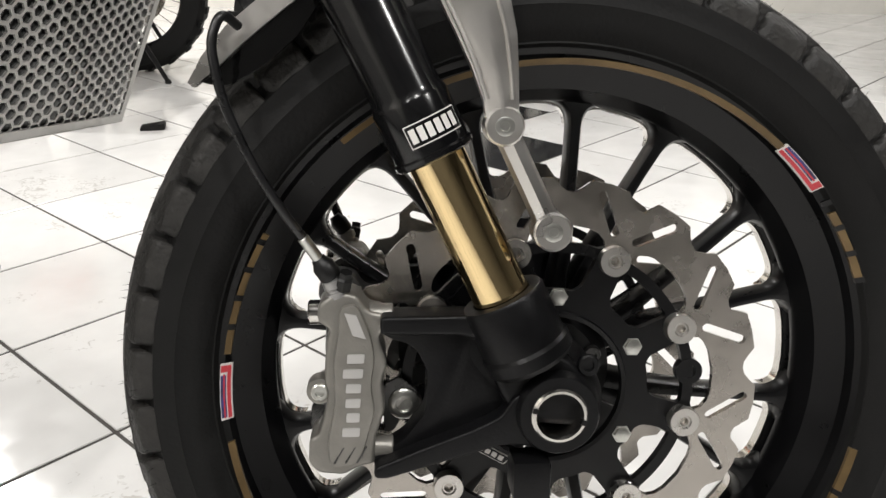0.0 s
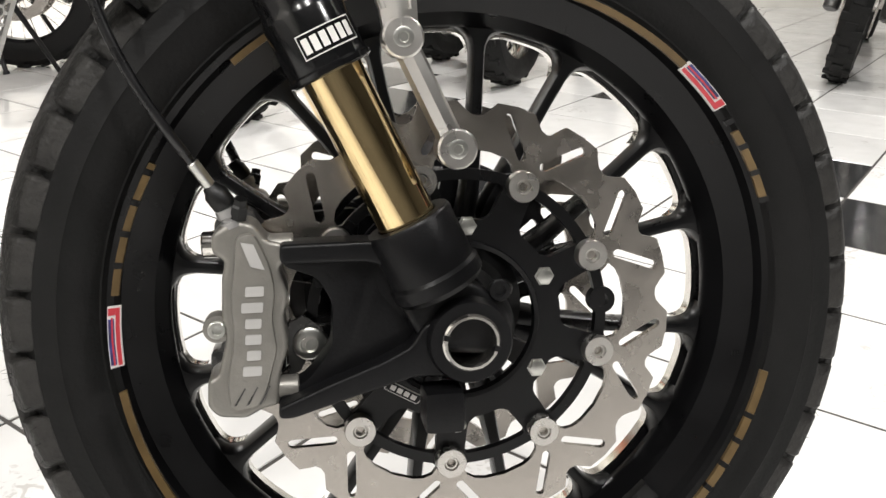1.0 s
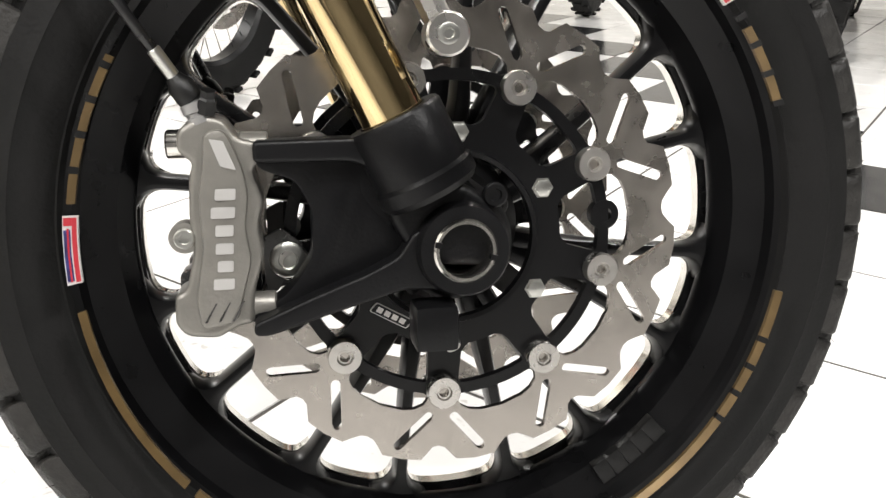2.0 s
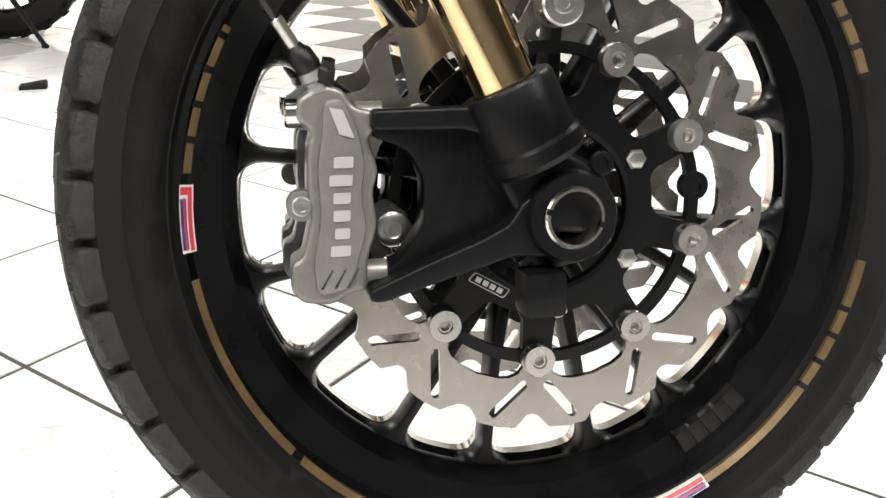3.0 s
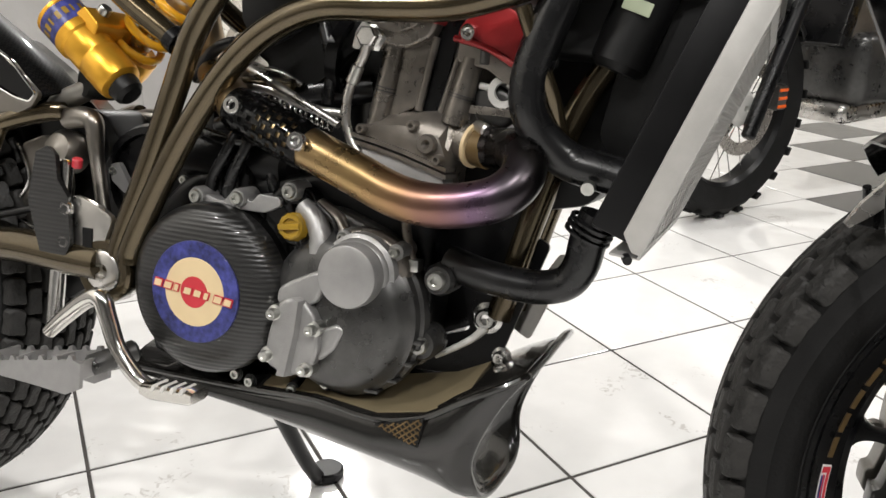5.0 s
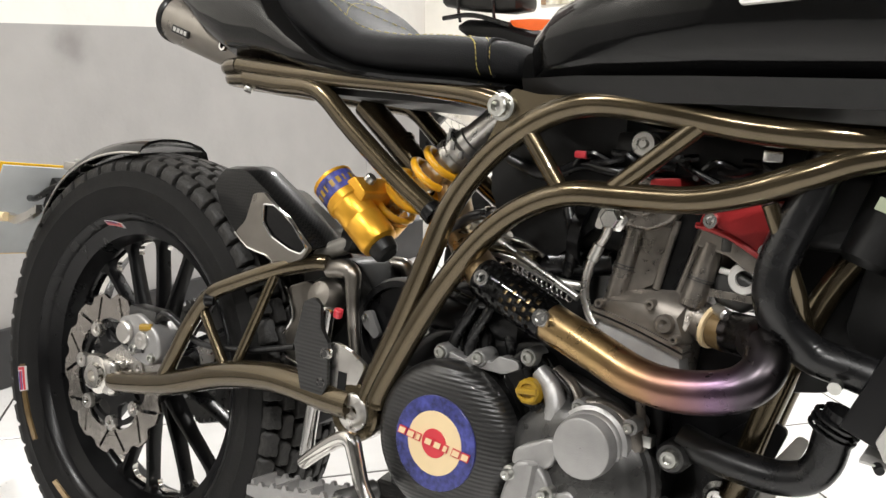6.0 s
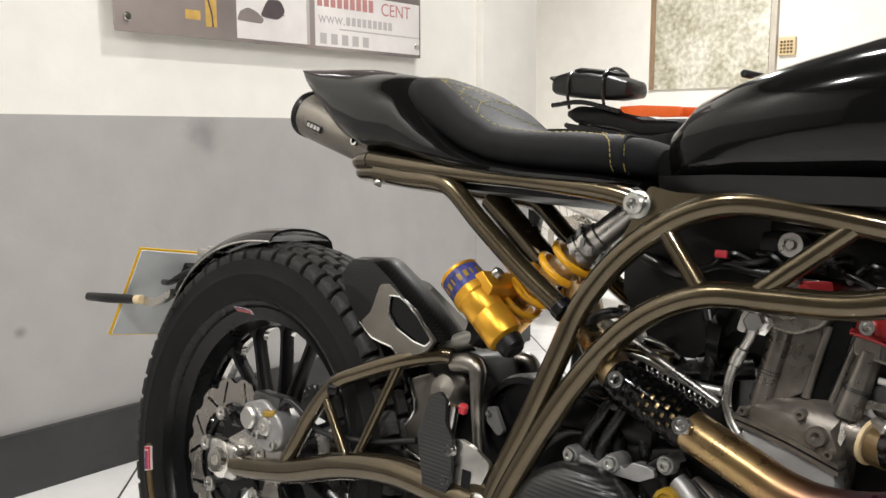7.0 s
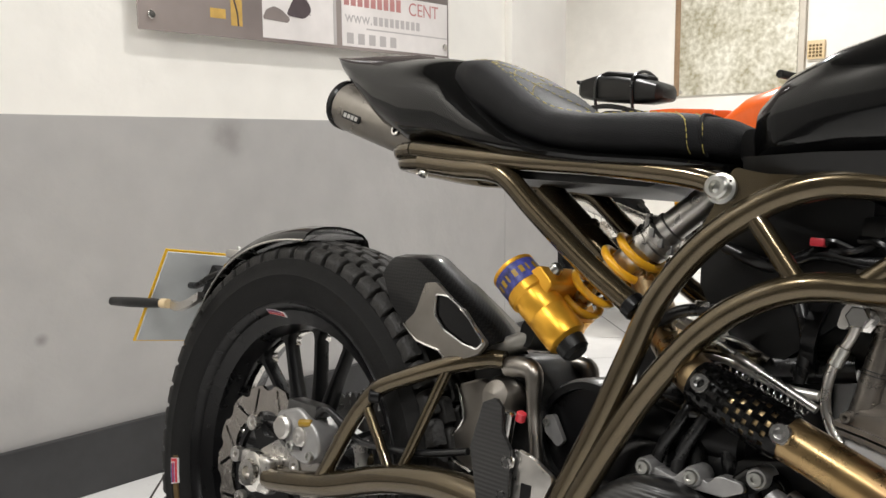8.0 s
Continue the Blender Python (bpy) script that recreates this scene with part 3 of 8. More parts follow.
def rim_and_spokes(parent, prefix, base, W, centres, hub_r, label, hub_d=0.045):
    """Black cast rim with eight forked spokes and bare inner barrel."""
    h = W * 0.5
    prof = [(0.2160, -0.004), (0.2105, -0.006), (0.2098, -0.0135), (0.2115, -0.0165), (0.219, -h * 0.62), (0.240, -h * 0.79), (0.2435, -h * 0.93), (0.2510, -h), (0.2535, -h * 0.96), (0.2500, -h * 0.86), (0.242, -h * 0.6)]
    prof = prof + [(r, -s) for r, s in reversed(prof)]
    rim = part(prefix + "_rim", wheel_lathe(prof, 128), BLACKPAINT, parent, label, m=base)
    hub = wheel_lathe([(0.012, -hub_d), (hub_r * 0.8, -hub_d), (hub_r, 0.011 - hub_d), (hub_r, hub_d - 0.011), (hub_r * 0.8, hub_d), (0.012, hub_d)], 48)
    part("hub", hub, BLACKPAINT, rim)
    ends = []
    for c in centres:
        for side in (-1, 1):
            rows = []
            for r, off, w, d in ((hub_r * 0.95, 5.0, 0.0088, 0.017), (0.09, 6.2, 0.0070, 0.0155), (0.13, 8.0, 0.0056, 0.0138), (0.17, 9.4, 0.0052, 0.0130), (0.193, 10.0, 0.0054, 0.0130), (0.198, 10.15, 0.0062, 0.0131), (0.202, 10.2, 0.0080, 0.0133), (0.2055, 10.3, 0.0108, 0.0135), (0.208, 10.3, 0.0150, 0.0137), (0.2106, 10.3, 0.0225, 0.0139)):
                a = radians(c + side * off)
                p = Vector((math.cos(a), 0, math.sin(a))) * r
                tang = Vector((-math.sin(a), 0, math.cos(a)))
                ring = []
                for k in range(12):
                    q = 2 * math.pi * k / 12
                    cc, ss = math.cos(q), math.sin(q)
                    ring.append(p + tang * math.copysign(abs(cc) ** 0.6, cc) * w + Vector((0, math.copysign(abs(ss) ** 0.6, ss) * d, 0)))
                rows.append(ring)
            part("spoke", skin(rows), BLACKPAINT, rim)
            ends.append((c + side * 10.2) % 360)
    # bare machined band round the outer end of each opening
    ends.sort()
    CORNER = ((0.194, 0.0056), (0.198, 0.0064), (0.202, 0.0082), (0.2055, 0.0110), (0.2075, 0.0150), (0.2086, 0.0200))
    for a0, a1 in zip(ends, ends[1:] + [ends[0] + 360]):
        path = []
        for r, w in CORNER:
            path.append((r, a0 + math.degrees(w / r)))
        path += [(0.2090, a0 + (a1 - a0) * f) for f in (0.35, 0.5, 0.65)]
        for r, w in reversed(CORNER):
            path.append((r, a1 - math.degrees(w / r)))
        rows = []
        for r, a in path:
            u = Vector((math.cos(radians(a)), 0, math.sin(radians(a))))
            rows.append([u * (r - 0.0010) + Vector((0, 0.0035, 0)), u * (r - 0.0014) + Vector((0, 0.0135, 0)), u * (r + 0.0006) + Vector((0, 0.0140, 0)), u * (r + 0.0006) + Vector((0, 0.0035, 0))])
        part("machined_edge", skin(rows), POLISHED, rim, "bare machined window edge")
    return rim


def petal_disc(parent, name, base, y, R, r_in, n, a_first, label, bolt_r, slots=True, thick=0.005, material=None):
    """Floating brake disc with scalloped edge and slanted slots."""
    outer, inner = [], []
    step = 360 / n
    for k in range(n):
        for f, q in ((-0.115, 1.0), (-0.08, 0.967), (-0.05, 0.938), (-0.01, 0.930), (0.035, 0.938), (0.07, 0.962), (0.115, 0.995), (0.24, 1.003), (0.365, 1.0), (0.41, 0.968), (0.455, 0.944), (0.50, 0.938), (0.545, 0.944), (0.59, 0.968), (0.635, 1.0), (0.76, 1.003)):
            a = radians(a_first + (k + f) * step)
            outer.append((R * q * math.cos(a), R * q * math.sin(a)))
        for f, q in ((-0.16, 0.955), (-0.13, 0.91), (-0.09, 0.86), (0.0, 0.825), (0.09, 0.86), (0.13, 0.91), (0.16, 0.955), (0.23, 0.985), (0.32, 1.0), (0.5, 1.008), (0.68, 1.0), (0.77, 0.985)):
            a = radians(a_first + (k + f) * step)
            inner.append((r_in * q * math.cos(a), r_in * q * math.sin(a)))
    holes = [inner]
    if slots:
        for k in range(n):
            for sg in (-1, 1):
                ends = []
                for f, rr in ((0.10, r_in * 1.016), (0.285, R * 0.947)):
                    a = radians(a_first + (k + sg * f) * step)
                    ends.append(Vector((rr * math.cos(a), rr * math.sin(a))))
                mid, way = (ends[0] + ends[1]) / 2, ends[1] - ends[0]
                holes.append(slot(mid.x, mid.y, math.degrees(math.atan2(way.y, way.x)), way.length + 0.006, 0.0068 * R / 0.1625))
    d = part(name, plate(outer, y - thick / 2, y + thick / 2, holes), material or STEEL, parent, label, m=base)
    for k in range(n):
        a = radians(a_first + k * step)
        p = (bolt_r * math.cos(a), y - thick / 2 - 0.0005, bolt_r * math.sin(a))
        fr, L = axis_frame(p, (p[0], p[1] - 0.0045, p[2]))
        bb = lathe([(0.0036, -0.008), (0.0118, -0.008), (0.0118, 0.0035), (0.0112, 0.0045), (0.0056, 0.0045), (0.0046, 0.0030), (0.0036, 0.0030)], 28, closed=True)
        part("disc_bobbin", moved(bb, fr), ALU, d)
    return d


def disc_carrier(parent, name, base, y, r_out, r_mid, n, a_first, label, bore=0.032):
    """Black alloy spider with an arm to each bobbin, a ring and a hub plate."""
    step = 360 / n
    outer, holes = [], []
    for k in range(n):
        for f in range(12):
            near = min(f, 12 - f)
            q = r_out + (0.0095 if near == 0 else 0.0085 if near == 1 else 0.004)
            a = radians(a_first + (k + f / 12) * step)
            outer.append((q * math.cos(a), q * math.sin(a)))
        ring = []
        for s in range(7):
            a = radians(a_first + (k + 0.15 + 0.70 * s / 6) * step)
            ring.append(((r_out - 0.0040) * math.cos(a), (r_out - 0.0040) * math.sin(a)))
        for s in range(7):
            a = radians(a_first + (k + 0.79 - 0.58 * s / 6) * step)
            rr = r_mid + (0.0045 if s in (0, 6) else 0.0)
            ring.append((rr * math.cos(a), rr * math.sin(a)))
        holes.append(rounded(ring, 0.005, 3))
    holes.append(circle(0, 0, bore, 48))
    return part(name, plate(outer, y - 0.0035, y + 0.0035, holes), BLACKPAINT, parent, label, m=base)


# ---------- front wheel ----------
SPOKES = (73.3, 26.8, -19.2, -65.5, -110.2, -155.5, -201.0, -243.5)
front_tyre = tyre(bike, "front_tyre", WHEEL, 0.3258, 0.126, "chunky flat-track front tyre, black rubber with moulding whiskers")
front_rim = rim_and_spokes(bike, "front", WHEEL, 0.100, SPOKES, 0.054, "black cast front rim with gold pinstripe tape", hub_d=0.030)


def rim_tape(parent, a0, a1, r0, r1, y0, y1, material, name="rim_tape", n=None):
    """Thin tape on the rim's flank from angle a0 to a1."""
    n = n or max(2, int(abs(a1 - a0) / 3))
    b = bmesh.new()
    rows = []
    for i in range(n + 1):
        a = radians(a0 + (a1 - a0) * i / n)
        rows.append([b.verts.new((r * math.cos(a), y, r * math.sin(a))) for r, y in ((r0, y0), (r1, y1), (r1, y1 + 0.003), (r0, y0 + 0.003))])
    for A, B in zip(rows, rows[1:]):
        for k in range(4):
            b.faces.new((A[k], B[k], B[(k + 1) % 4], A[(k + 1) % 4]))
    b.faces.new(rows[0])
    b.faces.new(rows[-1])
    return part(name, b, material, parent)


def tape_set(rim, marks, h):
    """Gold stripe with union-flag coloured tabs."""
    r0, r1 = 0.2352, 0.2400
    flank_y = lambda r, off: -h * 0.62 - (r - 0.219) * h * 8.1 - off

    def tab(a0, a1, ra, rb, off, material, name, n=None):
        return rim_tape(rim, a0, a1, ra, rb, flank_y(ra, off), flank_y(rb, off), material, name, n)
    for a0, a1 in marks["gold"]:
        tab(a0, a1, r0, r1 - 0.0006, 0.0010, GOLDDECAL, "gold_tape")
    for a in marks["flag"]:
        tab(a - 5.0, a + 5.0, r0 - 0.0016, r1 + 0.0010, 0.0014, WHITEDECAL, "flag_tab")
        tab(a - 4.75, a + 4.75, r0 - 0.0010, r0 + 0.0012, 0.0020, REDPAINT, "flag_red")
        tab(a - 4.75, a - 3.6, r0 + 0.0012, r1 + 0.0004, 0.0020, REDPAINT, "flag_red")
        tab(a - 3.0, a + 4.5, r0 + 0.0020, r1 + 0.0004, 0.0020, BLUE, "flag_blue")
        tab(a - 3.2, a + 4.6, r0 + 0.0027, r0 + 0.0036, 0.0024, REDPAINT, "flag_red")
    for a in marks["text"]:
        for k in range(4):
            tab(a - 9 + k * 5.2, a - 8 + k * 5.2, r0 - 0.0004, r1, 0.0016, BLACKPAINT, "tape_bar", 2)


tape_set(front_rim, {"gold": [(-172, -140), (-138, -100), (-98, -70), (-66, -12), (20, 34), (150, 172), (48, 130)], "flag": (178.7, 44.1, -66.0), "text": (29, 160, -28)}, 0.100)
for k in range(5):
    part("balance_weight", moved(box(-0.0062, 0.0062, -0.0045, 0.0045, -0.009, 0.009, 0.0012), pose(0, -0.036, 0, 0, 46.0 + k * 3.1, 0) @ pose(0.2260, 0, 0, 0, 90, 0)), PLASTIC, front_rim)

A1 = 65.4
front_disc = petal_disc(bike, "front_disc", DISC, -0.063, 0.1625, 0.1272, 9, A1, "brushed steel petal brake disc", 0.110)
front_disc_far = petal_disc(bike, "front_disc", DISC, 0.063, 0.1625, 0.1272, 9, A1 + 14, "brushed steel petal brake disc", 0.110)
carrier = disc_carrier(bike, "disc_carrier", DISC, -0.0580, 0.110, 0.0775, 9, A1, "black alloy disc carrier", 0.0575)
disc_carrier(bike, "disc_carrier", DISC, 0.0580, 0.110, 0.0775, 9, A1 + 14, "black alloy disc carrier", 0.0575)
part("carrier_lip", wheel_lathe([(0.0568, -0.0560), (0.0568, -0.0640), (0.0600, -0.0645), (0.0612, -0.0610), (0.0612, -0.0560)], 64), BLACKPAINT, carrier)
for a in (26, -34, -94, -154, 146, 86):
    bolt(carrier, (0.0718 * math.cos(radians(a)), -0.0610, 0.0718 * math.sin(radians(a))), 0.0062, 0.0035, socket=False, material=ZINC)
for a in (22, -38, -98, -158, 142, 82):
    bolt(carrier, (0.0440 * math.cos(radians(a)), -0.0290, 0.0440 * math.sin(radians(a))), 0.0068, 0.006, material=CASTDARK)
part("carrier_eyelet", moved(wheel_lathe([(0.0052, -0.0040), (0.0105, -0.0040), (0.0105, 0.0040), (0.0052, 0.0040)], 28), Matrix.Translation((0.111 * math.cos(radians(5.5)), -0.058, 0.111 * math.sin(radians(5.5))))), BLACKPAINT, carrier)

sticker = part("carrier_sticker", plate(rounded([(-0.017, -0.0045), (0.017, -0.0045), (0.019, 0.0045), (-0.015, 0.0045)], 0.002), -0.0626, -0.0614), WHITEDECAL, bike, m=DISC @ Matrix.Translation((-0.0445, 0, -0.0525)) @ pose(0, 0, 0, 0, 30, 0) @ Matrix.Diagonal((0.86, 1, 0.86, 1)))
part("sticker_field", plate(rounded([(-0.016, -0.0038), (0.016, -0.0038), (0.018, 0.0038), (-0.014, 0.0038)], 0.0015), -0.0630, -0.0624), BLACKPAINT, sticker)
for k in range(4):
    part("sticker_bar", box(-0.012 + k * 0.0068, -0.0072 + k * 0.0068, -0.0634, -0.0628, -0.0022, 0.0022), WHITEDECAL, sticker)

# axle
AXLE = FRONT @ Matrix.Translation((-0.002, -0.015, 0.004))
part("axle_boss", wheel_lathe([(0.0200, -0.040), (0.041, -0.040), (0.038, -0.080), (0.0330, -0.094), (0.0300, -0.0985), (0.0292, -0.1095), (0.0275, -0.1120), (0.0200, -0.1120)], 48), ANOD, bike, m=AXLE)
axle = part("axle_nut", wheel_lathe([(0.0160, -0.050), (0.0160, -0.111), (0.0168, -0.1145), (0.0186, -0.1145), (0.0199, -0.1130), (0.0199, -0.050)], 48), POLISHED, bike, "hollow polished axle end", m=AXLE)
for a in (15, 195):
    part("axle_notch", moved(box(0.0158, 0.0197, -0.1155, -0.111, -0.0018, 0.0018), pose(0, 0, 0, 0, a, 0)), BLACKPAINT, axle)
part("axle_tube", wheel_lathe([(0.0120, -0.058), (0.0158, -0.058), (0.0158, 0.125), (0.0120, 0.125)], 32), BLACKPAINT, bike, m=AXLE)

# ---------- fork ----------
FD = Vector((-math.sin(radians(25.8)), 0, math.cos(radians(25.8))))
PLATE_TURN = 84


def fork_leg(side):
    y = 0.108 * side
    base = Vector((-0.0365, y, 0.0745))
    gold = rod(base - FD * 0.02, base + FD * 0.150, 0.0203, n=40)
    g = part("stanchion", gold, GOLD, bike, "gold anodised fork stanchion", m=FRONT)
    s = base + FD * 0.119
    prof = [(0.0212, 0.0), (0.0262, 0.0), (0.0282, 0.0015), (0.0282, 0.0045), (0.0268, 0.0060), (0.0268, 0.0405), (0.0262, 0.0420), (0.0246, 0.0470), (0.0246, 0.40), (0.0212, 0.40)]
    fr, L = axis_frame(s, s + FD)
    part("fork_outer_tube", moved(lathe(prof, 40, closed=True), fr), FORKTUBE, bike, "black anodised outer fork tube", m=FRONT)
    if side < 0:
        # maker's plate as plain shapes, wrapped round the collar
        fr2, L = axis_frame(s, s + FD)
        for rr, h0, h1, a0, a1, mt, nm in ((0.0270, 0.0125, 0.0280, -110 + PLATE_TURN, -26 + PLATE_TURN, WHITEDECAL, "maker_plate"), (0.0272, 0.0133, 0.0272, -108.6 + PLATE_TURN, -27.4 + PLATE_TURN, FORKTUBE, "maker_plate_field")):
            b = lathe([(rr, h0), (rr + 0.0004, h0), (rr + 0.0004, h1), (rr, h1)], 20, a0, a1, closed=True)
            part(nm, moved(b, fr2), mt, bike, m=FRONT)
        for k in range(6):
            b = lathe([(0.0274, 0.0155), (0.0277, 0.0155), (0.0277, 0.0250), (0.0274, 0.0250)], 4, -105 + PLATE_TURN + k * 12.5, -96 + PLATE_TURN + k * 12.5, closed=True)
            part("maker_plate_bar", moved(b, fr2), WHITEDECAL, bike, m=FRONT)
    return base


for sd in (-1, 1):
    base = fork_leg(sd)
    # lug: clamp sleeve and shaped casting down to the axle
    y = 0.108 * sd
    prof = [(0.0210, -0.002), (0.0215, 0.0), (0.0290, 0.0), (0.0305, -0.0025), (0.0305, -0.038), (0.0325, -0.0405), (0.0325, -0.049), (0.0305, -0.0515), (0.0295, -0.053), (0.0001, -0.053)]
    fr, L = axis_frame(base + FD * 0.013, base + FD)
    lug = part("fork_lug", moved(lathe(prof, 40), fr), ANOD, bike, "black cast fork lug", m=FRONT)
    ysgn = sd
    near, far_ = y + 0.020 * ysgn, y - 0.034 * ysgn
    web = rounded([(-0.060, 0.064), (-0.064, 0.040), (-0.050, 0.022), (-0.034, 0.006), (-0.030, -0.012), (-0.018, -0.028), (0.006, -0.032), (0.024, -0.024), (0.032, -0.004), (0.028, 0.016), (0.006, 0.044), (-0.010, 0.058)], 0.008)
    part("lug_web", plate(web, near - 0.024 * ysgn, far_, [circle(0, 0, 0.0235, 32)]), ANOD, lug)
    arm = rounded([(-0.058, 0.066), (-0.062, 0.038), (-0.046, 0.022), (-0.030, 0.012), (-0.020, -0.020), (-0.034, -0.030), (-0.040, -0.010), (-0.086, -0.026), (-0.128, -0.043), (-0.134, -0.036), (-0.110, -0.022), (-0.094, 0.000), (-0.093, 0.030), (-0.102, 0.048), (-0.124, 0.056), (-0.126, 0.066), (-0.066, 0.070)], 0.006)
    part("caliper_arm", plate(arm, y - 0.004 * ysgn, y - 0.030 * ysgn, bev=0.003), ANOD, lug)
    low = rounded([(-0.131, -0.036), (-0.096, -0.0215), (-0.061, -0.0085), (-0.042, 0.001), (-0.032, 0.016), (-0.018, 0.020), (-0.014, -0.022), (-0.039, -0.0200), (-0.080, -0.0315), (-0.122, -0.0440), (-0.131, -0.0435)], 0.004)
    part("lug_rib", plate(low, min(y + 0.012 * ysgn, y - 0.026 * ysgn), max(y + 0.012 * ysgn, y - 0.026 * ysgn), bev=0.0035, seg=3), ANOD, lug)
    top_ = rounded([(-0.126, 0.0735), (-0.066, 0.0740), (-0.048, 0.0660), (-0.052, 0.0540), (-0.070, 0.0600), (-0.126, 0.0605)], 0.004)
    part("lug_rib", plate(top_, min(y + 0.010 * ysgn, y - 0.020 * ysgn), max(y + 0.010 * ysgn, y - 0.020 * ysgn), bev=0.003, seg=3), ANOD, lug)
    part("lug_neck", plate(rounded([(-0.050, 0.034), (-0.020, 0.050), (0.010, 0.040), (0.030, 0.012), (0.022, -0.010), (-0.026, -0.006), (-0.040, 0.010)], 0.010), min(y + 0.008 * ysgn, y - 0.030 * ysgn), max(y + 0.008 * ysgn, y - 0.030 * ysgn), bev=0.006, seg=3), ANOD, lug)
    part("pinch_lug", box(-0.034, -0.006, min(near, near - 0.03 * ysgn), max(near, near - 0.03 * ysgn), -0.060, -0.030, 0.005), ANOD, lug)
    bolt(lug, (-0.012, y - 0.008 + 0.0, -0.052), 0.0055, 0.010, (0.25, -0.75, -0.6), material=ZINC)
    bolt(lug, (0.020, y + 0.004 * ysgn, 0.036), 0.008, 0.004, (0, ysgn, 0), material=BLACKPAINT)


# ---------- front calipers ----------
def front_caliper(sd, label):
    y_out, y_mid = (-0.106, -0.052) if sd < 0 else (0.106, 0.052)
    face = rounded([(-0.1600, 0.0860), (-0.1540, 0.0890), (-0.1420, 0.0860), (-0.1350, 0.0750), (-0.1230, 0.0725), (-0.1235, 0.0600), (-0.1270, 0.0560), (-0.1215, 0.0360), (-0.1255, 0.0225), (-0.1230, 0.0020), (-0.1300, -0.0200), (-0.1305, -0.0390), (-0.1400, -0.0400), (-0.1530, -0.0470), (-0.1710, -0.0450), (-0.1780, -0.0370), (-0.1770, -0.0190), (-0.1700, -0.0160), (-0.1635, 0.0090), (-0.1655, 0.0265), (-0.1640, 0.0530), (-0.1610, 0.0610), (-0.1700, 0.0680), (-0.1690, 0.0800)], 0.004)
    c = part("brake_caliper", plate(face, y_out, y_out + (0.036 if sd < 0 else -0.036), bev=0.004, seg=3), CALIPER, bike, label, m=FRONT)
    s = 1 if sd < 0 else -1
    # raised spine along the face and side webs
    spine = rounded([(-0.1540, 0.0790), (-0.1420, 0.0810), (-0.1370, 0.0700), (-0.1320, 0.0560), (-0.1300, 0.0400), (-0.1330, 0.0220), (-0.1300, 0.0020), (-0.1370, -0.0220), (-0.1400, -0.0360), (-0.1620, -0.0400), (-0.1640, -0.0200), (-0.1580, 0.0100), (-0.1590, 0.0400), (-0.1550, 0.0620)], 0.006)
    part("spine", plate(spine, y_out - 0.005 * s, y_out + 0.004 * s, bev=0.003, seg=2), CALIPER, c)
    # Inner half, coloured a darker grey than the face.
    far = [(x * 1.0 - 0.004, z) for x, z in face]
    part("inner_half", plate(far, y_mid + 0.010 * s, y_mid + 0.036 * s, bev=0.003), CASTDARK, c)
    for x0, x1, z0, z1 in ((-0.168, -0.140, 0.060, 0.078), (-0.174, -0.142, -0.042, -0.026)):
        part("bridge", box(x0, x1, min(y_out + 0.03 * s, y_mid + 0.012 * s), max(y_out + 0.03 * s, y_mid + 0.012 * s), z0, z1, 0.003), CALIPER, c)
    part("brake_pads", box(-0.158, -0.126, y_mid - 0.018 * s if s > 0 else y_mid - 0.012, y_mid + 0.018 if s < 0 else y_mid + 0.012, -0.028, 0.040, 0.002), BLACKPAINT, c)
    for z, mt in ((0.0715, POLISHED), (-0.0275, POLISHED)):
        bb = rod((-0.1765, y_out + 0.012 * s, z), (-0.160, y_out + 0.012 * s, z), 0.0088, n=24, bev=0.0012)
        part("caliper_bolt", bb, mt, c)
        part("bolt_collar", rod((-0.134, y_out + 0.010 * s, z - 0.002), (-0.117, y_out + 0.010 * s, z - 0.002), 0.0085, n=20, bev=0.001), CALIPER, c)
    # bleed ear and pad pin
    ear = plate(circle(-0.1690, 0.0160, 0.0095, 20), y_out + 0.002 * s, y_out + 0.018 * s, bev=0.001)
    part("side_ear", ear, CALIPER, c)
    bolt(c, (-0.1690, y_out + 0.002 * s, 0.0160), 0.0062, 0.003, (0, -s, 0), material=ZINC)
    bolt(c, (-0.1090, y_out + 0.038 * s, -0.0070), 0.0120, 0.005, (0, -s, 0), name="pad_pin", material=ZINC)
    part("pad_clip", plate(rounded([(-0.124, 0.008), (-0.112, 0.014), (-0.098, 0.002), (-0.108, -0.012), (-0.116, -0.028), (-0.124, -0.030)], 0.003), y_out + 0.036 * s, y_out + 0.040 * s), CASTDARK, c)
    # maker's word as plain raised bars, and a light lozenge above
    if sd < 0:
        for k, (w0, w1) in enumerate(((-0.1535, -0.1412), (-0.1505, -0.1412), (-0.1510, -0.1405), (-0.1505, -0.1400), (-0.1525, -0.1385), (-0.1495, -0.1375))):
            z = -0.0150 + k * 0.0108
            blk = rounded([(w0, z), (w1, z), (w1 + 0.0006, z + 0.0066), (w0 + 0.0006, z + 0.0066)], 0.0012, 3)
            part("word_bar", plate(blk, y_out - 0.0062, y_out - 0.0040, bev=0.0005), LETTER, c)
        part("lozenge", plate([(-0.1505, 0.0750), (-0.1425, 0.0735), (-0.1360, 0.0565), (-0.1450, 0.0590)], y_out - 0.0062, y_out - 0.004), LETTER, c)
        for k in range(3):
            part("groove_rib", plate([(-0.1600 + k * 0.008, -0.0350), (-0.1585 + k * 0.008, -0.0352), (-0.1520 + k * 0.008, -0.0235), (-0.1530 + k * 0.008, -0.0235)], y_out - 0.0056, y_out - 0.003), CASTDARK, c)
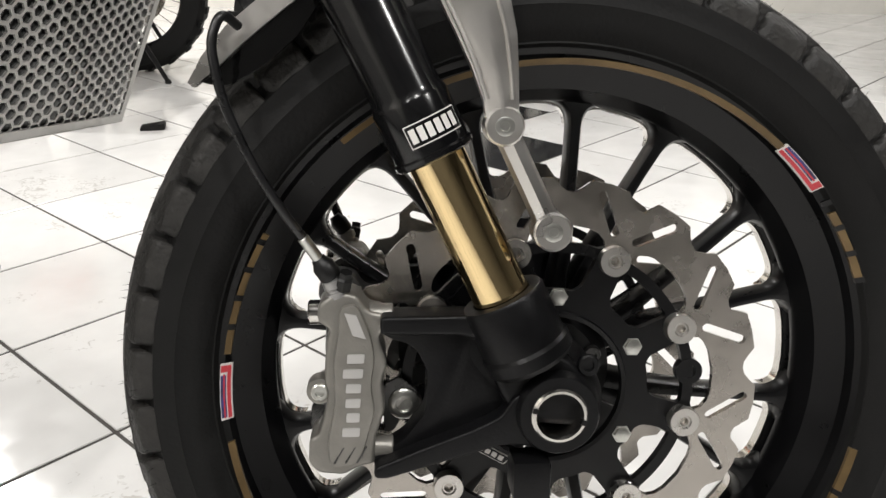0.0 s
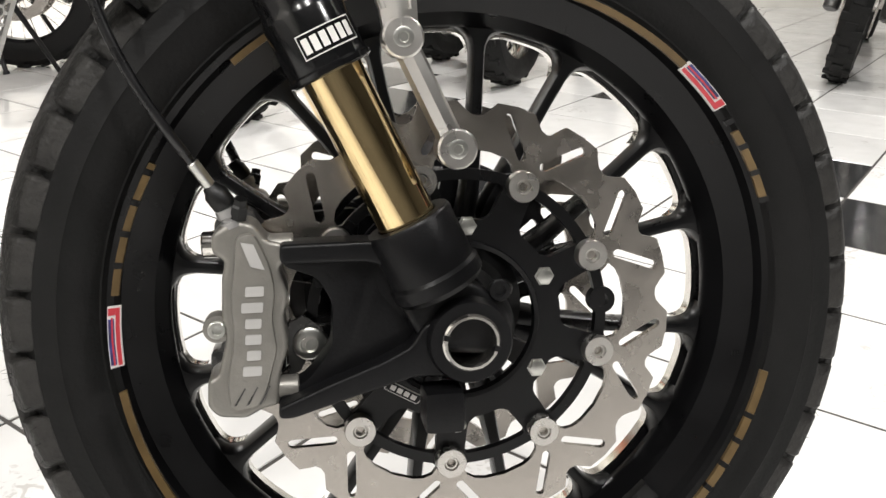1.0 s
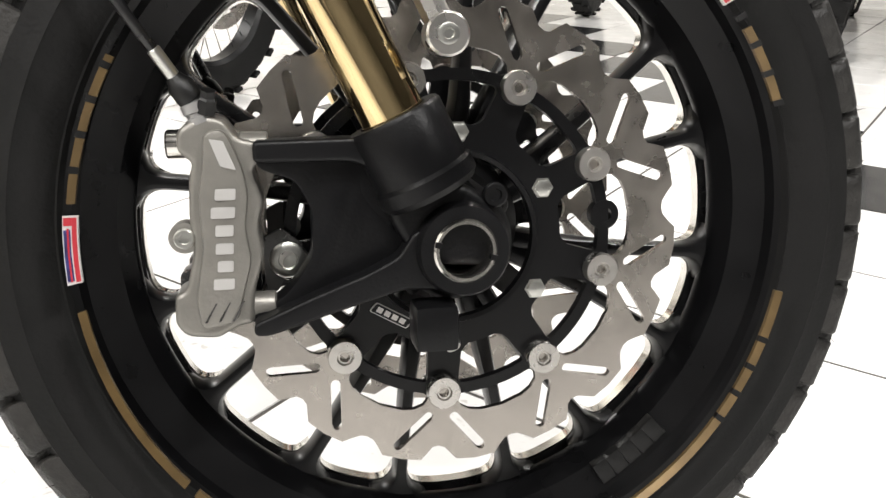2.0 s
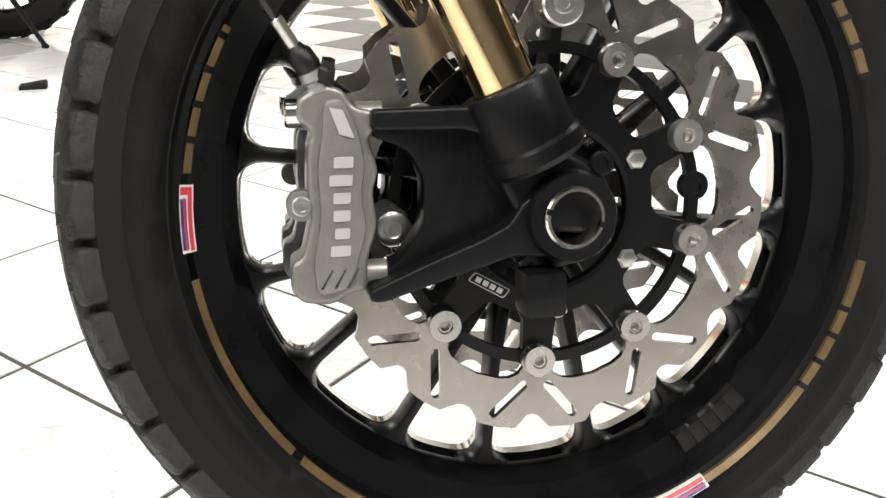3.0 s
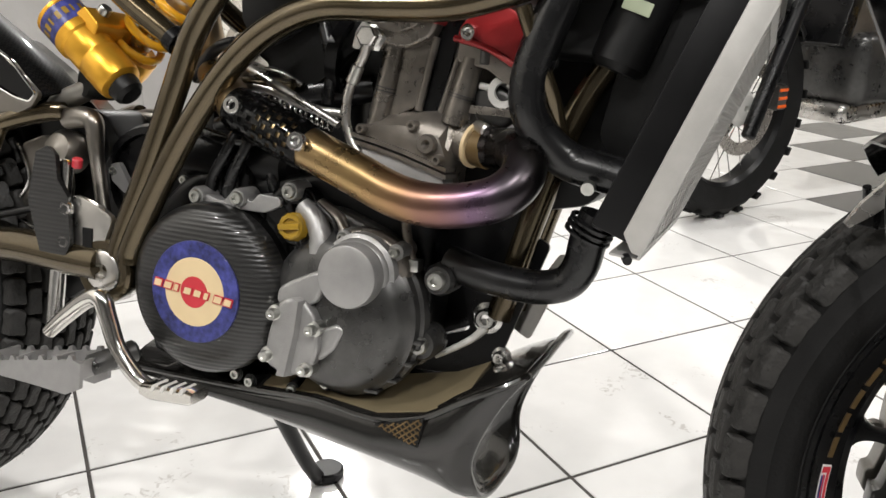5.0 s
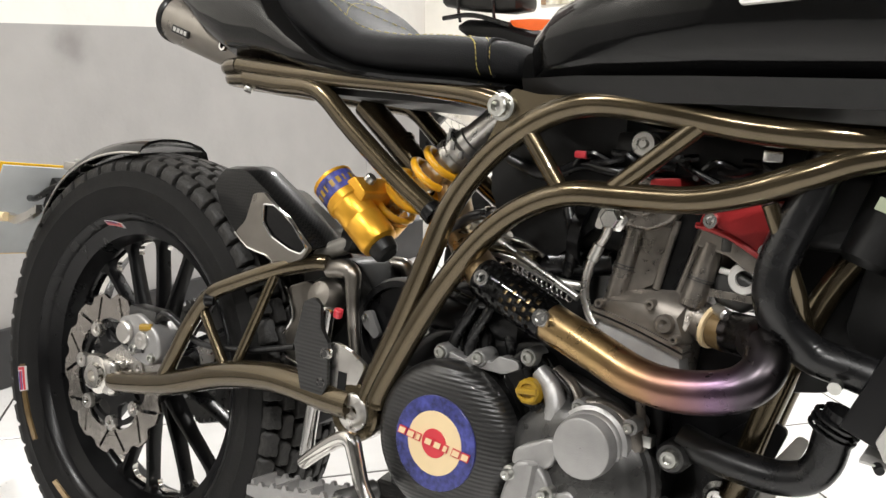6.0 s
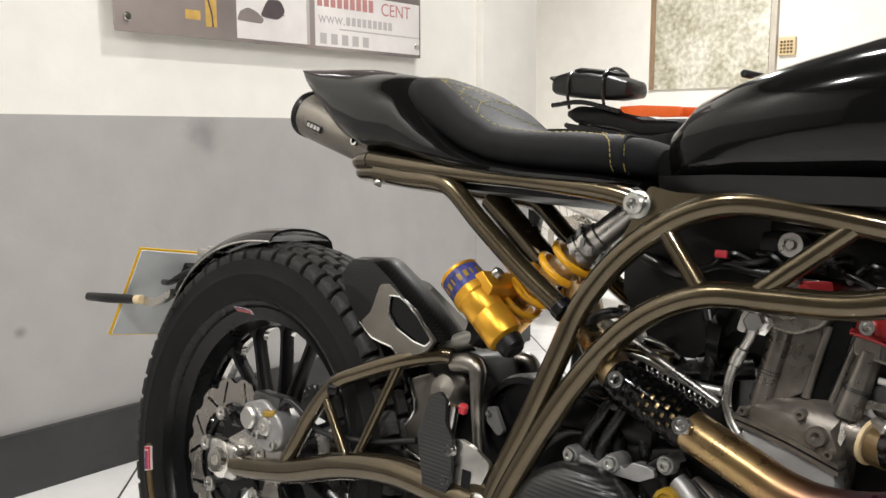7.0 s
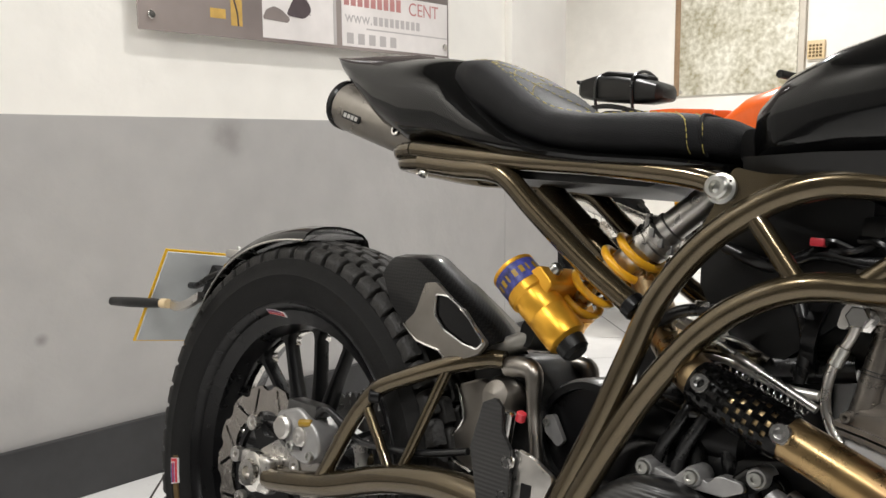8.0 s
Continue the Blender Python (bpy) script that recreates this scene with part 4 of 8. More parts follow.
    # banjo and hose stub
    bj = turned((-0.1545, y_out + 0.008 * s, 0.0840), (-0.1600, y_out + 0.008 * s, 0.0985), [(0.0001, 0), (0.0088, 0), (0.0088, 0.25), (0.0070, 0.28), (0.0070, 0.42), (0.0082, 0.46), (0.0082, 0.80), (0.0060, 0.86), (0.0060, 1), (0.0001, 1)], 18)
    part("banjo", bj, CASTLIGHT, c)
    boot = turned((-0.1590, y_out + 0.008 * s, 0.0965), (-0.1690, y_out + 0.008 * s, 0.1110), [(0.0001, 0), (0.0072, 0), (0.0080, 0.15), (0.0080, 0.65), (0.0058, 0.85), (0.0050, 1), (0.0001, 1)], 18)
    part("banjo_boot", boot, PLASTIC, c)
    part("banjo_bolt", turned((-0.1515, y_out + 0.004 * s, 0.0900), (-0.1490, y_out - 0.001 * s, 0.1030), [(0.0001, 0), (0.0058, 0), (0.0058, 0.6), (0.0045, 0.7), (0.0045, 1), (0.0001, 1)], 6), PLASTIC, c)
    return c


front_caliper(-1, "grey cast four-piston brake caliper")
front_caliper(1, "grey cast four-piston brake caliper")
hose = part("brake_hose", tube([(-0.167, -0.098, 0.108), (-0.1785, -0.104, 0.1265), (-0.192, -0.112, 0.1485), (-0.2105, -0.115, 0.1810), (-0.2255, -0.115, 0.2175), (-0.2320, -0.113, 0.2490), (-0.2300, -0.110, 0.2645), (-0.2250, -0.106, 0.2715), (-0.2180, -0.094, 0.2660)], 0.0033, 12, 8), HOSE, bike, "black braided brake hose", m=FRONT)
part("hose_ferrule", rod((-0.1675, -0.0985, 0.1090), (-0.1785, -0.104, 0.1268), 0.0041, n=14, bev=0.0008), ZINC, hose)
part("brake_hose", tube([(-0.158, 0.096, 0.094), (-0.172, 0.110, 0.124), (-0.186, 0.120, 0.152), (-0.20, 0.122, 0.20), (-0.214, 0.085, 0.256)], 0.0042, 12, 8), HOSE, bike, m=FRONT)

# ---------- mudguard stay on the near flank ----------
stay = part("mudguard_stay", turned((-0.0445, -0.1165, 0.2030), (-0.0105, -0.1165, 0.1330), [(0.0001, 0), (0.0086, 0), (0.0086, 1), (0.0001, 1)], 8), STAY, bike, "turned aluminium stay with round ends", m=FRONT)
for p in ((-0.0445, -0.1165, 0.2030), (-0.0105, -0.1165, 0.1330)):
    part("stay_eye", rod((p[0], p[1] + 0.010, p[2]), (p[0], p[1] - 0.010, p[2]), 0.0132, n=32, bev=0.0014), STAY, stay)
    bolt(stay, (p[0], p[1] - 0.010, p[2]), 0.0064, 0.0012, material=ZINC)
upper = skin([[Vector((cx + sx * w, -0.118 + yy, cz)) for sx, yy in ((-1, -0.004), (0.0, -0.009), (1, -0.004), (1, 0.006), (-1, 0.006))] for cx, cz, w in ((-0.0450, 0.203, 0.0110), (-0.0468, 0.220, 0.0120), (-0.0510, 0.240, 0.0155), (-0.0570, 0.262, 0.0200), (-0.0655, 0.285, 0.0235), (-0.0800, 0.330, 0.0290))])
bevelled(upper, 0.002)
ustay = part("upper_stay", upper, STAY, bike, "polished aluminium stay", m=FRONT)
for off in (-0.80, 0.62):
    part("stay_rib", tube([(cx + off * w, -0.1268 + 0.003 * abs(off), cz) for cx, cz, w in ((-0.0468, 0.220, 0.0120), (-0.0510, 0.240, 0.0155), (-0.0570, 0.262, 0.0200), (-0.0655, 0.285, 0.0235), (-0.0800, 0.330, 0.0290))], 0.0016, 8, 4), STAY, ustay)

# ---------- front mudguard ----------
def guard_shell(r, a0, a1, half, thick, n=20):
    rows = []
    for i in range(n + 1):
        a = radians(a0 + (a1 - a0) * i / n)
        ring = []
        for s, dr in ((-1, -0.026), (-0.96, -0.010), (-0.75, 0.004), (0, 0.010), (0.75, 0.004), (0.96, -0.010), (1, -0.026)):
            ring.append(Vector(((r + dr) * math.cos(a), s * half, (r + dr) * math.sin(a))))
        for s, dr in ((1, -0.026), (0.96, -0.010), (0.75, 0.004), (0, 0.010), (-0.75, 0.004), (-0.96, -0.010), (-1, -0.026)):
            ring.append(Vector(((r + dr - thick) * math.cos(a), s * (half - thick * 0.6), (r + dr - thick) * math.sin(a))))
        rows.append(ring)
    return skin(rows)


mud = part("front_mudguard", guard_shell(0.368, 92, 128, 0.072, 0.003), CARBON, bike, "short carbon front mudguard", m=FRONT)
flank = rounded([(-0.250, 0.230), (-0.230, 0.226), (-0.205, 0.240), (-0.180, 0.262), (-0.160, 0.292), (-0.170, 0.305), (-0.205, 0.275), (-0.235, 0.245)], 0.006)
part("side_flank", plate(flank, -0.080, -0.076, bev=0.001), GLOSSBLACK, mud)
part("mudguard_rail", skin([[Vector((x + nx * w, y, z + nz * w)) for nx, nz, y in ((-0.6, 0.5, -0.084), (0.5, -0.6, -0.084), (0.5, -0.6, -0.070), (-0.6, 0.5, -0.070))] for x, z, w in ((-0.253, 0.228, 0.003), (-0.240, 0.243, 0.008), (-0.222, 0.262, 0.010), (-0.195, 0.284, 0.010), (-0.165, 0.306, 0.010), (-0.120, 0.345, 0.010), (-0.080, 0.375, 0.010))]), ALU, mud, "brushed aluminium side rail")

# ---------- frame ----------
def frame_tube(name, pts, r=0.0128, label="", parent=None, material=None, steps=6):
    return part(name, tube(pts, r, 16, steps), material or BRONZE, parent or bike, label)


FY = 0.104
for sd in (-1, 1):
    y = FY * sd
    nearer = sd < 0
    up = frame_tube("main_frame_tube", [(-0.962, y, 0.440), (-0.950, y, 0.480), (-0.919, y, 0.556), (-0.889, y, 0.638), (-0.866, y, 0.699), (-0.828, y, 0.753), (-0.783, y, 0.791), (-0.741, y, 0.812), (-0.697, y, 0.820), (-0.634, y, 0.815), (-0.556, y * 0.98, 0.804), (-0.483, y * 0.92, 0.800), (-0.36, y * 0.55, 0.80)], 0.0135, "bronze painted steel frame tube")
    frame_tube("lower_frame_tube", [(-0.940, y * 1.02, 0.452), (-0.937, y * 1.02, 0.470), (-0.901, y * 1.02, 0.545), (-0.862, y * 1.02, 0.613), (-0.817, y * 1.02, 0.672), (-0.773, y * 1.02, 0.708), (-0.723, y * 1.02, 0.728), (-0.665, y, 0.731), (-0.598, y, 0.734), (-0.549, y * 0.98, 0.746), (-0.500, y * 0.95, 0.766), (-0.45, y * 0.85, 0.786), (-0.36, y * 0.55, 0.80)], 0.0135, "bronze painted steel frame tube")
    frame_tube("frame_strut", [(-0.779, y, 0.790), (-0.733, y, 0.732)], 0.0095, steps=1)
    frame_tube("frame_strut", [(-0.592, y, 0.809), (-0.678, y, 0.735)], 0.0100, steps=1)
    frame_tube("front_strut", [(-0.528, y * 0.95, 0.738), (-0.497, y * 0.8, 0.66), (-0.49, y * 0.5, 0.62)], 0.0075, steps=1)
    # swing arm pivot boss
    boss = part("pivot_boss", turned((-0.968, y * 0.85, 0.440), (-0.968, y * 1.12, 0.440), [(0.0001, 0), (0.034, 0), (0.036, 0.1), (0.036, 0.9), (0.033, 1), (0.024, 1), (0.022, 0.7), (0.0001, 0.7)], 36), BRONZE, bike)
    part("pivot_axle", turned((-0.968, y * 1.02, 0.440), (-0.968, y * 1.14, 0.440), [(0.0001, 0), (0.0225, 0), (0.0225, 0.85), (0.020, 1), (0.0085, 1), (0.0075, 0.5), (0.0001, 0.45)], 28), ALU, boss, "polished pivot axle end")
    # seat rail and tail strut
    frame_tube("seat_rail", [(-0.80, y, 0.812), (-0.85, y * 0.98, 0.824), (-0.95, y * 0.96, 0.833), (-1.05, y * 0.95, 0.838), (-1.15, y * 0.95, 0.845), (-1.235, y * 0.92, 0.853)], 0.0112, "bronze painted seat rail")
    frame_tube("tail_strut", [(-0.895, y * 0.95, 0.692), (-0.94, y * 0.95, 0.719), (-0.985, y * 0.95, 0.750), (-1.03, y * 0.95, 0.783), (-1.072, y * 0.95, 0.816), (-1.10, y * 0.95, 0.826), (-1.15, y * 0.94, 0.829), (-1.22, y * 0.90, 0.836)], 0.0128, "bronze painted tail strut")
    part("strut_end", rod((-0.898, y * 0.95, 0.694), (-0.888, y * 0.95, 0.687), 0.0142, n=20, bev=0.001), BLACKPAINT, bike)
    gus = part("frame_gusset", plate(rounded([(-0.835, 0.752), (-0.800, 0.833), (-0.770, 0.827), (-0.700, 0.826), (-0.745, 0.806)], 0.006), y - 0.003 * sd, y + 0.003 * sd), BRONZE, bike)
    bb = turned((-0.809, y, 0.812), (-0.809, y + 0.020 * sd, 0.812), [(0.0001, 0), (0.0148, 0), (0.0148, 0.35), (0.0115, 0.4), (0.0115, 0.9), (0.0095, 1), (0.0060, 1), (0.0052, 0.6), (0.0001, 0.55)], 28)
    part("frame_bolt", bb, ZINC, gus, "plated socket bolt")
    part("tank_mount", turned((-0.659, y * 0.60, 0.785), (-0.659, y * 0.80, 0.785), [(0.0001, 0), (0.0128, 0), (0.0128, 0.9), (0.0115, 1), (0.0068, 1), (0.0062, 0.75), (0.0045, 0.75), (0.0040, 1.1), (0.0001, 1.1)], 24), ALU, bike)
frame_tube("tail_loop", [(-1.235, -0.096, 0.853), (-1.27, -0.085, 0.851), (-1.287, -0.05, 0.849), (-1.29, 0, 0.848), (-1.287, 0.05, 0.849), (-1.27, 0.085, 0.851), (-1.235, 0.096, 0.853)], 0.0112, "bronze painted tail loop")
frame_tube("lower_loop", [(-1.22, -0.094, 0.836), (-1.265, -0.082, 0.836), (-1.278, -0.045, 0.836), (-1.28, 0, 0.836), (-1.278, 0.045, 0.836), (-1.265, 0.082, 0.836), (-1.22, 0.094, 0.836)], 0.0095)
part("under_tray", plate(rounded([(-1.26, 0.837), (-1.06, 0.820), (-0.90, 0.815), (-0.88, 0.826), (-1.06, 0.834), (-1.25, 0.845)], 0.004), -0.08, 0.08), PLASTIC, bike)
brace = frame_tube("centre_strut", [(-0.935, 0.02, 0.684), (-1.00, 0.02, 0.737), (-1.10, 0.015, 0.818)], 0.0190, "wide bronze shock brace", steps=1)
part("weld_ring", turned((-1.030, 0.019, 0.7698), (-1.036, 0.019, 0.7748), [(0.0148, 0), (0.0162, 0.3), (0.0162, 0.7), (0.0148, 1)], 24), BRONZE, brace)
# front down tubes and engine plates
frame_tube("down_tube", [(-0.38, -0.02, 0.80), (-0.475, -0.022, 0.675), (-0.515, -0.022, 0.560), (-0.545, -0.022, 0.440)], 0.0135)
frame_tube("down_tube", [(-0.38, 0.03, 0.80), (-0.475, 0.035, 0.675), (-0.515, 0.035, 0.560), (-0.545, 0.035, 0.440)], 0.0135)
part("steering_head", rod((-0.335, 0, 0.815), (-0.385, 0, 0.905), 0.032, n=28, bev=0.003), BRONZE, bike)
eng_plate = part("engine_plate", plate(rounded([(-0.500, 0.520), (-0.540, 0.400), (-0.532, 0.372), (-0.560, 0.372), (-0.640, 0.366), (-0.650, 0.392), (-0.575, 0.420), (-0.590, 0.470), (-0.530, 0.530)], 0.008), -0.016, -0.010), BLACKPAINT, bike, "black engine mounting plate")
for x, z, r in ((-0.557, 0.4365, 0.0165), (-0.634, 0.388, 0.0165), (-0.539, 0.3985, 0.0100), (-0.623, 0.4605, 0.0165)):
    b = lathe([(0.0001, 0), (r, 0), (r, 0.004), (r * 0.68, 0.005), (r * 0.68, 0.013), (r * 0.55, 0.015), (r * 0.34, 0.015), (r * 0.3, 0.010), (0.0001, 0.009)], 24)
    fr, L = axis_frame((x, -0.016, z), (x, -0.026, z))
    part("mount_bolt", moved(b, fr), CHROME, eng_plate)

# ---------- swing arm ----------
swing = part("swing_arm", tube([(-0.975, -0.106, 0.446), (-1.020, -0.106, 0.447), (-1.111, -0.106, 0.449), (-1.209, -0.106, 0.431), (-1.316, -0.106, 0.395), (-1.424, -0.106, 0.372), (-1.45, -0.106, 0.370)], [0.021, 0.021, 0.020, 0.019, 0.018, 0.017, 0.017], 18), BRONZE, bike, "bronze trellis swing arm")
part("swing_arm_far", tube([(-0.975, 0.106, 0.446), (-1.020, 0.106, 0.447), (-1.111, 0.106, 0.449), (-1.209, 0.106, 0.431), (-1.316, 0.106, 0.395), (-1.424, 0.106, 0.372), (-1.45, 0.106, 0.370)], 0.019, 16), BRONZE, swing)
for sd in (-1, 1):
    y = 0.106 * sd
    part("upper_arm", tube([(-1.335, y, 0.398), (-1.312, y, 0.440), (-1.285, y * 0.99, 0.490), (-1.249, y * 0.97, 0.536), (-1.205, y * 0.92, 0.560), (-1.14, y * 0.80, 0.588), (-1.095, y * 0.66, 0.602), (-1.075, y * 0.60, 0.604)], 0.0115, 14), BRONZE, swing)
    part("arm_strut", tube([(-1.262, y * 0.98, 0.512), (-1.203, y, 0.437)], 0.0072, 12, 1), BRONZE, swing)
    part("arm_strut", tube([(-1.143, y * 0.82, 0.585), (-1.190, y, 0.440)], 0.0072, 12, 1), BRONZE, swing)
    part("drop_tube", tube([(-1.075, y * 0.55, 0.596), (-1.050, y * 0.56, 0.600), (-1.034, y * 0.57, 0.594), (-1.029, y * 0.58, 0.560), (-1.018, y * 0.62, 0.520), (-1.004, y * 0.66, 0.470)], [0.012, 0.0125, 0.0115, 0.0085, 0.0078, 0.0078], 14, 5), SILENCER, swing, "bare metal link post")
    part("arm_stub", rod((-1.240, y * 0.97, 0.530), (-1.252, y * 1.06, 0.530), 0.0095, n=18, bev=0.002), BLACKPAINT, swing)
    adj = part("axle_adjuster", box(-1.512, -1.440, y - 0.013, y + 0.013, 0.345, 0.400, 0.010, 3), ALU, swing, "machined axle block")
    part("rear_axle_nut", turned((-1.478, y, 0.372), (-1.478, y + 0.022 * sd, 0.372), [(0.0001, 0), (0.029, 0), (0.029, 0.5), (0.024, 0.62), (0.020, 0.65), (0.0185, 1), (0.0095, 1), (0.009, 0.5), (0.0001, 0.45)], 30), POLISHED, adj)
    part("adjuster_bolt", rod((-1.440, y, 0.372), (-1.405, y, 0.372), 0.006, n=12), ZINC, adj)
link = part("shock_link", tube([(-1.112, -0.046, 0.604), (-1.085, -0.046, 0.619), (-1.052, -0.044, 0.634)], [0.0125, 0.0125, 0.0115], 16, 4, squash=1.2), CALIPER, bike, "cast alloy shock linkage")
part("link_bolt", turned((-1.110, -0.050, 0.606), (-1.110, -0.066, 0.606), [(0.0001, 0), (0.0135, 0), (0.0135, 0.5), (0.009, 0.55), (0.008, 1), (0.004, 1), (0.0001, 0.7)], 20), CHROME, link)

# ---------- rear wheel ----------
rear_tyre = tyre(bike, "rear_tyre", REAR, 0.352, 0.152, "chunky flat-track rear tyre, black rubber", 53)
rear_rim = rim_and_spokes(bike, "rear", REAR, 0.132, tuple(c - 33 for c in SPOKES), 0.060, "black cast rear rim with tape marks")
tape_set(rear_rim, {"gold": [(-172, -140), (-120, -60)], "flag": (90.0, 194.0), "text": ()}, 0.132)
rear_disc = petal_disc(bike, "rear_disc", REAR, -0.088, 0.126, 0.088, 7, 20, "steel petal rear brake disc", 0.076, thick=0.0045)
disc_carrier(bike, "rear_disc_carrier", REAR, -0.083, 0.078, 0.050, 7, 20, "black disc carrier")
rcal = part("rear_caliper", plate(rounded([(-1.44, 0.470), (-1.39, 0.486), (-1.345, 0.462), (-1.335, 0.430), (-1.362, 0.408), (-1.40, 0.415), (-1.432, 0.436)], 0.012), -0.115, -0.070, bev=0.006, seg=3), CASTLIGHT, bike, "bare alloy rear brake caliper")
part("caliper_piston_cap", rod((-1.415, -0.114, 0.452), (-1.415, -0.124, 0.452), 0.017, n=24, bev=0.003), ALU, rcal)
part("bleed_cap", rod((-1.362, -0.110, 0.468), (-1.380, -0.118, 0.466), 0.0055, n=12, bev=0.001), OILCAP, rcal, "yellow rubber bleed cap")
part("caliper_groove", tube([(-1.436, -0.1155, 0.446), (-1.405, -0.1165, 0.428), (-1.372, -0.1165, 0.432)], 0.0035, 8, 4), CASTDARK, rcal)
part("piston_bore", turned((-1.378, -0.113, 0.446), (-1.378, -0.119, 0.446), [(0.0001, 0), (0.014, 0), (0.014, 0.8), (0.012, 1), (0.006, 1), (0.0001, 0.5)], 20), ALU, rcal)
part("rear_brake_hose", tube([(-1.372, -0.100, 0.470), (-1.345, -0.104, 0.492), (-1.31, -0.100, 0.480), (-1.27, -0.098, 0.462), (-1.18, -0.092, 0.470), (-1.10, -0.085, 0.49)], 0.0045, 10, 6), HOSE, rcal)
part("caliper_body_top", box(-1.425, -1.36, -0.108, -0.078, 0.474, 0.492, 0.005), CASTDARK, rcal)
bolt(rcal, (-1.395, -0.115, 0.430), 0.008, 0.006, material=ZINC)
bolt(rcal, (-1.352, -0.115, 0.425), 0.007, 0.006, material=ZINC)
part("caliper_bracket", plate(rounded([(-1.49, 0.40), (-1.44, 0.43), (-1.35, 0.415), (-1.34, 0.395), (-1.44, 0.385)], 0.006), -0.098, -0.092), ALU, rcal)
# chain side
sprocket = part("rear_sprocket", plate([((0.108 if k % 4 < 2 else 0.100) * math.cos(2 * math.pi * k / 176), (0.108 if k % 4 < 2 else 0.100) * math.sin(2 * math.pi * k / 176)) for k in range(176)], 0.083, 0.089, [circle(0, 0, 0.05, 32)]), CASTDARK, bike, m=REAR)
chain = part("drive_chain", tube([(-1.475, 0.090, 0.478), (-1.25, 0.090, 0.500), (-1.00, 0.088, 0.50), (-0.90, 0.085, 0.49)], 0.009, 8, 4), CASTDARK, bike)
part("drive_chain", tube([(-1.475, 0.090, 0.264), (-1.25, 0.090, 0.330), (-1.00, 0.088, 0.395), (-0.90, 0.085, 0.42)], 0.009, 8, 4), CASTDARK, bike)

# rear mudguard, number plate and indicator
def rear_guard(a0, a1, r, half, n=16):
    rows = []
    for i in range(n + 1):
        a = radians(a0 + (a1 - a0) * i / n)
        w = half * (0.75 + 0.25 * math.sin(math.pi * min(1, 0.2 + i / n)))
        ring = []
        for s, dr in ((-1, -0.018), (-0.93, -0.006), (-0.75, 0.003), (-0.4, 0.009), (0, 0.011), (0.4, 0.009), (0.75, 0.003), (0.93, -0.006), (1, -0.018), (0.9, -0.009), (0.72, -0.001), (0.4, 0.005), (0, 0.007), (-0.4, 0.005), (-0.72, -0.001), (-0.9, -0.009)):
            ring.append(Vector((-1.475 + (r + dr) * math.cos(a), s * w - 0.005, 0.371 + (r + dr) * math.sin(a))))
        rows.append(ring)
    return skin(rows)


rmud = part("rear_mudguard", rear_guard(90, 157, 0.364, 0.076, 30), GLOSSBLACK, bike, "short gloss black rear mudguard")
# Highlight along the gloss guard's edge, put in as a polished bead.
part("guard_edge_glint", tube([(-1.475 + 0.348 * math.cos(radians(a)), -0.076 * (0.75 + 0.25 * math.sin(math.pi * min(1, 0.2 + (a - 90) / 67))) - 0.005, 0.371 + 0.348 * math.sin(radians(a))) for a in range(90, 158, 6)], 0.0022, 8, 3), POLISHED, rmud, "polished bead standing in for the edge highlight")
clip = part("mudguard_clip", box(-1.690, -1.640, -0.066, -0.034, 0.676, 0.690, 0.003), ALU, rmud)
bolt(clip, (-1.672, -0.050, 0.690), 0.006, 0.006, (0, 0, 1), material=ZINC)
part("plate_arm", tube([(-1.700, -0.050, 0.650), (-1.735, -0.056, 0.640), (-1.772, -0.060, 0.620), (-1.815, -0.050, 0.615)], 0.006, 10, 4), BLACKPAINT, rmud)
part("lamp_stalk", skin([[Vector((x, -0.098 + dy, z + dz)) for dy, dz in ((-0.006, -0.007), (0.006, -0.007), (0.006, 0.007), (-0.006, 0.007))] for x, z in ((-1.700, 0.607), (-1.730, 0.592), (-1.765, 0.580), (-1.798, 0.583))]), ALU, rmud, "bright lamp bracket")
ind = part("indicator", skin([oval(x, -0.110, z, w, h, 14) for x, z, w, h in ((-1.988, 0.564, 0.004, 0.004), (-1.978, 0.565, 0.010, 0.0085), (-1.90, 0.572, 0.011, 0.0095), (-1.82, 0.580, 0.010, 0.0085), (-1.790, 0.583, 0.006, 0.006))]), PLASTIC, bike, "slim black indicator")
part("indicator_collar", rod((-1.802, -0.110, 0.582), (-1.784, -0.108, 0.584), 0.0085, n=16, bev=0.001), CREAM, ind)
PLATE = pose(-1.848, 0.0, 0.589, 0, 24.5, 0)
nplate = part("number_plate", moved(box(-0.002, 0.002, -0.105, 0.105, -0.092, 0.092, 0.0015), PLATE), PLATEWHITE, bike, "pale plate back with yellow edge")
part("plate_edge", moved(box(-0.0045, -0.0022, -0.109, 0.109, -0.096, 0.096, 0.001), PLATE), PLATEYELLOW, nplate)
part("plate_bracket", moved(box(0.002, 0.05, -0.012, 0.03, 0.010, 0.075, 0.006), PLATE), PLASTIC, nplate)

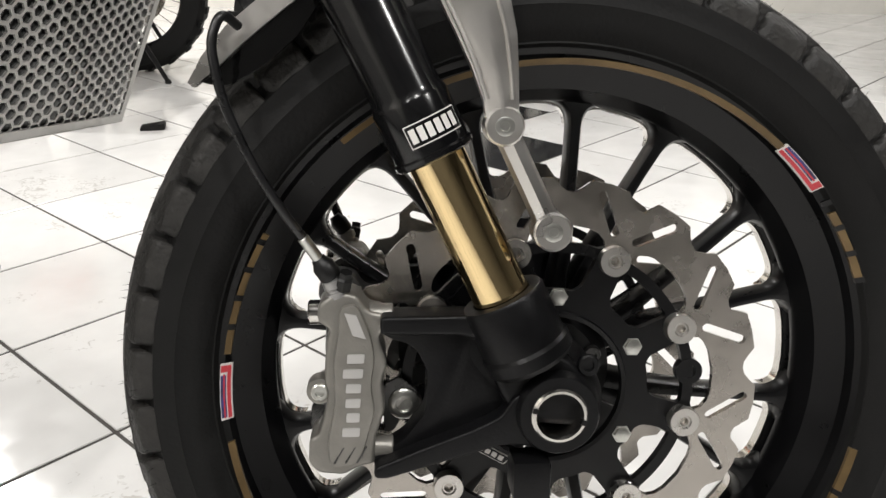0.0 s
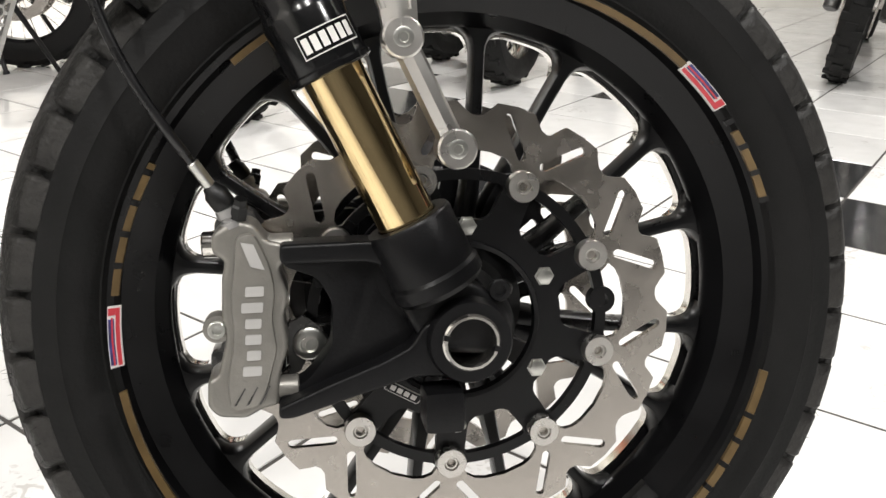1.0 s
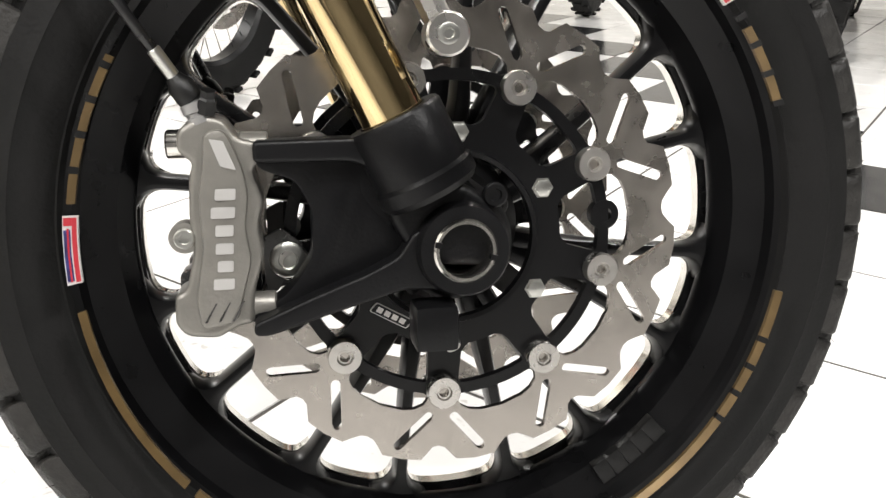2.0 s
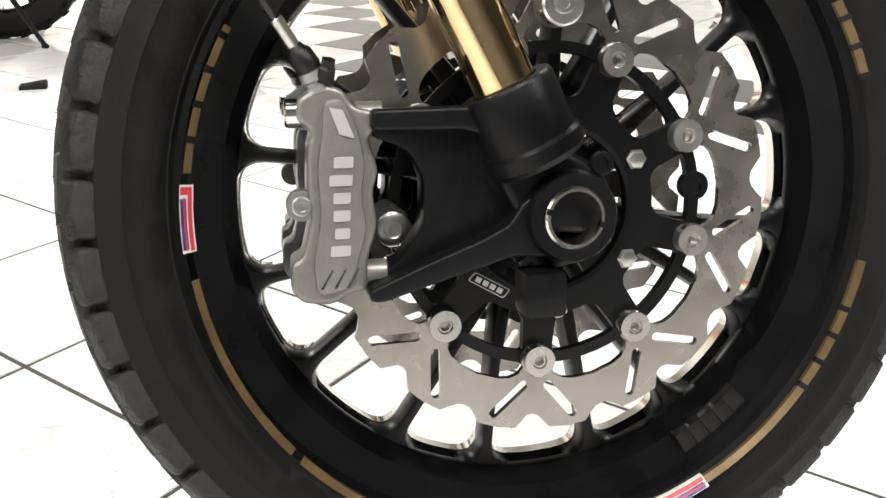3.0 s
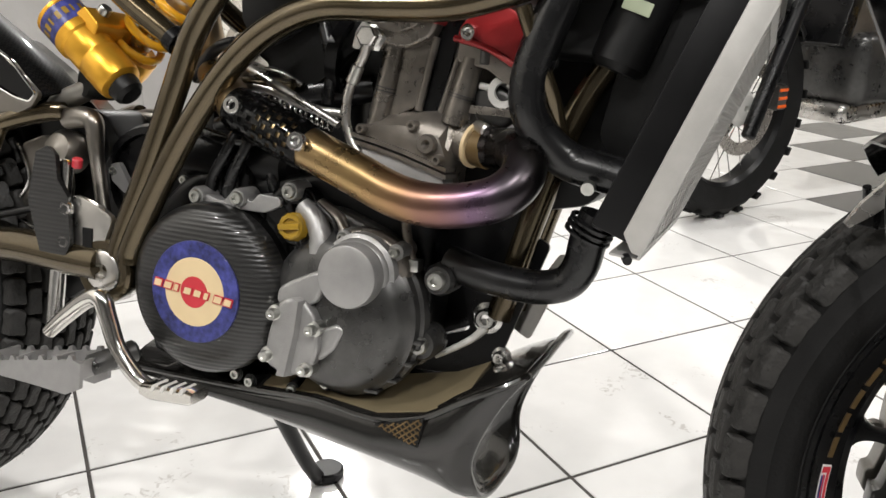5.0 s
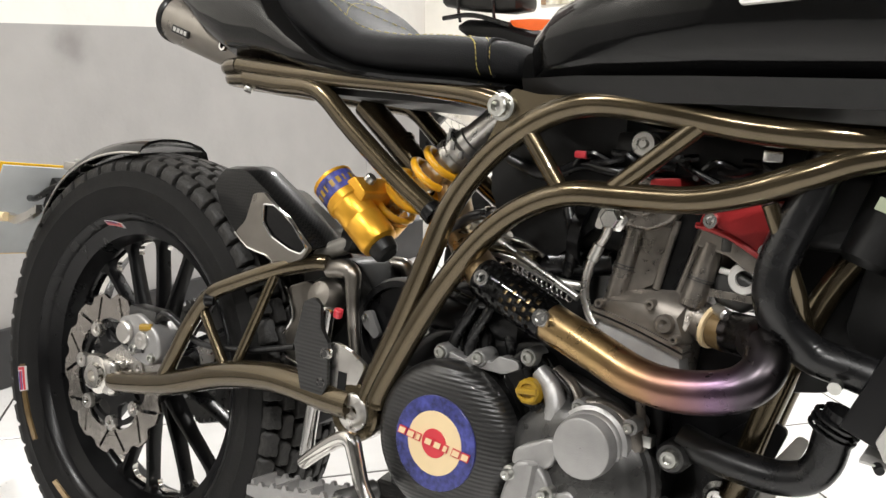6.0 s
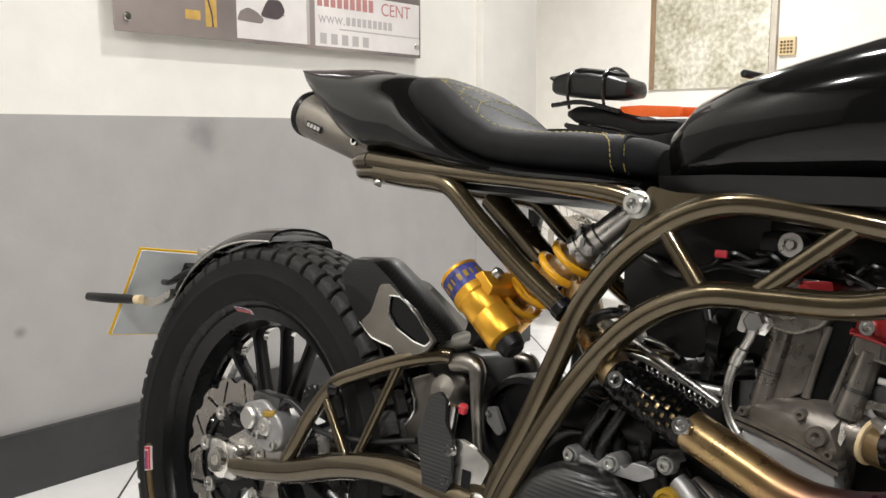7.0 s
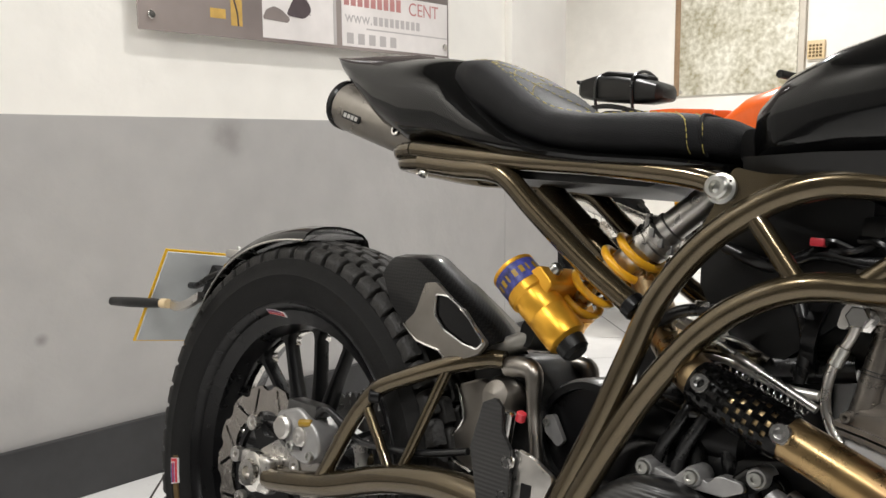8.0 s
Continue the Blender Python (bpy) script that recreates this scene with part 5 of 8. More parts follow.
# hugger: carbon guard over the tyre's front, polished shield with a dark window
HUG_IN = [(-1.281, 0.688), (-1.262, 0.654), (-1.237, 0.631), (-1.212, 0.615), (-1.181, 0.606), (-1.151, 0.592)]
HUG_OUT = [(-1.270, 0.711), (-1.232, 0.712), (-1.200, 0.696), (-1.160, 0.673), (-1.117, 0.645), (-1.090, 0.621)]
rows = []
for a_in, a_out in zip(smooth_path([(x, 0, z) for x, z in HUG_IN], 4), smooth_path([(x, 0, z) for x, z in HUG_OUT], 4)):
    xi, zi, xo, zo = a_in.x, a_in.z, a_out.x, a_out.z
    near_ = [Vector((xi, -0.084, zi)), Vector((xi * 0.66 + xo * 0.34, -0.083, zi * 0.66 + zo * 0.34)), Vector((xi * 0.33 + xo * 0.67, -0.081, zi * 0.33 + zo * 0.67)), Vector((xo, -0.076, zo)), Vector((xo + 0.006, -0.062, zo + 0.005)), Vector((xo + 0.008, -0.03, zo + 0.007))]
    over = near_ + [Vector((p.x - 0.022, -p.y, p.z - 0.030)) for p in reversed(near_)]
    rows.append(over + [p + Vector((-0.002, -math.copysign(0.0025, p.y), -0.002)) for p in reversed(over)])
hugger = part("rear_hugger", skin(rows), CARBON, bike, "carbon tyre hugger with polished shield")
SHIELD = [(-1.196, 0.683), (-1.178, 0.686), (-1.153, 0.670), (-1.115, 0.645), (-1.086, 0.622), (-1.098, 0.607), (-1.132, 0.594), (-1.149, 0.591), (-1.160, 0.602), (-1.199, 0.608), (-1.226, 0.627), (-1.208, 0.644)]
WINDOW = [(-1.175, 0.671), (-1.156, 0.671), (-1.127, 0.657), (-1.103, 0.634), (-1.091, 0.623), (-1.100, 0.613), (-1.121, 0.616), (-1.156, 0.629), (-1.174, 0.646)]
shield = part("hugger_shield", plate(rounded(SHIELD, 0.005), -0.0895, -0.083, [rounded(WINDOW, 0.004)], bev=0.0022, seg=3), SILENCER, hugger, "polished metal shield")
part("shield_window", plate(rounded(WINDOW, 0.004), -0.0868, -0.083), GLOSSBLACK, shield)
loop = [Vector((x, -0.0895, z)) for x, z in rounded(WINDOW, 0.004)]
part("window_bead", tube(loop + [loop[0]], 0.0014, 8, 1), CHROME, shield, "bright bead round the window")
part("shield_crease", tube([(-1.226, -0.090, 0.627), (-1.199, -0.0902, 0.609), (-1.160, -0.0902, 0.603), (-1.149, -0.090, 0.592)], 0.0016, 8, 2), POLISHED, shield)

# ---------- shock absorber ----------
S0, S1 = Vector((-1.055, -0.020, 0.648)), Vector((-0.850, -0.015, 0.8245))
shock = part("shock_absorber", turned(S0, S1, [(0.0001, 0), (0.016, 0), (0.016, 0.06), (0.028, 0.08), (0.028, 0.13), (0.014, 0.15), (0.014, 0.40), (0.0175, 0.42), (0.0175, 0.60), (0.0245, 0.61), (0.0245, 0.645), (0.0225, 0.65), (0.0225, 0.665), (0.0245, 0.67), (0.0245, 0.70), (0.0195, 0.71), (0.0195, 0.745), (0.0170, 0.75), (0.0165, 1.0), (0.0001, 1)], 32), ALU, bike, "gold and silver shock absorber")
ax_m, L = axis_frame(S0, S1)
coil = []
for k in range(6 * 16 + 1):
    a = 2 * math.pi * k / 16
    coil.append(ax_m @ Vector((0.0268 * math.cos(a), 0.0268 * math.sin(a), 0.022 + (L * 0.61 - 0.022) * k / (6 * 16))))
part("coil_spring", tube(coil, 0.0050, 10, 1), SPRING, shock, "yellow coil spring")
for k in range(10):
    a = 2 * math.pi * k / 10
    p = ax_m @ Vector((0.0235 * math.cos(a), 0.0235 * math.sin(a), L * 0.69))
    part("adjuster_notch", moved(box(-0.003, 0.003, -0.003, 0.003, -0.005, 0.005, 0.0008), Matrix.Translation(p)), CASTLIGHT, shock)
V0, V1 = Vector((-0.9805, -0.075, 0.6405)), Vector((-1.0705, -0.075, 0.7125))
res = part("shock_reservoir", turned(V0, V1, [(0.0001, 0), (0.0185, 0), (0.0235, 0.03), (0.0250, 0.08), (0.0250, 0.34), (0.0243, 0.35), (0.0243, 0.37), (0.0250, 0.38), (0.0252, 0.60), (0.0278, 0.62), (0.0280, 0.70), (0.0268, 0.71), (0.0268, 0.95), (0.0276, 0.955), (0.0276, 0.985), (0.0250, 1.0), (0.0001, 1.0)], 44), SHOCKGOLD, shock, "gold anodised remote reservoir")
fr, LL = axis_frame(V0, V1)
part("reservoir_label", moved(lathe([(0.0269, LL * 0.72), (0.0272, LL * 0.72), (0.0272, LL * 0.945), (0.0269, LL * 0.945)], 44, closed=True), fr), BLUE, res, "blue printed label")
for k in range(18):
    part("label_bar", moved(lathe([(0.0273, LL * 0.79), (0.0275, LL * 0.79), (0.0275, LL * 0.875), (0.0273, LL * 0.875)], 3, k * 20, k * 20 + (11 if k % 3 else 5), closed=True), fr), OILCAP, res)
bridge = part("reservoir_bridge", plate(rounded([(-1.058, 0.699), (-1.023, 0.722), (-1.003, 0.703), (-1.014, 0.683), (-1.040, 0.680)], 0.004), -0.088, -0.020, bev=0.003, seg=3), SHOCKGOLD, res)
part("bridge_screw", turned((-1.020, -0.066, 0.714), (-1.012, -0.066, 0.723), [(0.0001, 0), (0.0075, 0), (0.0075, 0.8), (0.006, 1), (0.0001, 1)], 16), ZINC, bridge)
part("spring_seat", turned(S0.lerp(S1, 0.10), S0.lerp(S1, 0.20), [(0.014, 0), (0.033, 0), (0.0335, 0.3), (0.031, 1), (0.014, 1)], 32), SHOCKGOLD, shock)
part("reservoir_knob", turned((-0.984, -0.075, 0.643), (-0.968, -0.075, 0.629), [(0.0001, 0), (0.0175, 0), (0.0180, 0.3), (0.0165, 0.8), (0.012, 1), (0.0001, 1)], 14), PLASTIC, res)
part("bump_stop", turned((-1.052, -0.058, 0.640), (-1.035, -0.020, 0.640), [(0.0001, 0), (0.017, 0), (0.020, 0.2), (0.020, 0.8), (0.0001, 0.9)], 14), PLASTIC, shock)

# ---------- engine ----------
def engine_case():
    prof = rounded([(-0.955, 0.440), (-0.945, 0.510), (-0.900, 0.555), (-0.780, 0.560), (-0.700, 0.585), (-0.620, 0.560), (-0.605, 0.500), (-0.605, 0.440), (-0.612, 0.390), (-0.660, 0.345), (-0.760, 0.322), (-0.880, 0.330), (-0.940, 0.370)], 0.025)
    return plate(prof, -0.060, 0.110, bev=0.012, seg=3)


engine = part("crankcase", engine_case(), BLACKPAINT, bike, "black and grey cast single-cylinder engine")
# right side covers
cover = part("side_cover", plate(rounded([(-0.760, 0.535), (-0.706, 0.538), (-0.682, 0.530), (-0.640, 0.515), (-0.610, 0.480), (-0.604, 0.430), (-0.622, 0.393), (-0.655, 0.368), (-0.691, 0.354), (-0.781, 0.352), (-0.800, 0.40)], 0.02), -0.078, -0.055, bev=0.008, seg=3), CASTDARK, engine, "cast alloy side cover")
# domed generator housing with stepped rings towards the front
part("cover_dome", turned((-0.690, -0.060, 0.434), (-0.696, -0.112, 0.434), [(0.0001, 0), (0.090, 0), (0.090, 0.22), (0.0865, 0.27), (0.0865, 0.45), (0.082, 0.52), (0.078, 0.70), (0.070, 0.88), (0.055, 0.98), (0.0001, 1.0)], 64), CASTDARK, engine, "domed cast cover")
part("oil_filter_cover", turned((-0.667, -0.085, 0.481), (-0.667, -0.130, 0.481), [(0.0001, 0), (0.040, 0), (0.0385, 0.40), (0.0345, 0.46), (0.0340, 0.55), (0.0318, 0.60), (0.0314, 0.90), (0.0300, 0.98), (0.0280, 1.0), (0.0001, 1.0)], 48), CASTLIGHT, engine, "round cast filter cap")
wp = part("water_pump_cover", plate(rounded([(-0.753, 0.408), (-0.746, 0.432), (-0.740, 0.447), (-0.717, 0.452), (-0.702, 0.436), (-0.697, 0.423), (-0.695, 0.400), (-0.703, 0.380), (-0.730, 0.368), (-0.756, 0.380)], 0.007), -0.124, -0.085, bev=0.005, seg=3), CASTLIGHT, engine, "cast water pump cover")
part("pump_rib", skin([[Vector((x + u * w, y, z)) for u, y in ((-1, -0.121), (-0.5, -0.131), (0.5, -0.131), (1, -0.121))] for x, z, w in ((-0.7185, 0.450, 0.006), (-0.7225, 0.415, 0.007), (-0.729, 0.385, 0.008), (-0.732, 0.371, 0.009))]), CASTLIGHT, wp)
part("pump_shoulder", plate(rounded([(-0.748, 0.440), (-0.747, 0.456), (-0.736, 0.464), (-0.704, 0.480), (-0.694, 0.470), (-0.702, 0.448), (-0.716, 0.441)], 0.006), -0.118, -0.085, bev=0.006, seg=3), CASTLIGHT, wp)
part("pump_spigot", plate(rounded([(-0.704, 0.418), (-0.680, 0.430), (-0.672, 0.424), (-0.682, 0.402), (-0.698, 0.388), (-0.708, 0.392)], 0.005), -0.116, -0.09, bev=0.005, seg=3), CASTLIGHT, wp)
for x, z in ((-0.745, 0.432), (-0.702, 0.4225), (-0.7515, 0.388), (-0.708, 0.381)):
    bb = turned((x, -0.085, z), (x, -0.133, z), [(0.0001, 0), (0.0085, 0), (0.0085, 0.80), (0.0058, 0.82), (0.0058, 0.97), (0.005, 1), (0.0028, 1), (0.0001, 0.95)], 14)
    part("cover_bolt", bb, ZINC, engine)
for x, z in ((-0.652, 0.457), (-0.688, 0.512), (-0.632, 0.505), (-0.712, 0.490), (-0.704, 0.356), (-0.743, 0.341), (-0.795, 0.340), (-0.813, 0.345)):
    low_row = z < 0.37
    bb = turned((x, -0.065, z), (x, -0.090 if low_row else -0.104, z), [(0.0001, 0), (0.0098, 0), (0.0082, 0.80), (0.0001, 0.82)], 14)
    boss_ = part("bolt_boss", bb, BLACKPAINT if low_row else CASTLIGHT, engine)
    bolt(boss_, (x, -0.085 if low_row else -0.098, z), 0.0055, 0.005, material=ZINC)
# spouts and webs that tie the filter housing to the dome
part("lower_spout", plate(rounded([(-0.668, 0.446), (-0.645, 0.470), (-0.632, 0.462), (-0.640, 0.446), (-0.660, 0.430)], 0.005), -0.108, -0.085, bev=0.004, seg=3), CASTLIGHT, engine)
part("filter_housing", plate(rounded([(-0.690, 0.522), (-0.662, 0.524), (-0.630, 0.512), (-0.618, 0.490), (-0.624, 0.455), (-0.650, 0.440), (-0.690, 0.448)], 0.018), -0.094, -0.07, bev=0.008, seg=3), CAST, engine)
for k in range(4):
    a = radians(-62 + k * 17)
    part("housing_rib", plate(slot(-0.690 + 0.084 * math.cos(a), 0.434 + 0.084 * math.sin(a), a, 0.016, 0.004), -0.092, -0.075, bev=0.0012), CASTDARK, engine)
part("breather_pipe", tube([(-0.742, -0.080, 0.534), (-0.726, -0.086, 0.524), (-0.716, -0.092, 0.508), (-0.714, -0.094, 0.492)], [0.012, 0.0115, 0.0115, 0.013], 14), CASTLIGHT, engine)
part("breather_flank", tube([(-0.728, -0.074, 0.538), (-0.706, -0.080, 0.528), (-0.694, -0.084, 0.514), (-0.688, -0.086, 0.500)], 0.008, 12), CAST, engine)
part("breather_seam", tube([(-0.727, -0.083, 0.540), (-0.704, -0.090, 0.526), (-0.697, -0.092, 0.512)], 0.0022, 8), BLACKPAINT, engine)
part("cover_bracket", plate(rounded([(-0.872, 0.524), (-0.866, 0.537), (-0.834, 0.530), (-0.826, 0.540), (-0.812, 0.541), (-0.800, 0.533), (-0.792, 0.543), (-0.768, 0.542), (-0.764, 0.534), (-0.783, 0.524), (-0.820, 0.524), (-0.845, 0.520)], 0.004), -0.090, -0.070, bev=0.004, seg=3), CASTLIGHT, engine)
for x, z in ((-0.8655, 0.5325), (-0.815, 0.536), (-0.7535, 0.550)):
    part("bracket_boss", turned((x, -0.066, z), (x, -0.094, z), [(0.0001, 0), (0.0108, 0), (0.0102, 0.9), (0.009, 1), (0.0001, 1)], 20), CASTLIGHT, engine)
    bolt(engine, (x, -0.092, z), 0.0072, 0.006, material=ZINC)
part("cover_rim", tube([(-0.757, -0.086, 0.535), (-0.741, -0.089, 0.498), (-0.737, -0.092, 0.468), (-0.746, -0.09, 0.45)], 0.005, 10, 5), BLACKPAINT, engine)
part("top_case", plate(rounded([(-0.790, 0.535), (-0.765, 0.560), (-0.735, 0.552), (-0.722, 0.520), (-0.726, 0.470), (-0.750, 0.452), (-0.785, 0.460)], 0.012), -0.083, -0.05, bev=0.006, seg=3), GLOSSBLACK, engine, "gloss black upper case")
# Black block added to cover the bright gap below the exhaust elbow.
part("front_fill_block", plate(rounded([(-0.615, 0.600), (-0.545, 0.590), (-0.528, 0.530), (-0.535, 0.470), (-0.560, 0.430), (-0.625, 0.40)], 0.015), -0.010, 0.07, bev=0.006), BLACKPAINT, engine)
for x, z, r in ((-0.594, 0.480, 0.0165), (-0.607, 0.413, 0.0175)):
    lug = part("mount_lug", turned((x, -0.045, z), (x, -0.078, z), [(0.0001, 0), (r, 0), (r, 0.8), (r - 0.003, 1), (0.0001, 1)], 28), CASTDARK, engine)
    bolt(lug, (x, -0.077, z), 0.0095, 0.008, material=ZINC)
part("rear_case", box(-0.945, -0.86, -0.07, 0.08, 0.34, 0.50, 0.02, 3), BLACKPAINT, engine)
# clutch cover in carbon with target roundel
CX, CZ, CYY = -0.8425, 0.4375, -0.122
clutch = part("clutch_cover", turned((CX, -0.050, CZ), (CX, CYY, CZ), [(0.0001, 0), (0.0915, 0), (0.0915, 0.60), (0.0908, 0.70), (0.0885, 0.80), (0.083, 0.885), (0.074, 0.94), (0.062, 0.975), (0.0001, 1.0)], 72), RIBBED, engine, "ribbed carbon clutch cover")
part("cover_edge", turned((CX, -0.062, CZ), (CX, -0.090, CZ), [(0.0905, 0), (0.0930, 0.05), (0.0930, 0.85), (0.0905, 1.0)], 72), GLOSSBLACK, clutch)
for r, mt, nm, dy in ((0.0535, BLUE, "roundel_blue", 0.0006), (0.0362, CREAM, "roundel_cream", 0.0012), (0.0165, REDPAINT, "roundel_red", 0.0018)):
    part(nm, turned((CX, CYY + 0.003, CZ), (CX, CYY - dy, CZ), [(0.0001, 0), (r, 0), (r, 0.9), (r - 0.0004, 1), (0.0001, 1)], 48), mt, clutch)
BAND = pose(CX, 0, CZ, 0, 6, 0)
for k, w in enumerate((0.0082, 0.0084, 0.0046, 0.0082, 0.0080, 0.0046, 0.0086, 0.0080)):
    x = -0.0490 + k * 0.0124
    for nm, g, y0, mt in (("roundel_band", 0.0011, CYY - 0.0026, REDPAINT), ("roundel_bar", 0.0, CYY - 0.0031, CREAM)):
        part(nm, moved(plate([(x - g, -0.0034 - g), (x + w + g, -0.0034 - g), (x + w + g + 0.0014, 0.0034 + g), (x - g + 0.0014, 0.0034 + g)], y0, CYY - 0.001), BAND), mt, clutch)
cap = part("oil_cap", turned((-0.7455, -0.080, 0.513), (-0.7455, -0.104, 0.5165), [(0.0001, 0), (0.0150, 0), (0.0150, 0.6), (0.0138, 0.68), (0.0138, 0.92), (0.0120, 1.0), (0.0085, 1.0), (0.0080, 0.9), (0.0001, 0.9)], 10), OILCAP, engine, "yellow oil filler cap")
part("cap_grip", moved(box(-0.0120, 0.0120, -0.003, 0.003, -0.003, 0.003, 0.001), pose(-0.7455, -0.104, 0.5165, 0, -8, 0)), OILCAP, cap)
part("cap_collar", turned((-0.7455, -0.076, 0.511), (-0.7455, -0.090, 0.514), [(0.0001, 0), (0.0190, 0), (0.0190, 0.8), (0.0175, 1), (0.0001, 1)], 28), GLOSSBLACK, cap)
part("filler_neck", turned((-0.749, -0.066, 0.468), (-0.746, -0.078, 0.508), [(0.0001, 0), (0.015, 0), (0.0165, 0.9), (0.018, 0.92), (0.018, 1), (0.0001, 1)], 28), GLOSSBLACK, engine)

# cylinder, leaning forward, and head
cyl = part("cylinder", skin([[Vector((cx + ux * w, uy * d, cz + ux * w * 0.16)) for ux, uy in ((-1, -0.6), (-0.8, -0.95), (0, -1), (0.8, -0.95), (1, -0.6), (1, 0.6), (0.8, 0.95), (-0.8, 0.95), (-1, 0.6))] for cx, cz, w, d in ((-0.660, 0.545, 0.060, 0.056), (-0.655, 0.585, 0.058, 0.056), (-0.652, 0.600, 0.056, 0.052), (-0.646, 0.640, 0.054, 0.040), (-0.640, 0.672, 0.052, 0.036))]), CAST, engine, "cast alloy cylinder")
head = part("cylinder_head", skin([[Vector((cx + ux * w, uy * d, cz + ux * w * 0.12)) for ux, uy in ((-1, -0.7), (-0.85, -1), (0.85, -1), (1, -0.7), (1, 0.7), (0.85, 1), (-0.85, 1), (-1, 0.7))] for cx, cz, w, d in ((-0.634, 0.655, 0.058, 0.036), (-0.630, 0.690, 0.062, 0.038), (-0.626, 0.705, 0.062, 0.038), (-0.624, 0.745, 0.058, 0.036))]), CAST, engine, "cast alloy cylinder head")
# Black sheet puts the shade of the recessed slot into colour.
part("slot_shade_sheet", plate(rounded([(-0.632, 0.740), (-0.600, 0.740), (-0.612, 0.684), (-0.620, 0.636), (-0.645, 0.636), (-0.633, 0.696)], 0.003), -0.0425, -0.034), BLACKPAINT, head)
# two screw columns and the webs beside them
for x0, z0, x1, z1, r0, r1, y in ((-0.684, 0.622, -0.668, 0.708, 0.0112, 0.0108, -0.046), (-0.602, 0.630, -0.588, 0.694, 0.0135, 0.0110, -0.046)):
    col = part("head_column", rod((x0, y, z0), (x1, y, z1), r0, r1, n=24), CAST, head)
    for f in (0.40, 0.44):
        p, q = Vector((x0, y, z0)), Vector((x1, y, z1))
        part("column_collar", turned(p.lerp(q, f), p.lerp(q, f + 0.014), [(0.005, 0), (r0 * 1.03, 0), (r0 * 1.03, 1), (0.005, 1)], 24), CASTDARK, col)
part("head_web", plate(rounded([(-0.662, 0.708), (-0.627, 0.714), (-0.640, 0.646), (-0.672, 0.628), (-0.674, 0.650)], 0.004), -0.0470, -0.030, bev=0.003, seg=3), CAST, head)
part("web_rib", rod((-0.6405, -0.046, 0.640), (-0.627, -0.046, 0.712), 0.0042, n=12), CAST, head)
part("web_rib", rod((-0.617, -0.044, 0.640), (-0.600, -0.044, 0.705), 0.0040, n=12), CAST, head)
part("head_web", plate(rounded([(-0.618, 0.640), (-0.602, 0.705), (-0.594, 0.706), (-0.600, 0.640)], 0.003), -0.0450, -0.030, bev=0.002), CAST, head)
part("cam_block", plate(rounded([(-0.700, 0.752), (-0.690, 0.706), (-0.674, 0.700), (-0.652, 0.698), (-0.628, 0.710), (-0.619, 0.730), (-0.622, 0.752)], 0.007), -0.060, -0.02, bev=0.006, seg=3), CAST, head)
part("cam_step", plate(rounded([(-0.692, 0.752), (-0.684, 0.716), (-0.662, 0.712), (-0.640, 0.720), (-0.632, 0.752)], 0.006), -0.064, -0.05, bev=0.003, seg=3), CAST, head)
part("cover_seat", plate(rounded([(-0.602, 0.690), (-0.600, 0.712), (-0.570, 0.704), (-0.534, 0.687), (-0.534, 0.668), (-0.552, 0.672), (-0.570, 0.684), (-0.582, 0.686)], 0.004), -0.0555, 0.03, bev=0.004, seg=3), CAST, head)
part("seat_notch", rod((-0.573, -0.050, 0.702), (-0.573, -0.050, 0.688), 0.0075, n=16, bev=0.001), CASTDARK, head)
base_ = part("head_base", skin([[Vector((x, y, z)) for x, z in pts] for y, pts in ((-0.030, ((-0.700, 0.621), (-0.683, 0.633), (-0.654, 0.641), (-0.618, 0.645), (-0.598, 0.640), (-0.594, 0.600), (-0.600, 0.588), (-0.644, 0.600), (-0.694, 0.612))), (-0.050, ((-0.699, 0.620), (-0.683, 0.630), (-0.654, 0.637), (-0.618, 0.640), (-0.602, 0.634), (-0.596, 0.600), (-0.601, 0.588), (-0.644, 0.600), (-0.693, 0.612))), (-0.064, ((-0.694, 0.618), (-0.681, 0.622), (-0.655, 0.625), (-0.626, 0.624), (-0.610, 0.616), (-0.602, 0.598), (-0.605, 0.590), (-0.644, 0.602), (-0.688, 0.612))))]), CAST, head)
for dz, d in ((0.0, 0.0690), (-0.0066, 0.0680)):
    part("joint_ledge", skin([[Vector((x, -d + a_, z + dz + b_)) for a_, b_ in ((0, 0), (0.03, 0), (0.03, -0.0042), (0, -0.0042))] for x, z in ((-0.702, 0.614), (-0.675, 0.609), (-0.645, 0.602), (-0.598, 0.588))]), CAST, head)
part("barrel", plate(rounded([(-0.701, 0.605), (-0.649, 0.596), (-0.602, 0.582), (-0.598, 0.545), (-0.650, 0.540), (-0.704, 0.560)], 0.004), -0.064, -0.03, bev=0.003), CASTLIGHT, head)
for x, z, r, y in ((-0.6375, 0.6255, 0.0060, -0.058), (-0.620, 0.609, 0.0105, -0.060), (-0.691, 0.618, 0.0055, -0.060), (-0.607, 0.5955, 0.0055, -0.064)):
    part("side_boss", turned((x, y + 0.016, z), (x, y - 0.012, z), [(0.0001, 0), (r, 0), (r * 0.94, 0.9), (r * 0.8, 1), (r * 0.45, 1), (0.0001, 0.8)], 20), CAST, head)
part("base_gusset", skin([[Vector(p) for p in ((-0.612, -0.060, 0.618), (-0.598, -0.044, 0.650), (-0.592, -0.044, 0.642), (-0.600, -0.062, 0.604))], [Vector(p) for p in ((-0.614, -0.030, 0.618), (-0.600, -0.030, 0.650), (-0.590, -0.030, 0.642), (-0.598, -0.030, 0.604))]]), CAST, head)
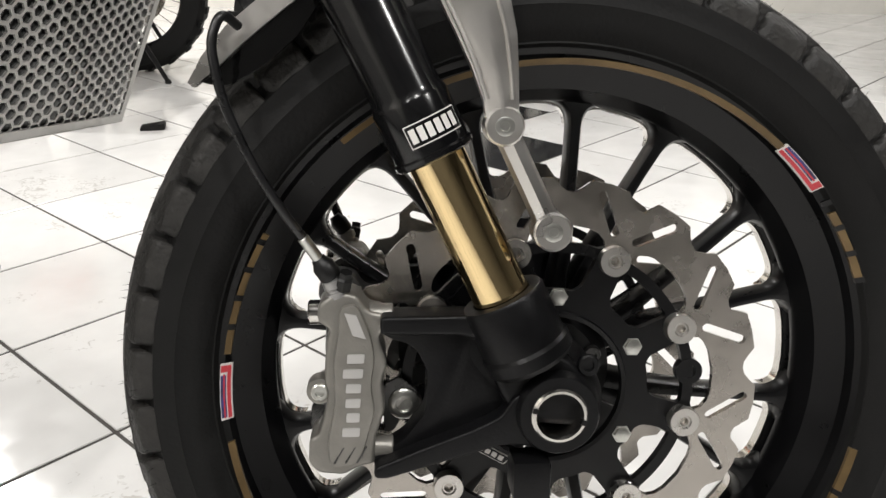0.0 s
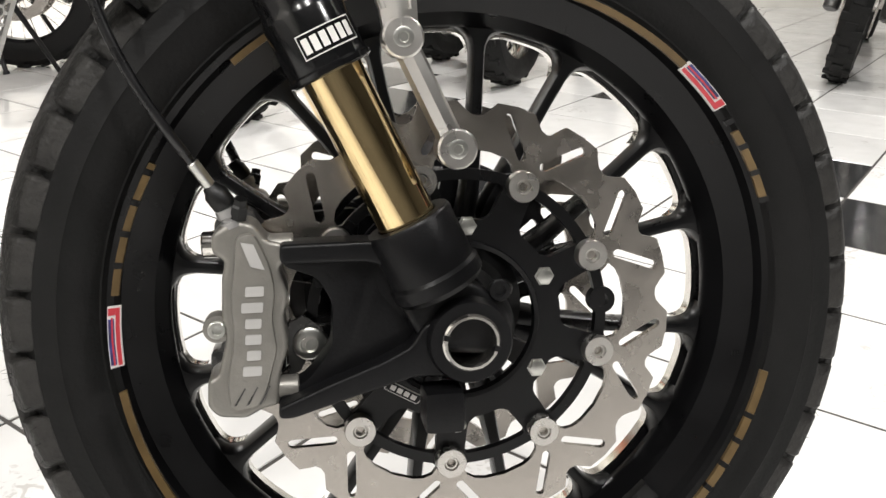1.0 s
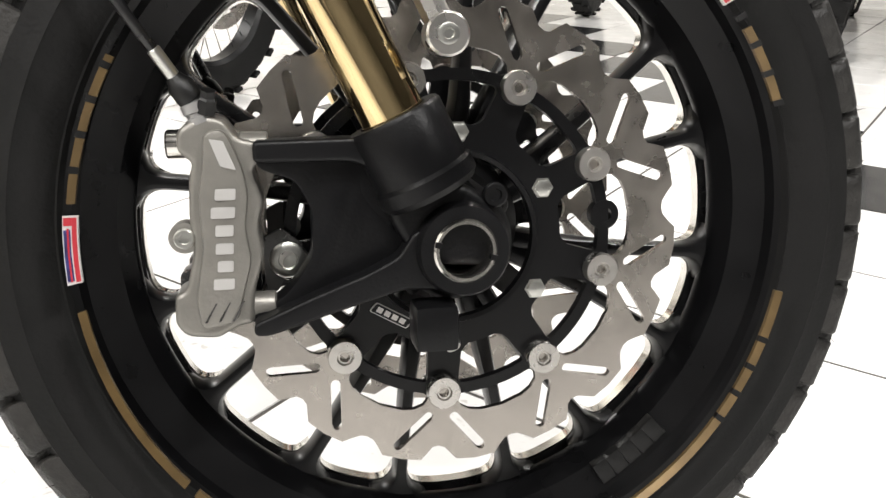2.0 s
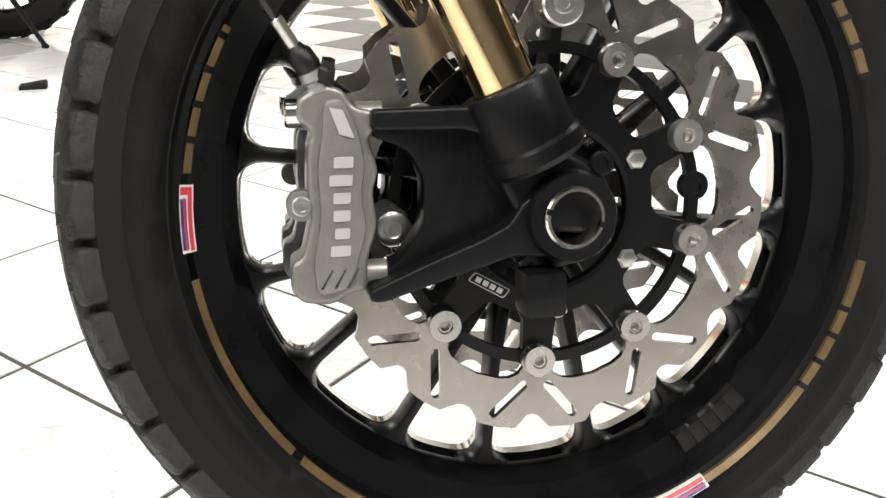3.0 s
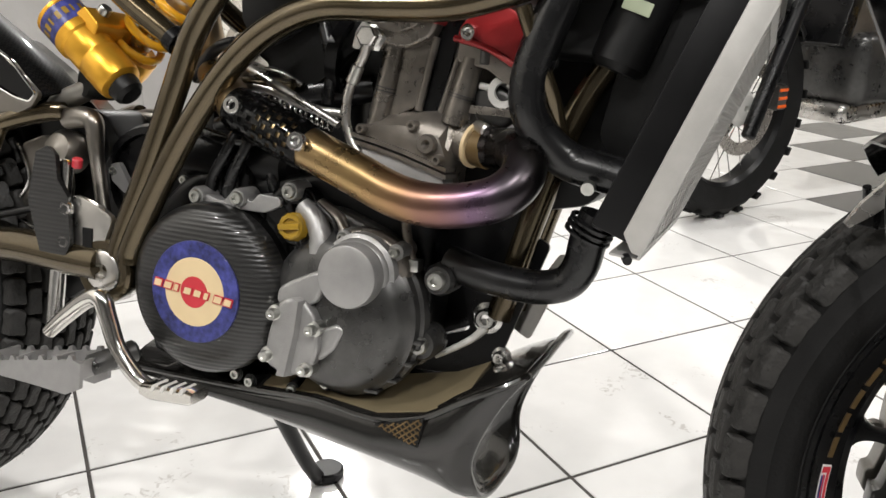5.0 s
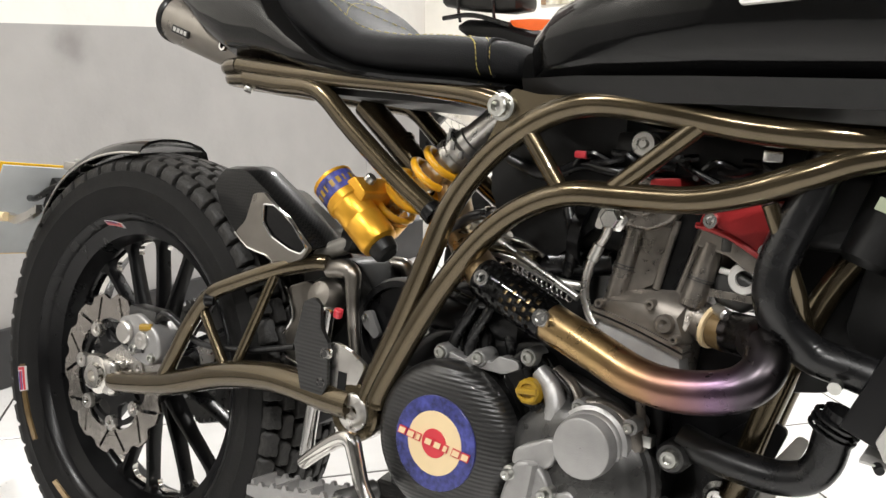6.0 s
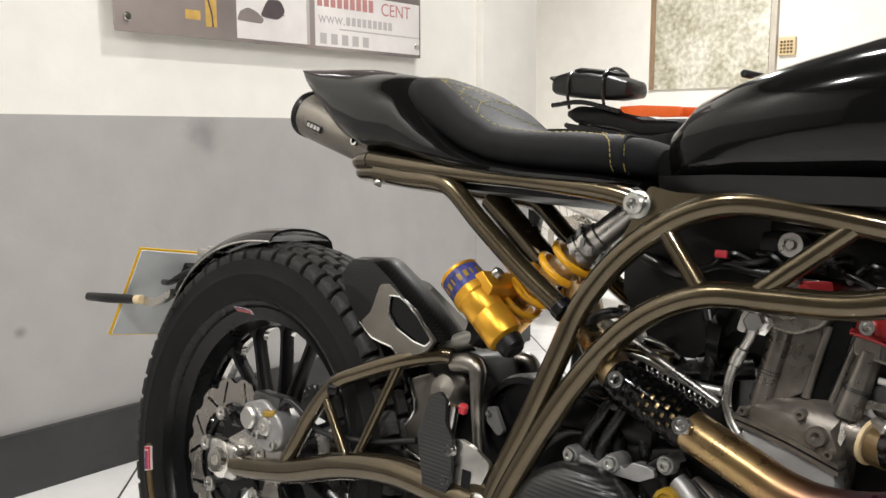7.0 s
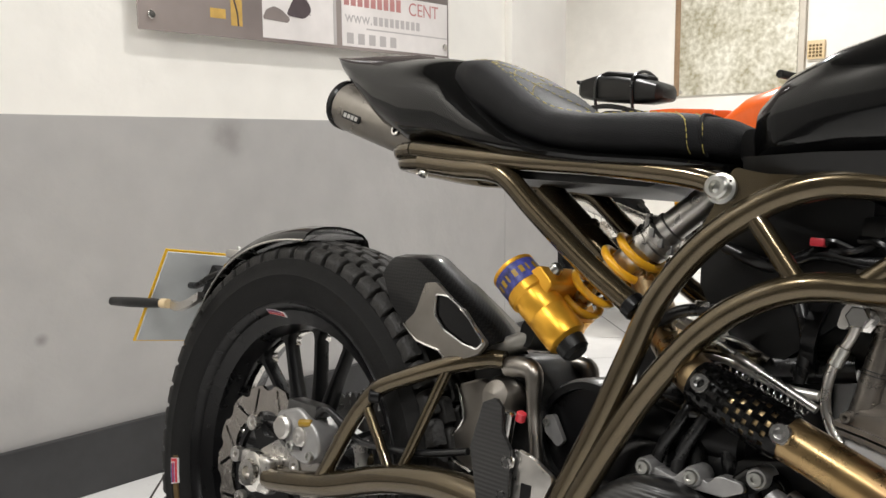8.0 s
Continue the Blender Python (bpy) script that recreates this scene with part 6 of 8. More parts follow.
part("port_body", plate(rounded([(-0.586, 0.664), (-0.567, 0.673), (-0.541, 0.662), (-0.536, 0.644), (-0.552, 0.628), (-0.583, 0.636)], 0.008), -0.044, 0.03, bev=0.007, seg=3), CASTDARK, head)
part("port_shelf", plate(rounded([(-0.590, 0.650), (-0.540, 0.648), (-0.538, 0.641), (-0.590, 0.642)], 0.002), -0.049, -0.02, bev=0.002), CAST, head)
part("sensor_body", rod((-0.578, -0.046, 0.630), (-0.562, -0.060, 0.626), 0.0070, n=14, bev=0.002), ALU, head)
rock = part("rocker_cover", plate(rounded([(-0.602, 0.712), (-0.598, 0.724), (-0.578, 0.742), (-0.548, 0.740), (-0.531, 0.712), (-0.526, 0.682), (-0.538, 0.688), (-0.570, 0.705)], 0.005), -0.058, 0.06, bev=0.005, seg=3), RED, head, "red anodised rocker cover")
part("rocker_lip", tube([(-0.604, -0.058, 0.711), (-0.57, -0.059, 0.703), (-0.537, -0.059, 0.686), (-0.526, -0.057, 0.681)], 0.0032, 8, 3), RED, rock)
part("rocker_far", plate(rounded([(-0.650, 0.728), (-0.654, 0.752), (-0.622, 0.755), (-0.618, 0.722)], 0.005), -0.066, 0.06, bev=0.004), RED, rock)
bolt(rock, (-0.589, -0.058, 0.7165), 0.0080, 0.008, material=CHROME)
bolt(rock, (-0.534, -0.058, 0.694), 0.0080, 0.008, material=CHROME)
fit_ = part("banjo_fitting", turned((-0.688, -0.050, 0.707), (-0.688, -0.078, 0.707), [(0.0001, 0), (0.0145, 0), (0.0145, 0.4), (0.0105, 0.45), (0.0105, 0.95), (0.009, 1), (0.0001, 1)], 6), CHROME, engine)
part("banjo_lug", plate(rounded([(-0.705, 0.712), (-0.698, 0.722), (-0.688, 0.716), (-0.700, 0.694), (-0.708, 0.696)], 0.003), -0.066, -0.058, bev=0.001), ALU, fit_)
oilp = part("oil_feed_pipe", tube([(-0.690, -0.068, 0.700), (-0.694, -0.067, 0.688), (-0.702, -0.066, 0.672), (-0.709, -0.066, 0.650), (-0.710, -0.066, 0.626), (-0.703, -0.066, 0.606), (-0.694, -0.066, 0.594)], 0.0048, 12), ALU, engine, "braided steel oil line")
part("pipe_sleeve", rod((-0.699, -0.0665, 0.679), (-0.706, -0.066, 0.661), 0.0066, n=14, bev=0.001), ZINC, oilp)
nut = part("exhaust_nut", turned((-0.554, -0.030, 0.664), (-0.554, -0.050, 0.664), [(0.0080, 0), (0.0165, 0), (0.0165, 0.8), (0.0150, 1), (0.0085, 1), (0.0080, 0.8)], 28), WHITEPLASTIC, engine)
part("nut_tail", rod((-0.566, -0.044, 0.667), (-0.579, -0.044, 0.669), 0.0035, n=12), WHITEPLASTIC, nut)
part("exhaust_port", rod((-0.606, -0.034, 0.617), (-0.580, -0.042, 0.612), 0.020, n=28, bev=0.003), CAST, engine)
part("port_collar", turned((-0.581, -0.042, 0.612), (-0.575, -0.044, 0.611), [(0.016, 0), (0.0225, 0), (0.0225, 0.6), (0.016, 0.7)], 28), CREAM, engine)
part("port_spigot", rod((-0.576, -0.044, 0.611), (-0.560, -0.050, 0.609), 0.0195, n=26, bev=0.001), GOLDDECAL, engine)
part("drain_hose", tube([(-0.640, -0.066, 0.560), (-0.634, -0.072, 0.532), (-0.628, -0.074, 0.508), (-0.622, -0.076, 0.496)], 0.0048, 10, 4), CAST, engine)
part("drain_stub", tube([(-0.622, -0.078, 0.490), (-0.626, -0.080, 0.474), (-0.630, -0.080, 0.458)], 0.006, 10, 4), CAST, engine)
part("hose_clip", box(-0.630, -0.612, -0.086, -0.070, 0.486, 0.498, 0.002), ZINC, engine)

# header pipe, sweeping forward out of the port and back along the flank
header = part("exhaust_header", tube([(-0.560, -0.049, 0.6105), (-0.547, -0.056, 0.611), (-0.529, -0.073, 0.611), (-0.515, -0.090, 0.602), (-0.515, -0.106, 0.586), (-0.530, -0.117, 0.571), (-0.559, -0.121, 0.5615), (-0.592, -0.122, 0.558), (-0.626, -0.122, 0.563), (-0.662, -0.121, 0.576), (-0.711, -0.119, 0.594), (-0.770, -0.112, 0.614), (-0.830, -0.088, 0.636), (-0.90, -0.03, 0.680), (-0.96, 0.02, 0.76)], 0.0205, 28, 7), TITAN, bike, "heat-coloured titanium exhaust header")
# perforated heat guard
def heat_guard():
    p0, p1 = Vector((-0.719, -0.118, 0.5965)), Vector((-0.812, -0.105, 0.6285))
    fr, length = axis_frame(p0, p1)
    b = bmesh.new()
    n, rows = 112, 62
    grid = []
    for i in range(rows + 1):
        f = i / rows
        rr = 0.0240 * (1 - 0.10 * abs(2 * f - 1) ** 6)
        grid.append([b.verts.new((rr * math.cos(radians(-175 + 350 * j / n)), rr * math.sin(radians(-175 + 350 * j / n)), f * length)) for j in range(n + 1)])
    for i in range(rows):
        for j in range(n):
            u, v = (i % 6), (j + (4 if (i // 6) % 2 else 0)) % 8
            if u in (1, 2, 3) and v in (1, 2, 3, 4) and 3 < i < rows - 4:
                continue
            b.faces.new((grid[i][j], grid[i + 1][j], grid[i + 1][j + 1], grid[i][j + 1]))
    bmesh.ops.solidify(b, geom=b.faces[:], thickness=0.002)
    return moved(b, fr)


# Black sleeve added so the guard's holes look dark inside.
part("hole_dark_sleeve", tube([(-0.721, -0.1178, 0.597), (-0.766, -0.1115, 0.6127), (-0.810, -0.1053, 0.6279)], 0.0212, 24, 3), PLASTIC, header)
hg = part("heat_guard", heat_guard(), GLOSSBLACK, header, "perforated gloss black heat guard")
for x, y, z in ((-0.719, -0.146, 0.603), (-0.800, -0.1315, 0.630)):
    bolt(hg, (x, y + 0.006, z), 0.0095, 0.008, (0.1, -0.95, 0.2), material=CHROME)
springs = []
for k in range(12 * 9 + 1):
    a = 2 * math.pi * k / 9
    f = k / (12 * 9)
    springs.append(Vector((-0.802 + 0.076 * f, -0.064 + 0.004 * math.cos(a), 0.642 - 0.026 * f + 0.004 * math.sin(a))))
part("retaining_spring", tube(springs, 0.0011, 6, 1), CHROME, header)
part("silver_link", tube([(-0.872, -0.056, 0.656), (-0.808, -0.060, 0.650), (-0.751, -0.060, 0.633), (-0.719, -0.058, 0.631)], 0.0050, 10, 5), STAY, bike, "bright link rod")
part("silver_link", tube([(-0.842, -0.045, 0.672), (-0.800, -0.050, 0.668), (-0.770, -0.050, 0.655)], 0.004, 10, 5), CHROME, bike)
lev2 = part("clutch_lever", plate(rounded([(-0.858, 0.660), (-0.854, 0.679), (-0.838, 0.692), (-0.810, 0.675), (-0.819, 0.656), (-0.849, 0.654)], 0.004), -0.052, -0.046, [circle(-0.827, 0.668, 0.006, 16)], 0), ALU, bike, "small alloy lever")
part("link_rod", rod((-0.86, -0.062, 0.684), (-0.715, -0.070, 0.620), 0.0045, n=12), ALU, bike)
part("link_rod", rod((-0.90, -0.055, 0.655), (-0.775, -0.060, 0.655), 0.0065, n=12), BRONZE, bike)
sil = part("silencer", turned((-1.22, -0.040, 0.862), (-1.446, -0.040, 0.930), [(0.0001, 0), (0.030, 0.02), (0.0345, 0.25), (0.0365, 0.90), (0.0362, 1.0), (0.022, 1.0), (0.020, 0.8), (0.0001, 0.8)], 40), SILENCER, bike, "titanium silencer under the tail")
part("silencer_tip", turned((-1.437, -0.040, 0.9273), (-1.452, -0.040, 0.9318), [(0.0365, 0), (0.0375, 0.1), (0.0375, 0.8), (0.034, 1), (0.022, 1)], 40), BLACKPAINT, sil)
part("silencer_badge", moved(box(-0.020, 0.020, -0.0345, -0.0315, -0.0055, 0.0055, 0.001), pose(-1.392, -0.0425, 0.9035, 0, 16.5, 0)), PLASTIC, sil)
for k in range(4):
    part("badge_bar", moved(box(-0.016 + k * 0.0085, -0.010 + k * 0.0085, -0.0350, -0.0343, -0.003, 0.003), pose(-1.392, -0.0425, 0.9035, 0, 16.5, 0)), GUARD, sil)
bolt(sil, (-1.292, -0.074, 0.882), 0.008, 0.008, material=CHROME)

# ---------- intake side clutter behind the frame ----------
for i, (x0, y0, z0, x1, y1, z1, r) in enumerate(((-0.88, -0.03, 0.60, -0.70, -0.02, 0.66, 0.016), (-0.86, -0.05, 0.57, -0.86, -0.05, 0.49, 0.010), (-0.83, -0.05, 0.575, -0.82, -0.05, 0.50, 0.010), (-0.80, -0.045, 0.57, -0.79, -0.045, 0.52, 0.010), (-0.90, -0.01, 0.55, -0.74, 0.0, 0.56, 0.02))):
    part("cable", tube([(x0, y0, z0), ((x0 + x1) / 2, (y0 + y1) / 2 - 0.01, (z0 + z1) / 2 + 0.012), (x1, y1, z1)], r, 12, 5), HOSE, bike)
part("throttle_body", rod((-0.83, 0.0, 0.700), (-0.68, 0.0, 0.690), 0.036, n=28, bev=0.006), PLASTIC, bike, "black throttle body and intake boot")
part("air_box", skin([[Vector((x, y, z)) for y, z in ((-0.045, z0), (0.09, z0), (0.09, z1), (-0.055, z1))] for x, z0, z1 in ((-0.850, 0.72, 0.785), (-0.815, 0.66, 0.81), (-0.76, 0.655, 0.815), (-0.71, 0.70, 0.815), (-0.69, 0.74, 0.81))]), PLASTIC, bike, "black air box under the tank")
inner_box = part("ignition_box", box(-0.93, -0.72, -0.02, 0.09, 0.545, 0.655, 0.018, 3), PLASTIC, bike, "black ignition box behind the frame")
for k in range(5):
    part("cooling_rib", box(-0.905 + k * 0.028, -0.893 + k * 0.028, -0.030, -0.018, 0.555, 0.645, 0.003), PLASTIC, inner_box)
part("starter_motor", rod((-0.92, -0.035, 0.575), (-0.78, -0.035, 0.570), 0.030, n=24, bev=0.006), BLACKPAINT, bike, "black starter motor")
for pts in (((-0.90, -0.06, 0.655), (-0.86, -0.066, 0.69), (-0.80, -0.062, 0.70), (-0.75, -0.06, 0.73)), ((-0.89, -0.06, 0.60), (-0.84, -0.07, 0.592), (-0.79, -0.066, 0.60), (-0.75, -0.05, 0.62)), ((-0.82, -0.062, 0.76), (-0.77, -0.068, 0.745), (-0.73, -0.064, 0.76), (-0.68, -0.066, 0.755), (-0.63, -0.062, 0.77)), ((-0.87, -0.058, 0.50), (-0.86, -0.075, 0.545), (-0.84, -0.075, 0.585), (-0.83, -0.06, 0.62)), ((-0.845, -0.058, 0.50), (-0.838, -0.075, 0.545), (-0.82, -0.075, 0.585), (-0.81, -0.06, 0.62)), ((-0.74, -0.05, 0.64), (-0.735, -0.056, 0.68), (-0.75, -0.05, 0.72))):
    part("black_cable", tube(pts, 0.0065, 10, 6), HOSE, bike)
part("intake_clamp", turned((-0.735, -0.030, 0.690), (-0.722, -0.030, 0.688), [(0.034, 0), (0.040, 0), (0.040, 1), (0.034, 1)], 28), BLACKPAINT, bike)
part("cable_clip", box(-0.842, -0.826, -0.070, -0.058, 0.694, 0.704, 0.002), ALU, bike)
part("cable_clip", box(-0.775, -0.757, -0.070, -0.060, 0.596, 0.604, 0.002), ZINC, bike)
part("electrics_tray", box(-0.70, -0.50, -0.06, 0.06, 0.755, 0.80, 0.012), PLASTIC, bike)
for k in range(9):
    x = -0.74 + k * 0.022
    part("loom_cable", tube([(x, -0.066, 0.755 + 0.01 * (k % 3)), (x + 0.02, -0.072, 0.772 - 0.008 * (k % 2)), (x + 0.045, -0.066, 0.752 + 0.012 * ((k + 1) % 3))], 0.004, 8, 4), HOSE, bike)
part("connector", box(-0.545, -0.527, -0.078, -0.066, 0.776, 0.788, 0.002), CHROME, bike)
part("connector", box(-0.735, -0.722, -0.078, -0.066, 0.766, 0.774, 0.002), REDPAINT, bike)
part("reservoir_cap", rod((-0.85, -0.05, 0.668), (-0.85, -0.065, 0.668), 0.016, n=20, bev=0.002), ALU, bike)
sk = part("sprocket_cover", turned((-0.968, 0.02, 0.532), (-0.968, -0.045, 0.532), [(0.0001, 0), (0.066, 0), (0.068, 0.2), (0.068, 0.85), (0.064, 1), (0.056, 1), (0.055, 0.88), (0.020, 0.84), (0.0001, 0.84)], 48), BLACKPAINT, bike, "round black sprocket cover")
part("cover_strip", plate(rounded([(-1.022, 0.548), (-1.010, 0.552), (-0.992, 0.524), (-1.000, 0.516), (-1.020, 0.530)], 0.004), -0.047, -0.040), CASTLIGHT, sk)
for x, z in ((-1.018, 0.541), (-0.919, 0.541), (-0.946, 0.486)):
    bolt(sk, (x, -0.044, z), 0.005, 0.005, material=ZINC)
inner_guard = part("rear_shield", plate(rounded([(-1.156, 0.560), (-1.138, 0.520), (-1.160, 0.486), (-1.152, 0.468), (-1.120, 0.458), (-1.085, 0.462), (-1.078, 0.52), (-1.088, 0.566), (-1.12, 0.574)], 0.008), -0.052, -0.040, bev=0.004, seg=3), SILENCER, bike, "polished metal inner guard")
part("shield_bead", tube([(-1.156, -0.054, 0.560), (-1.138, -0.054, 0.520), (-1.160, -0.054, 0.486), (-1.150, -0.054, 0.466), (-1.118, -0.054, 0.457)], 0.002, 8, 3), CHROME, inner_guard)
part("linkage_cap", turned((-1.082, -0.040, 0.555), (-1.082, -0.072, 0.562), [(0.0001, 0), (0.026, 0), (0.025, 0.6), (0.018, 0.9), (0.0001, 1)], 26), SILENCER, inner_guard)
part("inner_mudflap", plate(rounded([(-1.16, 0.60), (-1.06, 0.61), (-1.02, 0.56), (-1.03, 0.42), (-1.12, 0.36), (-1.15, 0.46)], 0.02), -0.02, 0.07, bev=0.008), PLASTIC, bike, "black inner mudflap")

# ---------- footrest hanger, heel plate, pedal ----------
heel = part("heel_plate", skin([[Vector((x, -0.122 + dy, z)) for x, z in ring] for ring, dy in (([(-1.052, 0.562), (-1.036, 0.570), (-1.025, 0.562), (-1.022, 0.535), (-1.008, 0.518), (-1.004, 0.465), (-1.014, 0.446), (-1.046, 0.450), (-1.064, 0.509)], -0.004), ([(-1.050, 0.560), (-1.036, 0.568), (-1.027, 0.560), (-1.024, 0.535), (-1.010, 0.518), (-1.006, 0.467), (-1.016, 0.448), (-1.044, 0.452), (-1.062, 0.509)], 0.004))]), RIBBED, bike, "carbon heel plate")
hang = part("footrest_hanger", plate(rounded([(-1.012, 0.520), (-0.985, 0.514), (-0.955, 0.500), (-0.975, 0.450), (-1.000, 0.440), (-1.022, 0.462)], 0.008), -0.116, -0.108, bev=0.0015), ALU, bike, "milled alloy footrest hanger")
for x, z in ((-1.012, 0.504), (-1.014, 0.467)):
    bolt(hang, (x, -0.120, z), 0.0078, 0.006, material=CHROME)
part("hanger_mark", box(-0.995, -0.982, -0.1172, -0.116, 0.462, 0.485), BLACKPAINT, hang)
part("master_cylinder", rod((-1.030, -0.105, 0.555), (-1.040, -0.112, 0.365), 0.009, n=16, bev=0.002), CHROME, bike, "chromed rear master cylinder rod")
part("master_cap", rod((-1.012, -0.108, 0.548), (-1.009, -0.110, 0.558), 0.0058, n=14, bev=0.001), REDPAINT, bike)
lev = part("brake_pedal", tube([(-1.018, -0.140, 0.369), (-0.990, -0.143, 0.393), (-0.960, -0.146, 0.415), (-0.940, -0.148, 0.420), (-0.929, -0.149, 0.400), (-0.914, -0.150, 0.369), (-0.886, -0.152, 0.344), (-0.862, -0.154, 0.337)], [0.008, 0.009, 0.0095, 0.0105, 0.0095, 0.009, 0.0085, 0.0075], 16), POLISHED, bike, "bent alloy rear brake pedal")
toe = part("toe_pad", skin([[Vector((x, y, z + h * k)) for y, k in ((-0.168, -0.6), (-0.168, 0.6), (-0.163, 1), (-0.145, 1), (-0.140, 0.6), (-0.140, -0.6), (-0.145, -1), (-0.163, -1))] for x, z, h in ((-0.872, 0.3395, 0.006), (-0.862, 0.338, 0.0085), (-0.815, 0.3415, 0.0085), (-0.809, 0.342, 0.006))]), POLISHED, lev)
for k in range(4):
    part("pedal_rib", moved(box(-0.0022, 0.0022, -0.169, -0.146, 0.004, 0.0105, 0.001), pose(-0.858 + k * 0.0115, 0, 0.3385 + k * 0.0008, 0, 28, 0)), WHITEPLASTIC, toe)
def peg_rail(y0, y1):
    """A thin upright rail with a saw-toothed upper edge."""
    low = [(-1.063, 0.328), (-0.985, 0.326), (-0.950, 0.324), (-0.932, 0.333)]
    top = [(-0.930, 0.360)]
    for k in range(6):
        x = -0.940 - 0.0195 * k
        z = 0.3625 - 0.0036 * k
        top += [(x, z), (x - 0.002, z + 0.004), (x - 0.006, z + 0.004), (x - 0.008, z - 0.0012)]
    return plate(low + top + [(-1.063, 0.340)], y0, y1)


fp = part("footpeg", peg_rail(-0.186, -0.181), CASTLIGHT, bike, "toothed alloy footpeg")
part("peg_rail", peg_rail(-0.146, -0.141), CASTLIGHT, fp)
for k in range(4):
    x = -1.060 + 0.040 * k
    part("peg_bridge", box(x, x + 0.004, -0.183, -0.143, 0.331 + 0.003 * k, 0.347 + 0.004 * k, 0.001), CASTLIGHT, fp)
part("peg_pivot", rod((-0.945, -0.160, 0.348), (-0.920, -0.115, 0.360), 0.012, n=18, bev=0.003), CASTDARK, fp)

# ---------- cooling: radiator, hoses, perforated guard ----------
RQ = Vector((-0.410, 0, 0.545)), Vector((-0.333, 0, 0.745))
rd = (RQ[1] - RQ[0]).normalized()
rn = Vector((rd.z, 0, -rd.x))          # forward normal of the core
core = []
for s, t in ((0, 0), (1, 0), (1, 1), (0, 1)):
    p = RQ[0] + rd * (0.245 * s) - rn * (-0.0085 + 0.0465 * t)
    core.append((p.x, p.z))
rad = part("radiator", plate(core, -0.118, 0.178, bev=0.004), BLACKPAINT, bike, "black radiator core behind a perforated guard")
part("radiator_rim", plate([((RQ[0] + rd * s - rn * t).x, (RQ[0] + rd * s - rn * t).z) for s, t in ((0.008, 0.009), (0.228, 0.009), (0.236, -0.002), (0.230, -0.012), (-0.002, -0.012), (-0.003, -0.004))], -0.130, -0.118, bev=0.002), GUARD, rad, "grey guard side rail")


def hex_guard():
    """Perforated sheet over the radiator: wide hexagon cells, each a ring of six quads."""
    b = bmesh.new()
    du, dv = 0.0147, 0.0112
    cols, rows = 20, 18
    A, B = du * 2 / 3, dv / 2
    def place(u, v, d):
        p = RQ[0] + rd * v + rn * (0.012 + d)
        return Vector((p.x, u, p.z))
    corner = ((1, 0), (0.5, 1), (-0.5, 1), (-1, 0), (-0.5, -1), (0.5, -1))
    for c in range(cols):
        for r in range(rows):
            u, v = -0.108 + c * du, 0.006 + r * dv + (dv / 2 if c % 2 else 0)
            loops_ = []
            for g, d in ((1.0, 0.0), (0.80, 0.0), (0.80, -0.0016)):
                loops_.append([b.verts.new(place(u + x * A * g, v + y * B * (g if g == 1.0 else 0.74), d)) for x, y in corner])
            for lo, hi in zip(loops_, loops_[1:]):
                for k in range(6):
                    b.faces.new((lo[k], lo[(k + 1) % 6], hi[(k + 1) % 6], hi[k]))
    height = rows * dv
    def sheet(u0, u1, v0, v1):
        vs = [b.verts.new(place(u, v, dd)) for dd in (0.0004, -0.0017) for u, v in ((u0, v0), (u1, v0), (u1, v1), (u0, v1))]
        for f in ((0, 1, 2, 3), (7, 6, 5, 4), (0, 4, 5, 1), (1, 5, 6, 2), (2, 6, 7, 3), (3, 7, 4, 0)):
            b.faces.new([vs[q] for q in f])
    sheet(-0.130, -0.114, -0.005, height + 0.016)
    sheet(0.1745, 0.186, -0.005, height + 0.016)
    sheet(-0.114, 0.1745, -0.005, 0.003)
    sheet(-0.114, 0.1745, height + 0.003, height + 0.016)
    return b


part("radiator_guard", hex_guard(), GUARD, rad, "pale perforated sheet guard with hexagon holes", smooth=False)
part("guard_lip", plate([((RQ[0] + rd * s + rn * t).x, (RQ[0] + rd * s + rn * t).z) for s, t in ((-0.005, 0.013), (-0.005, 0.011), (-0.011, -0.012), (-0.013, -0.011))], -0.130, 0.186), GUARD, rad)
part("guard_bolt", rod((-0.412, -0.124, 0.536), (-0.409, -0.131, 0.534), 0.004, n=12), BLACKPAINT, rad)
low = part("lower_hose", tube([(-0.592, -0.055, 0.496), (-0.556, -0.060, 0.489), (-0.527, -0.062, 0.486), (-0.497, -0.063, 0.486), (-0.472, -0.064, 0.494), (-0.459, -0.066, 0.513), (-0.454, -0.068, 0.540), (-0.447, -0.070, 0.562)], [0.0165, 0.0165, 0.0165, 0.0165, 0.0165, 0.0170, 0.0175, 0.0175], 20, 7), HOSE, bike, "ribbed black coolant hose")
for k in range(3):
    p, q = Vector((-0.4565, -0.068, 0.541)), Vector((-0.450, -0.070, 0.557))
    c0 = p.lerp(q, k / 3)
    part("hose_rib", turned(c0, p.lerp(q, k / 3 + 0.2), [(0.019, 0), (0.0225, 0.2), (0.0225, 0.8), (0.019, 1)], 20), HOSE, low)
uph = part("upper_hose", tube([(-0.488, -0.080, 0.785), (-0.498, -0.084, 0.748), (-0.508, -0.086, 0.719), (-0.518, -0.086, 0.683), (-0.518, -0.084, 0.653), (-0.506, -0.076, 0.627), (-0.483, -0.066, 0.608), (-0.455, -0.066, 0.601), (-0.43, -0.066, 0.596)], 0.0180, 20, 7), HOSE, bike, "black coolant hose")
# Black block added to darken the gap behind the radiator.
fill_outline = [(RQ[0] + rd * s_ - rn * t_) for s_, t_ in ((0.03, 0.036), (0.225, 0.036), (0.205, 0.085), (0.15, 0.098), (0.06, 0.080))]
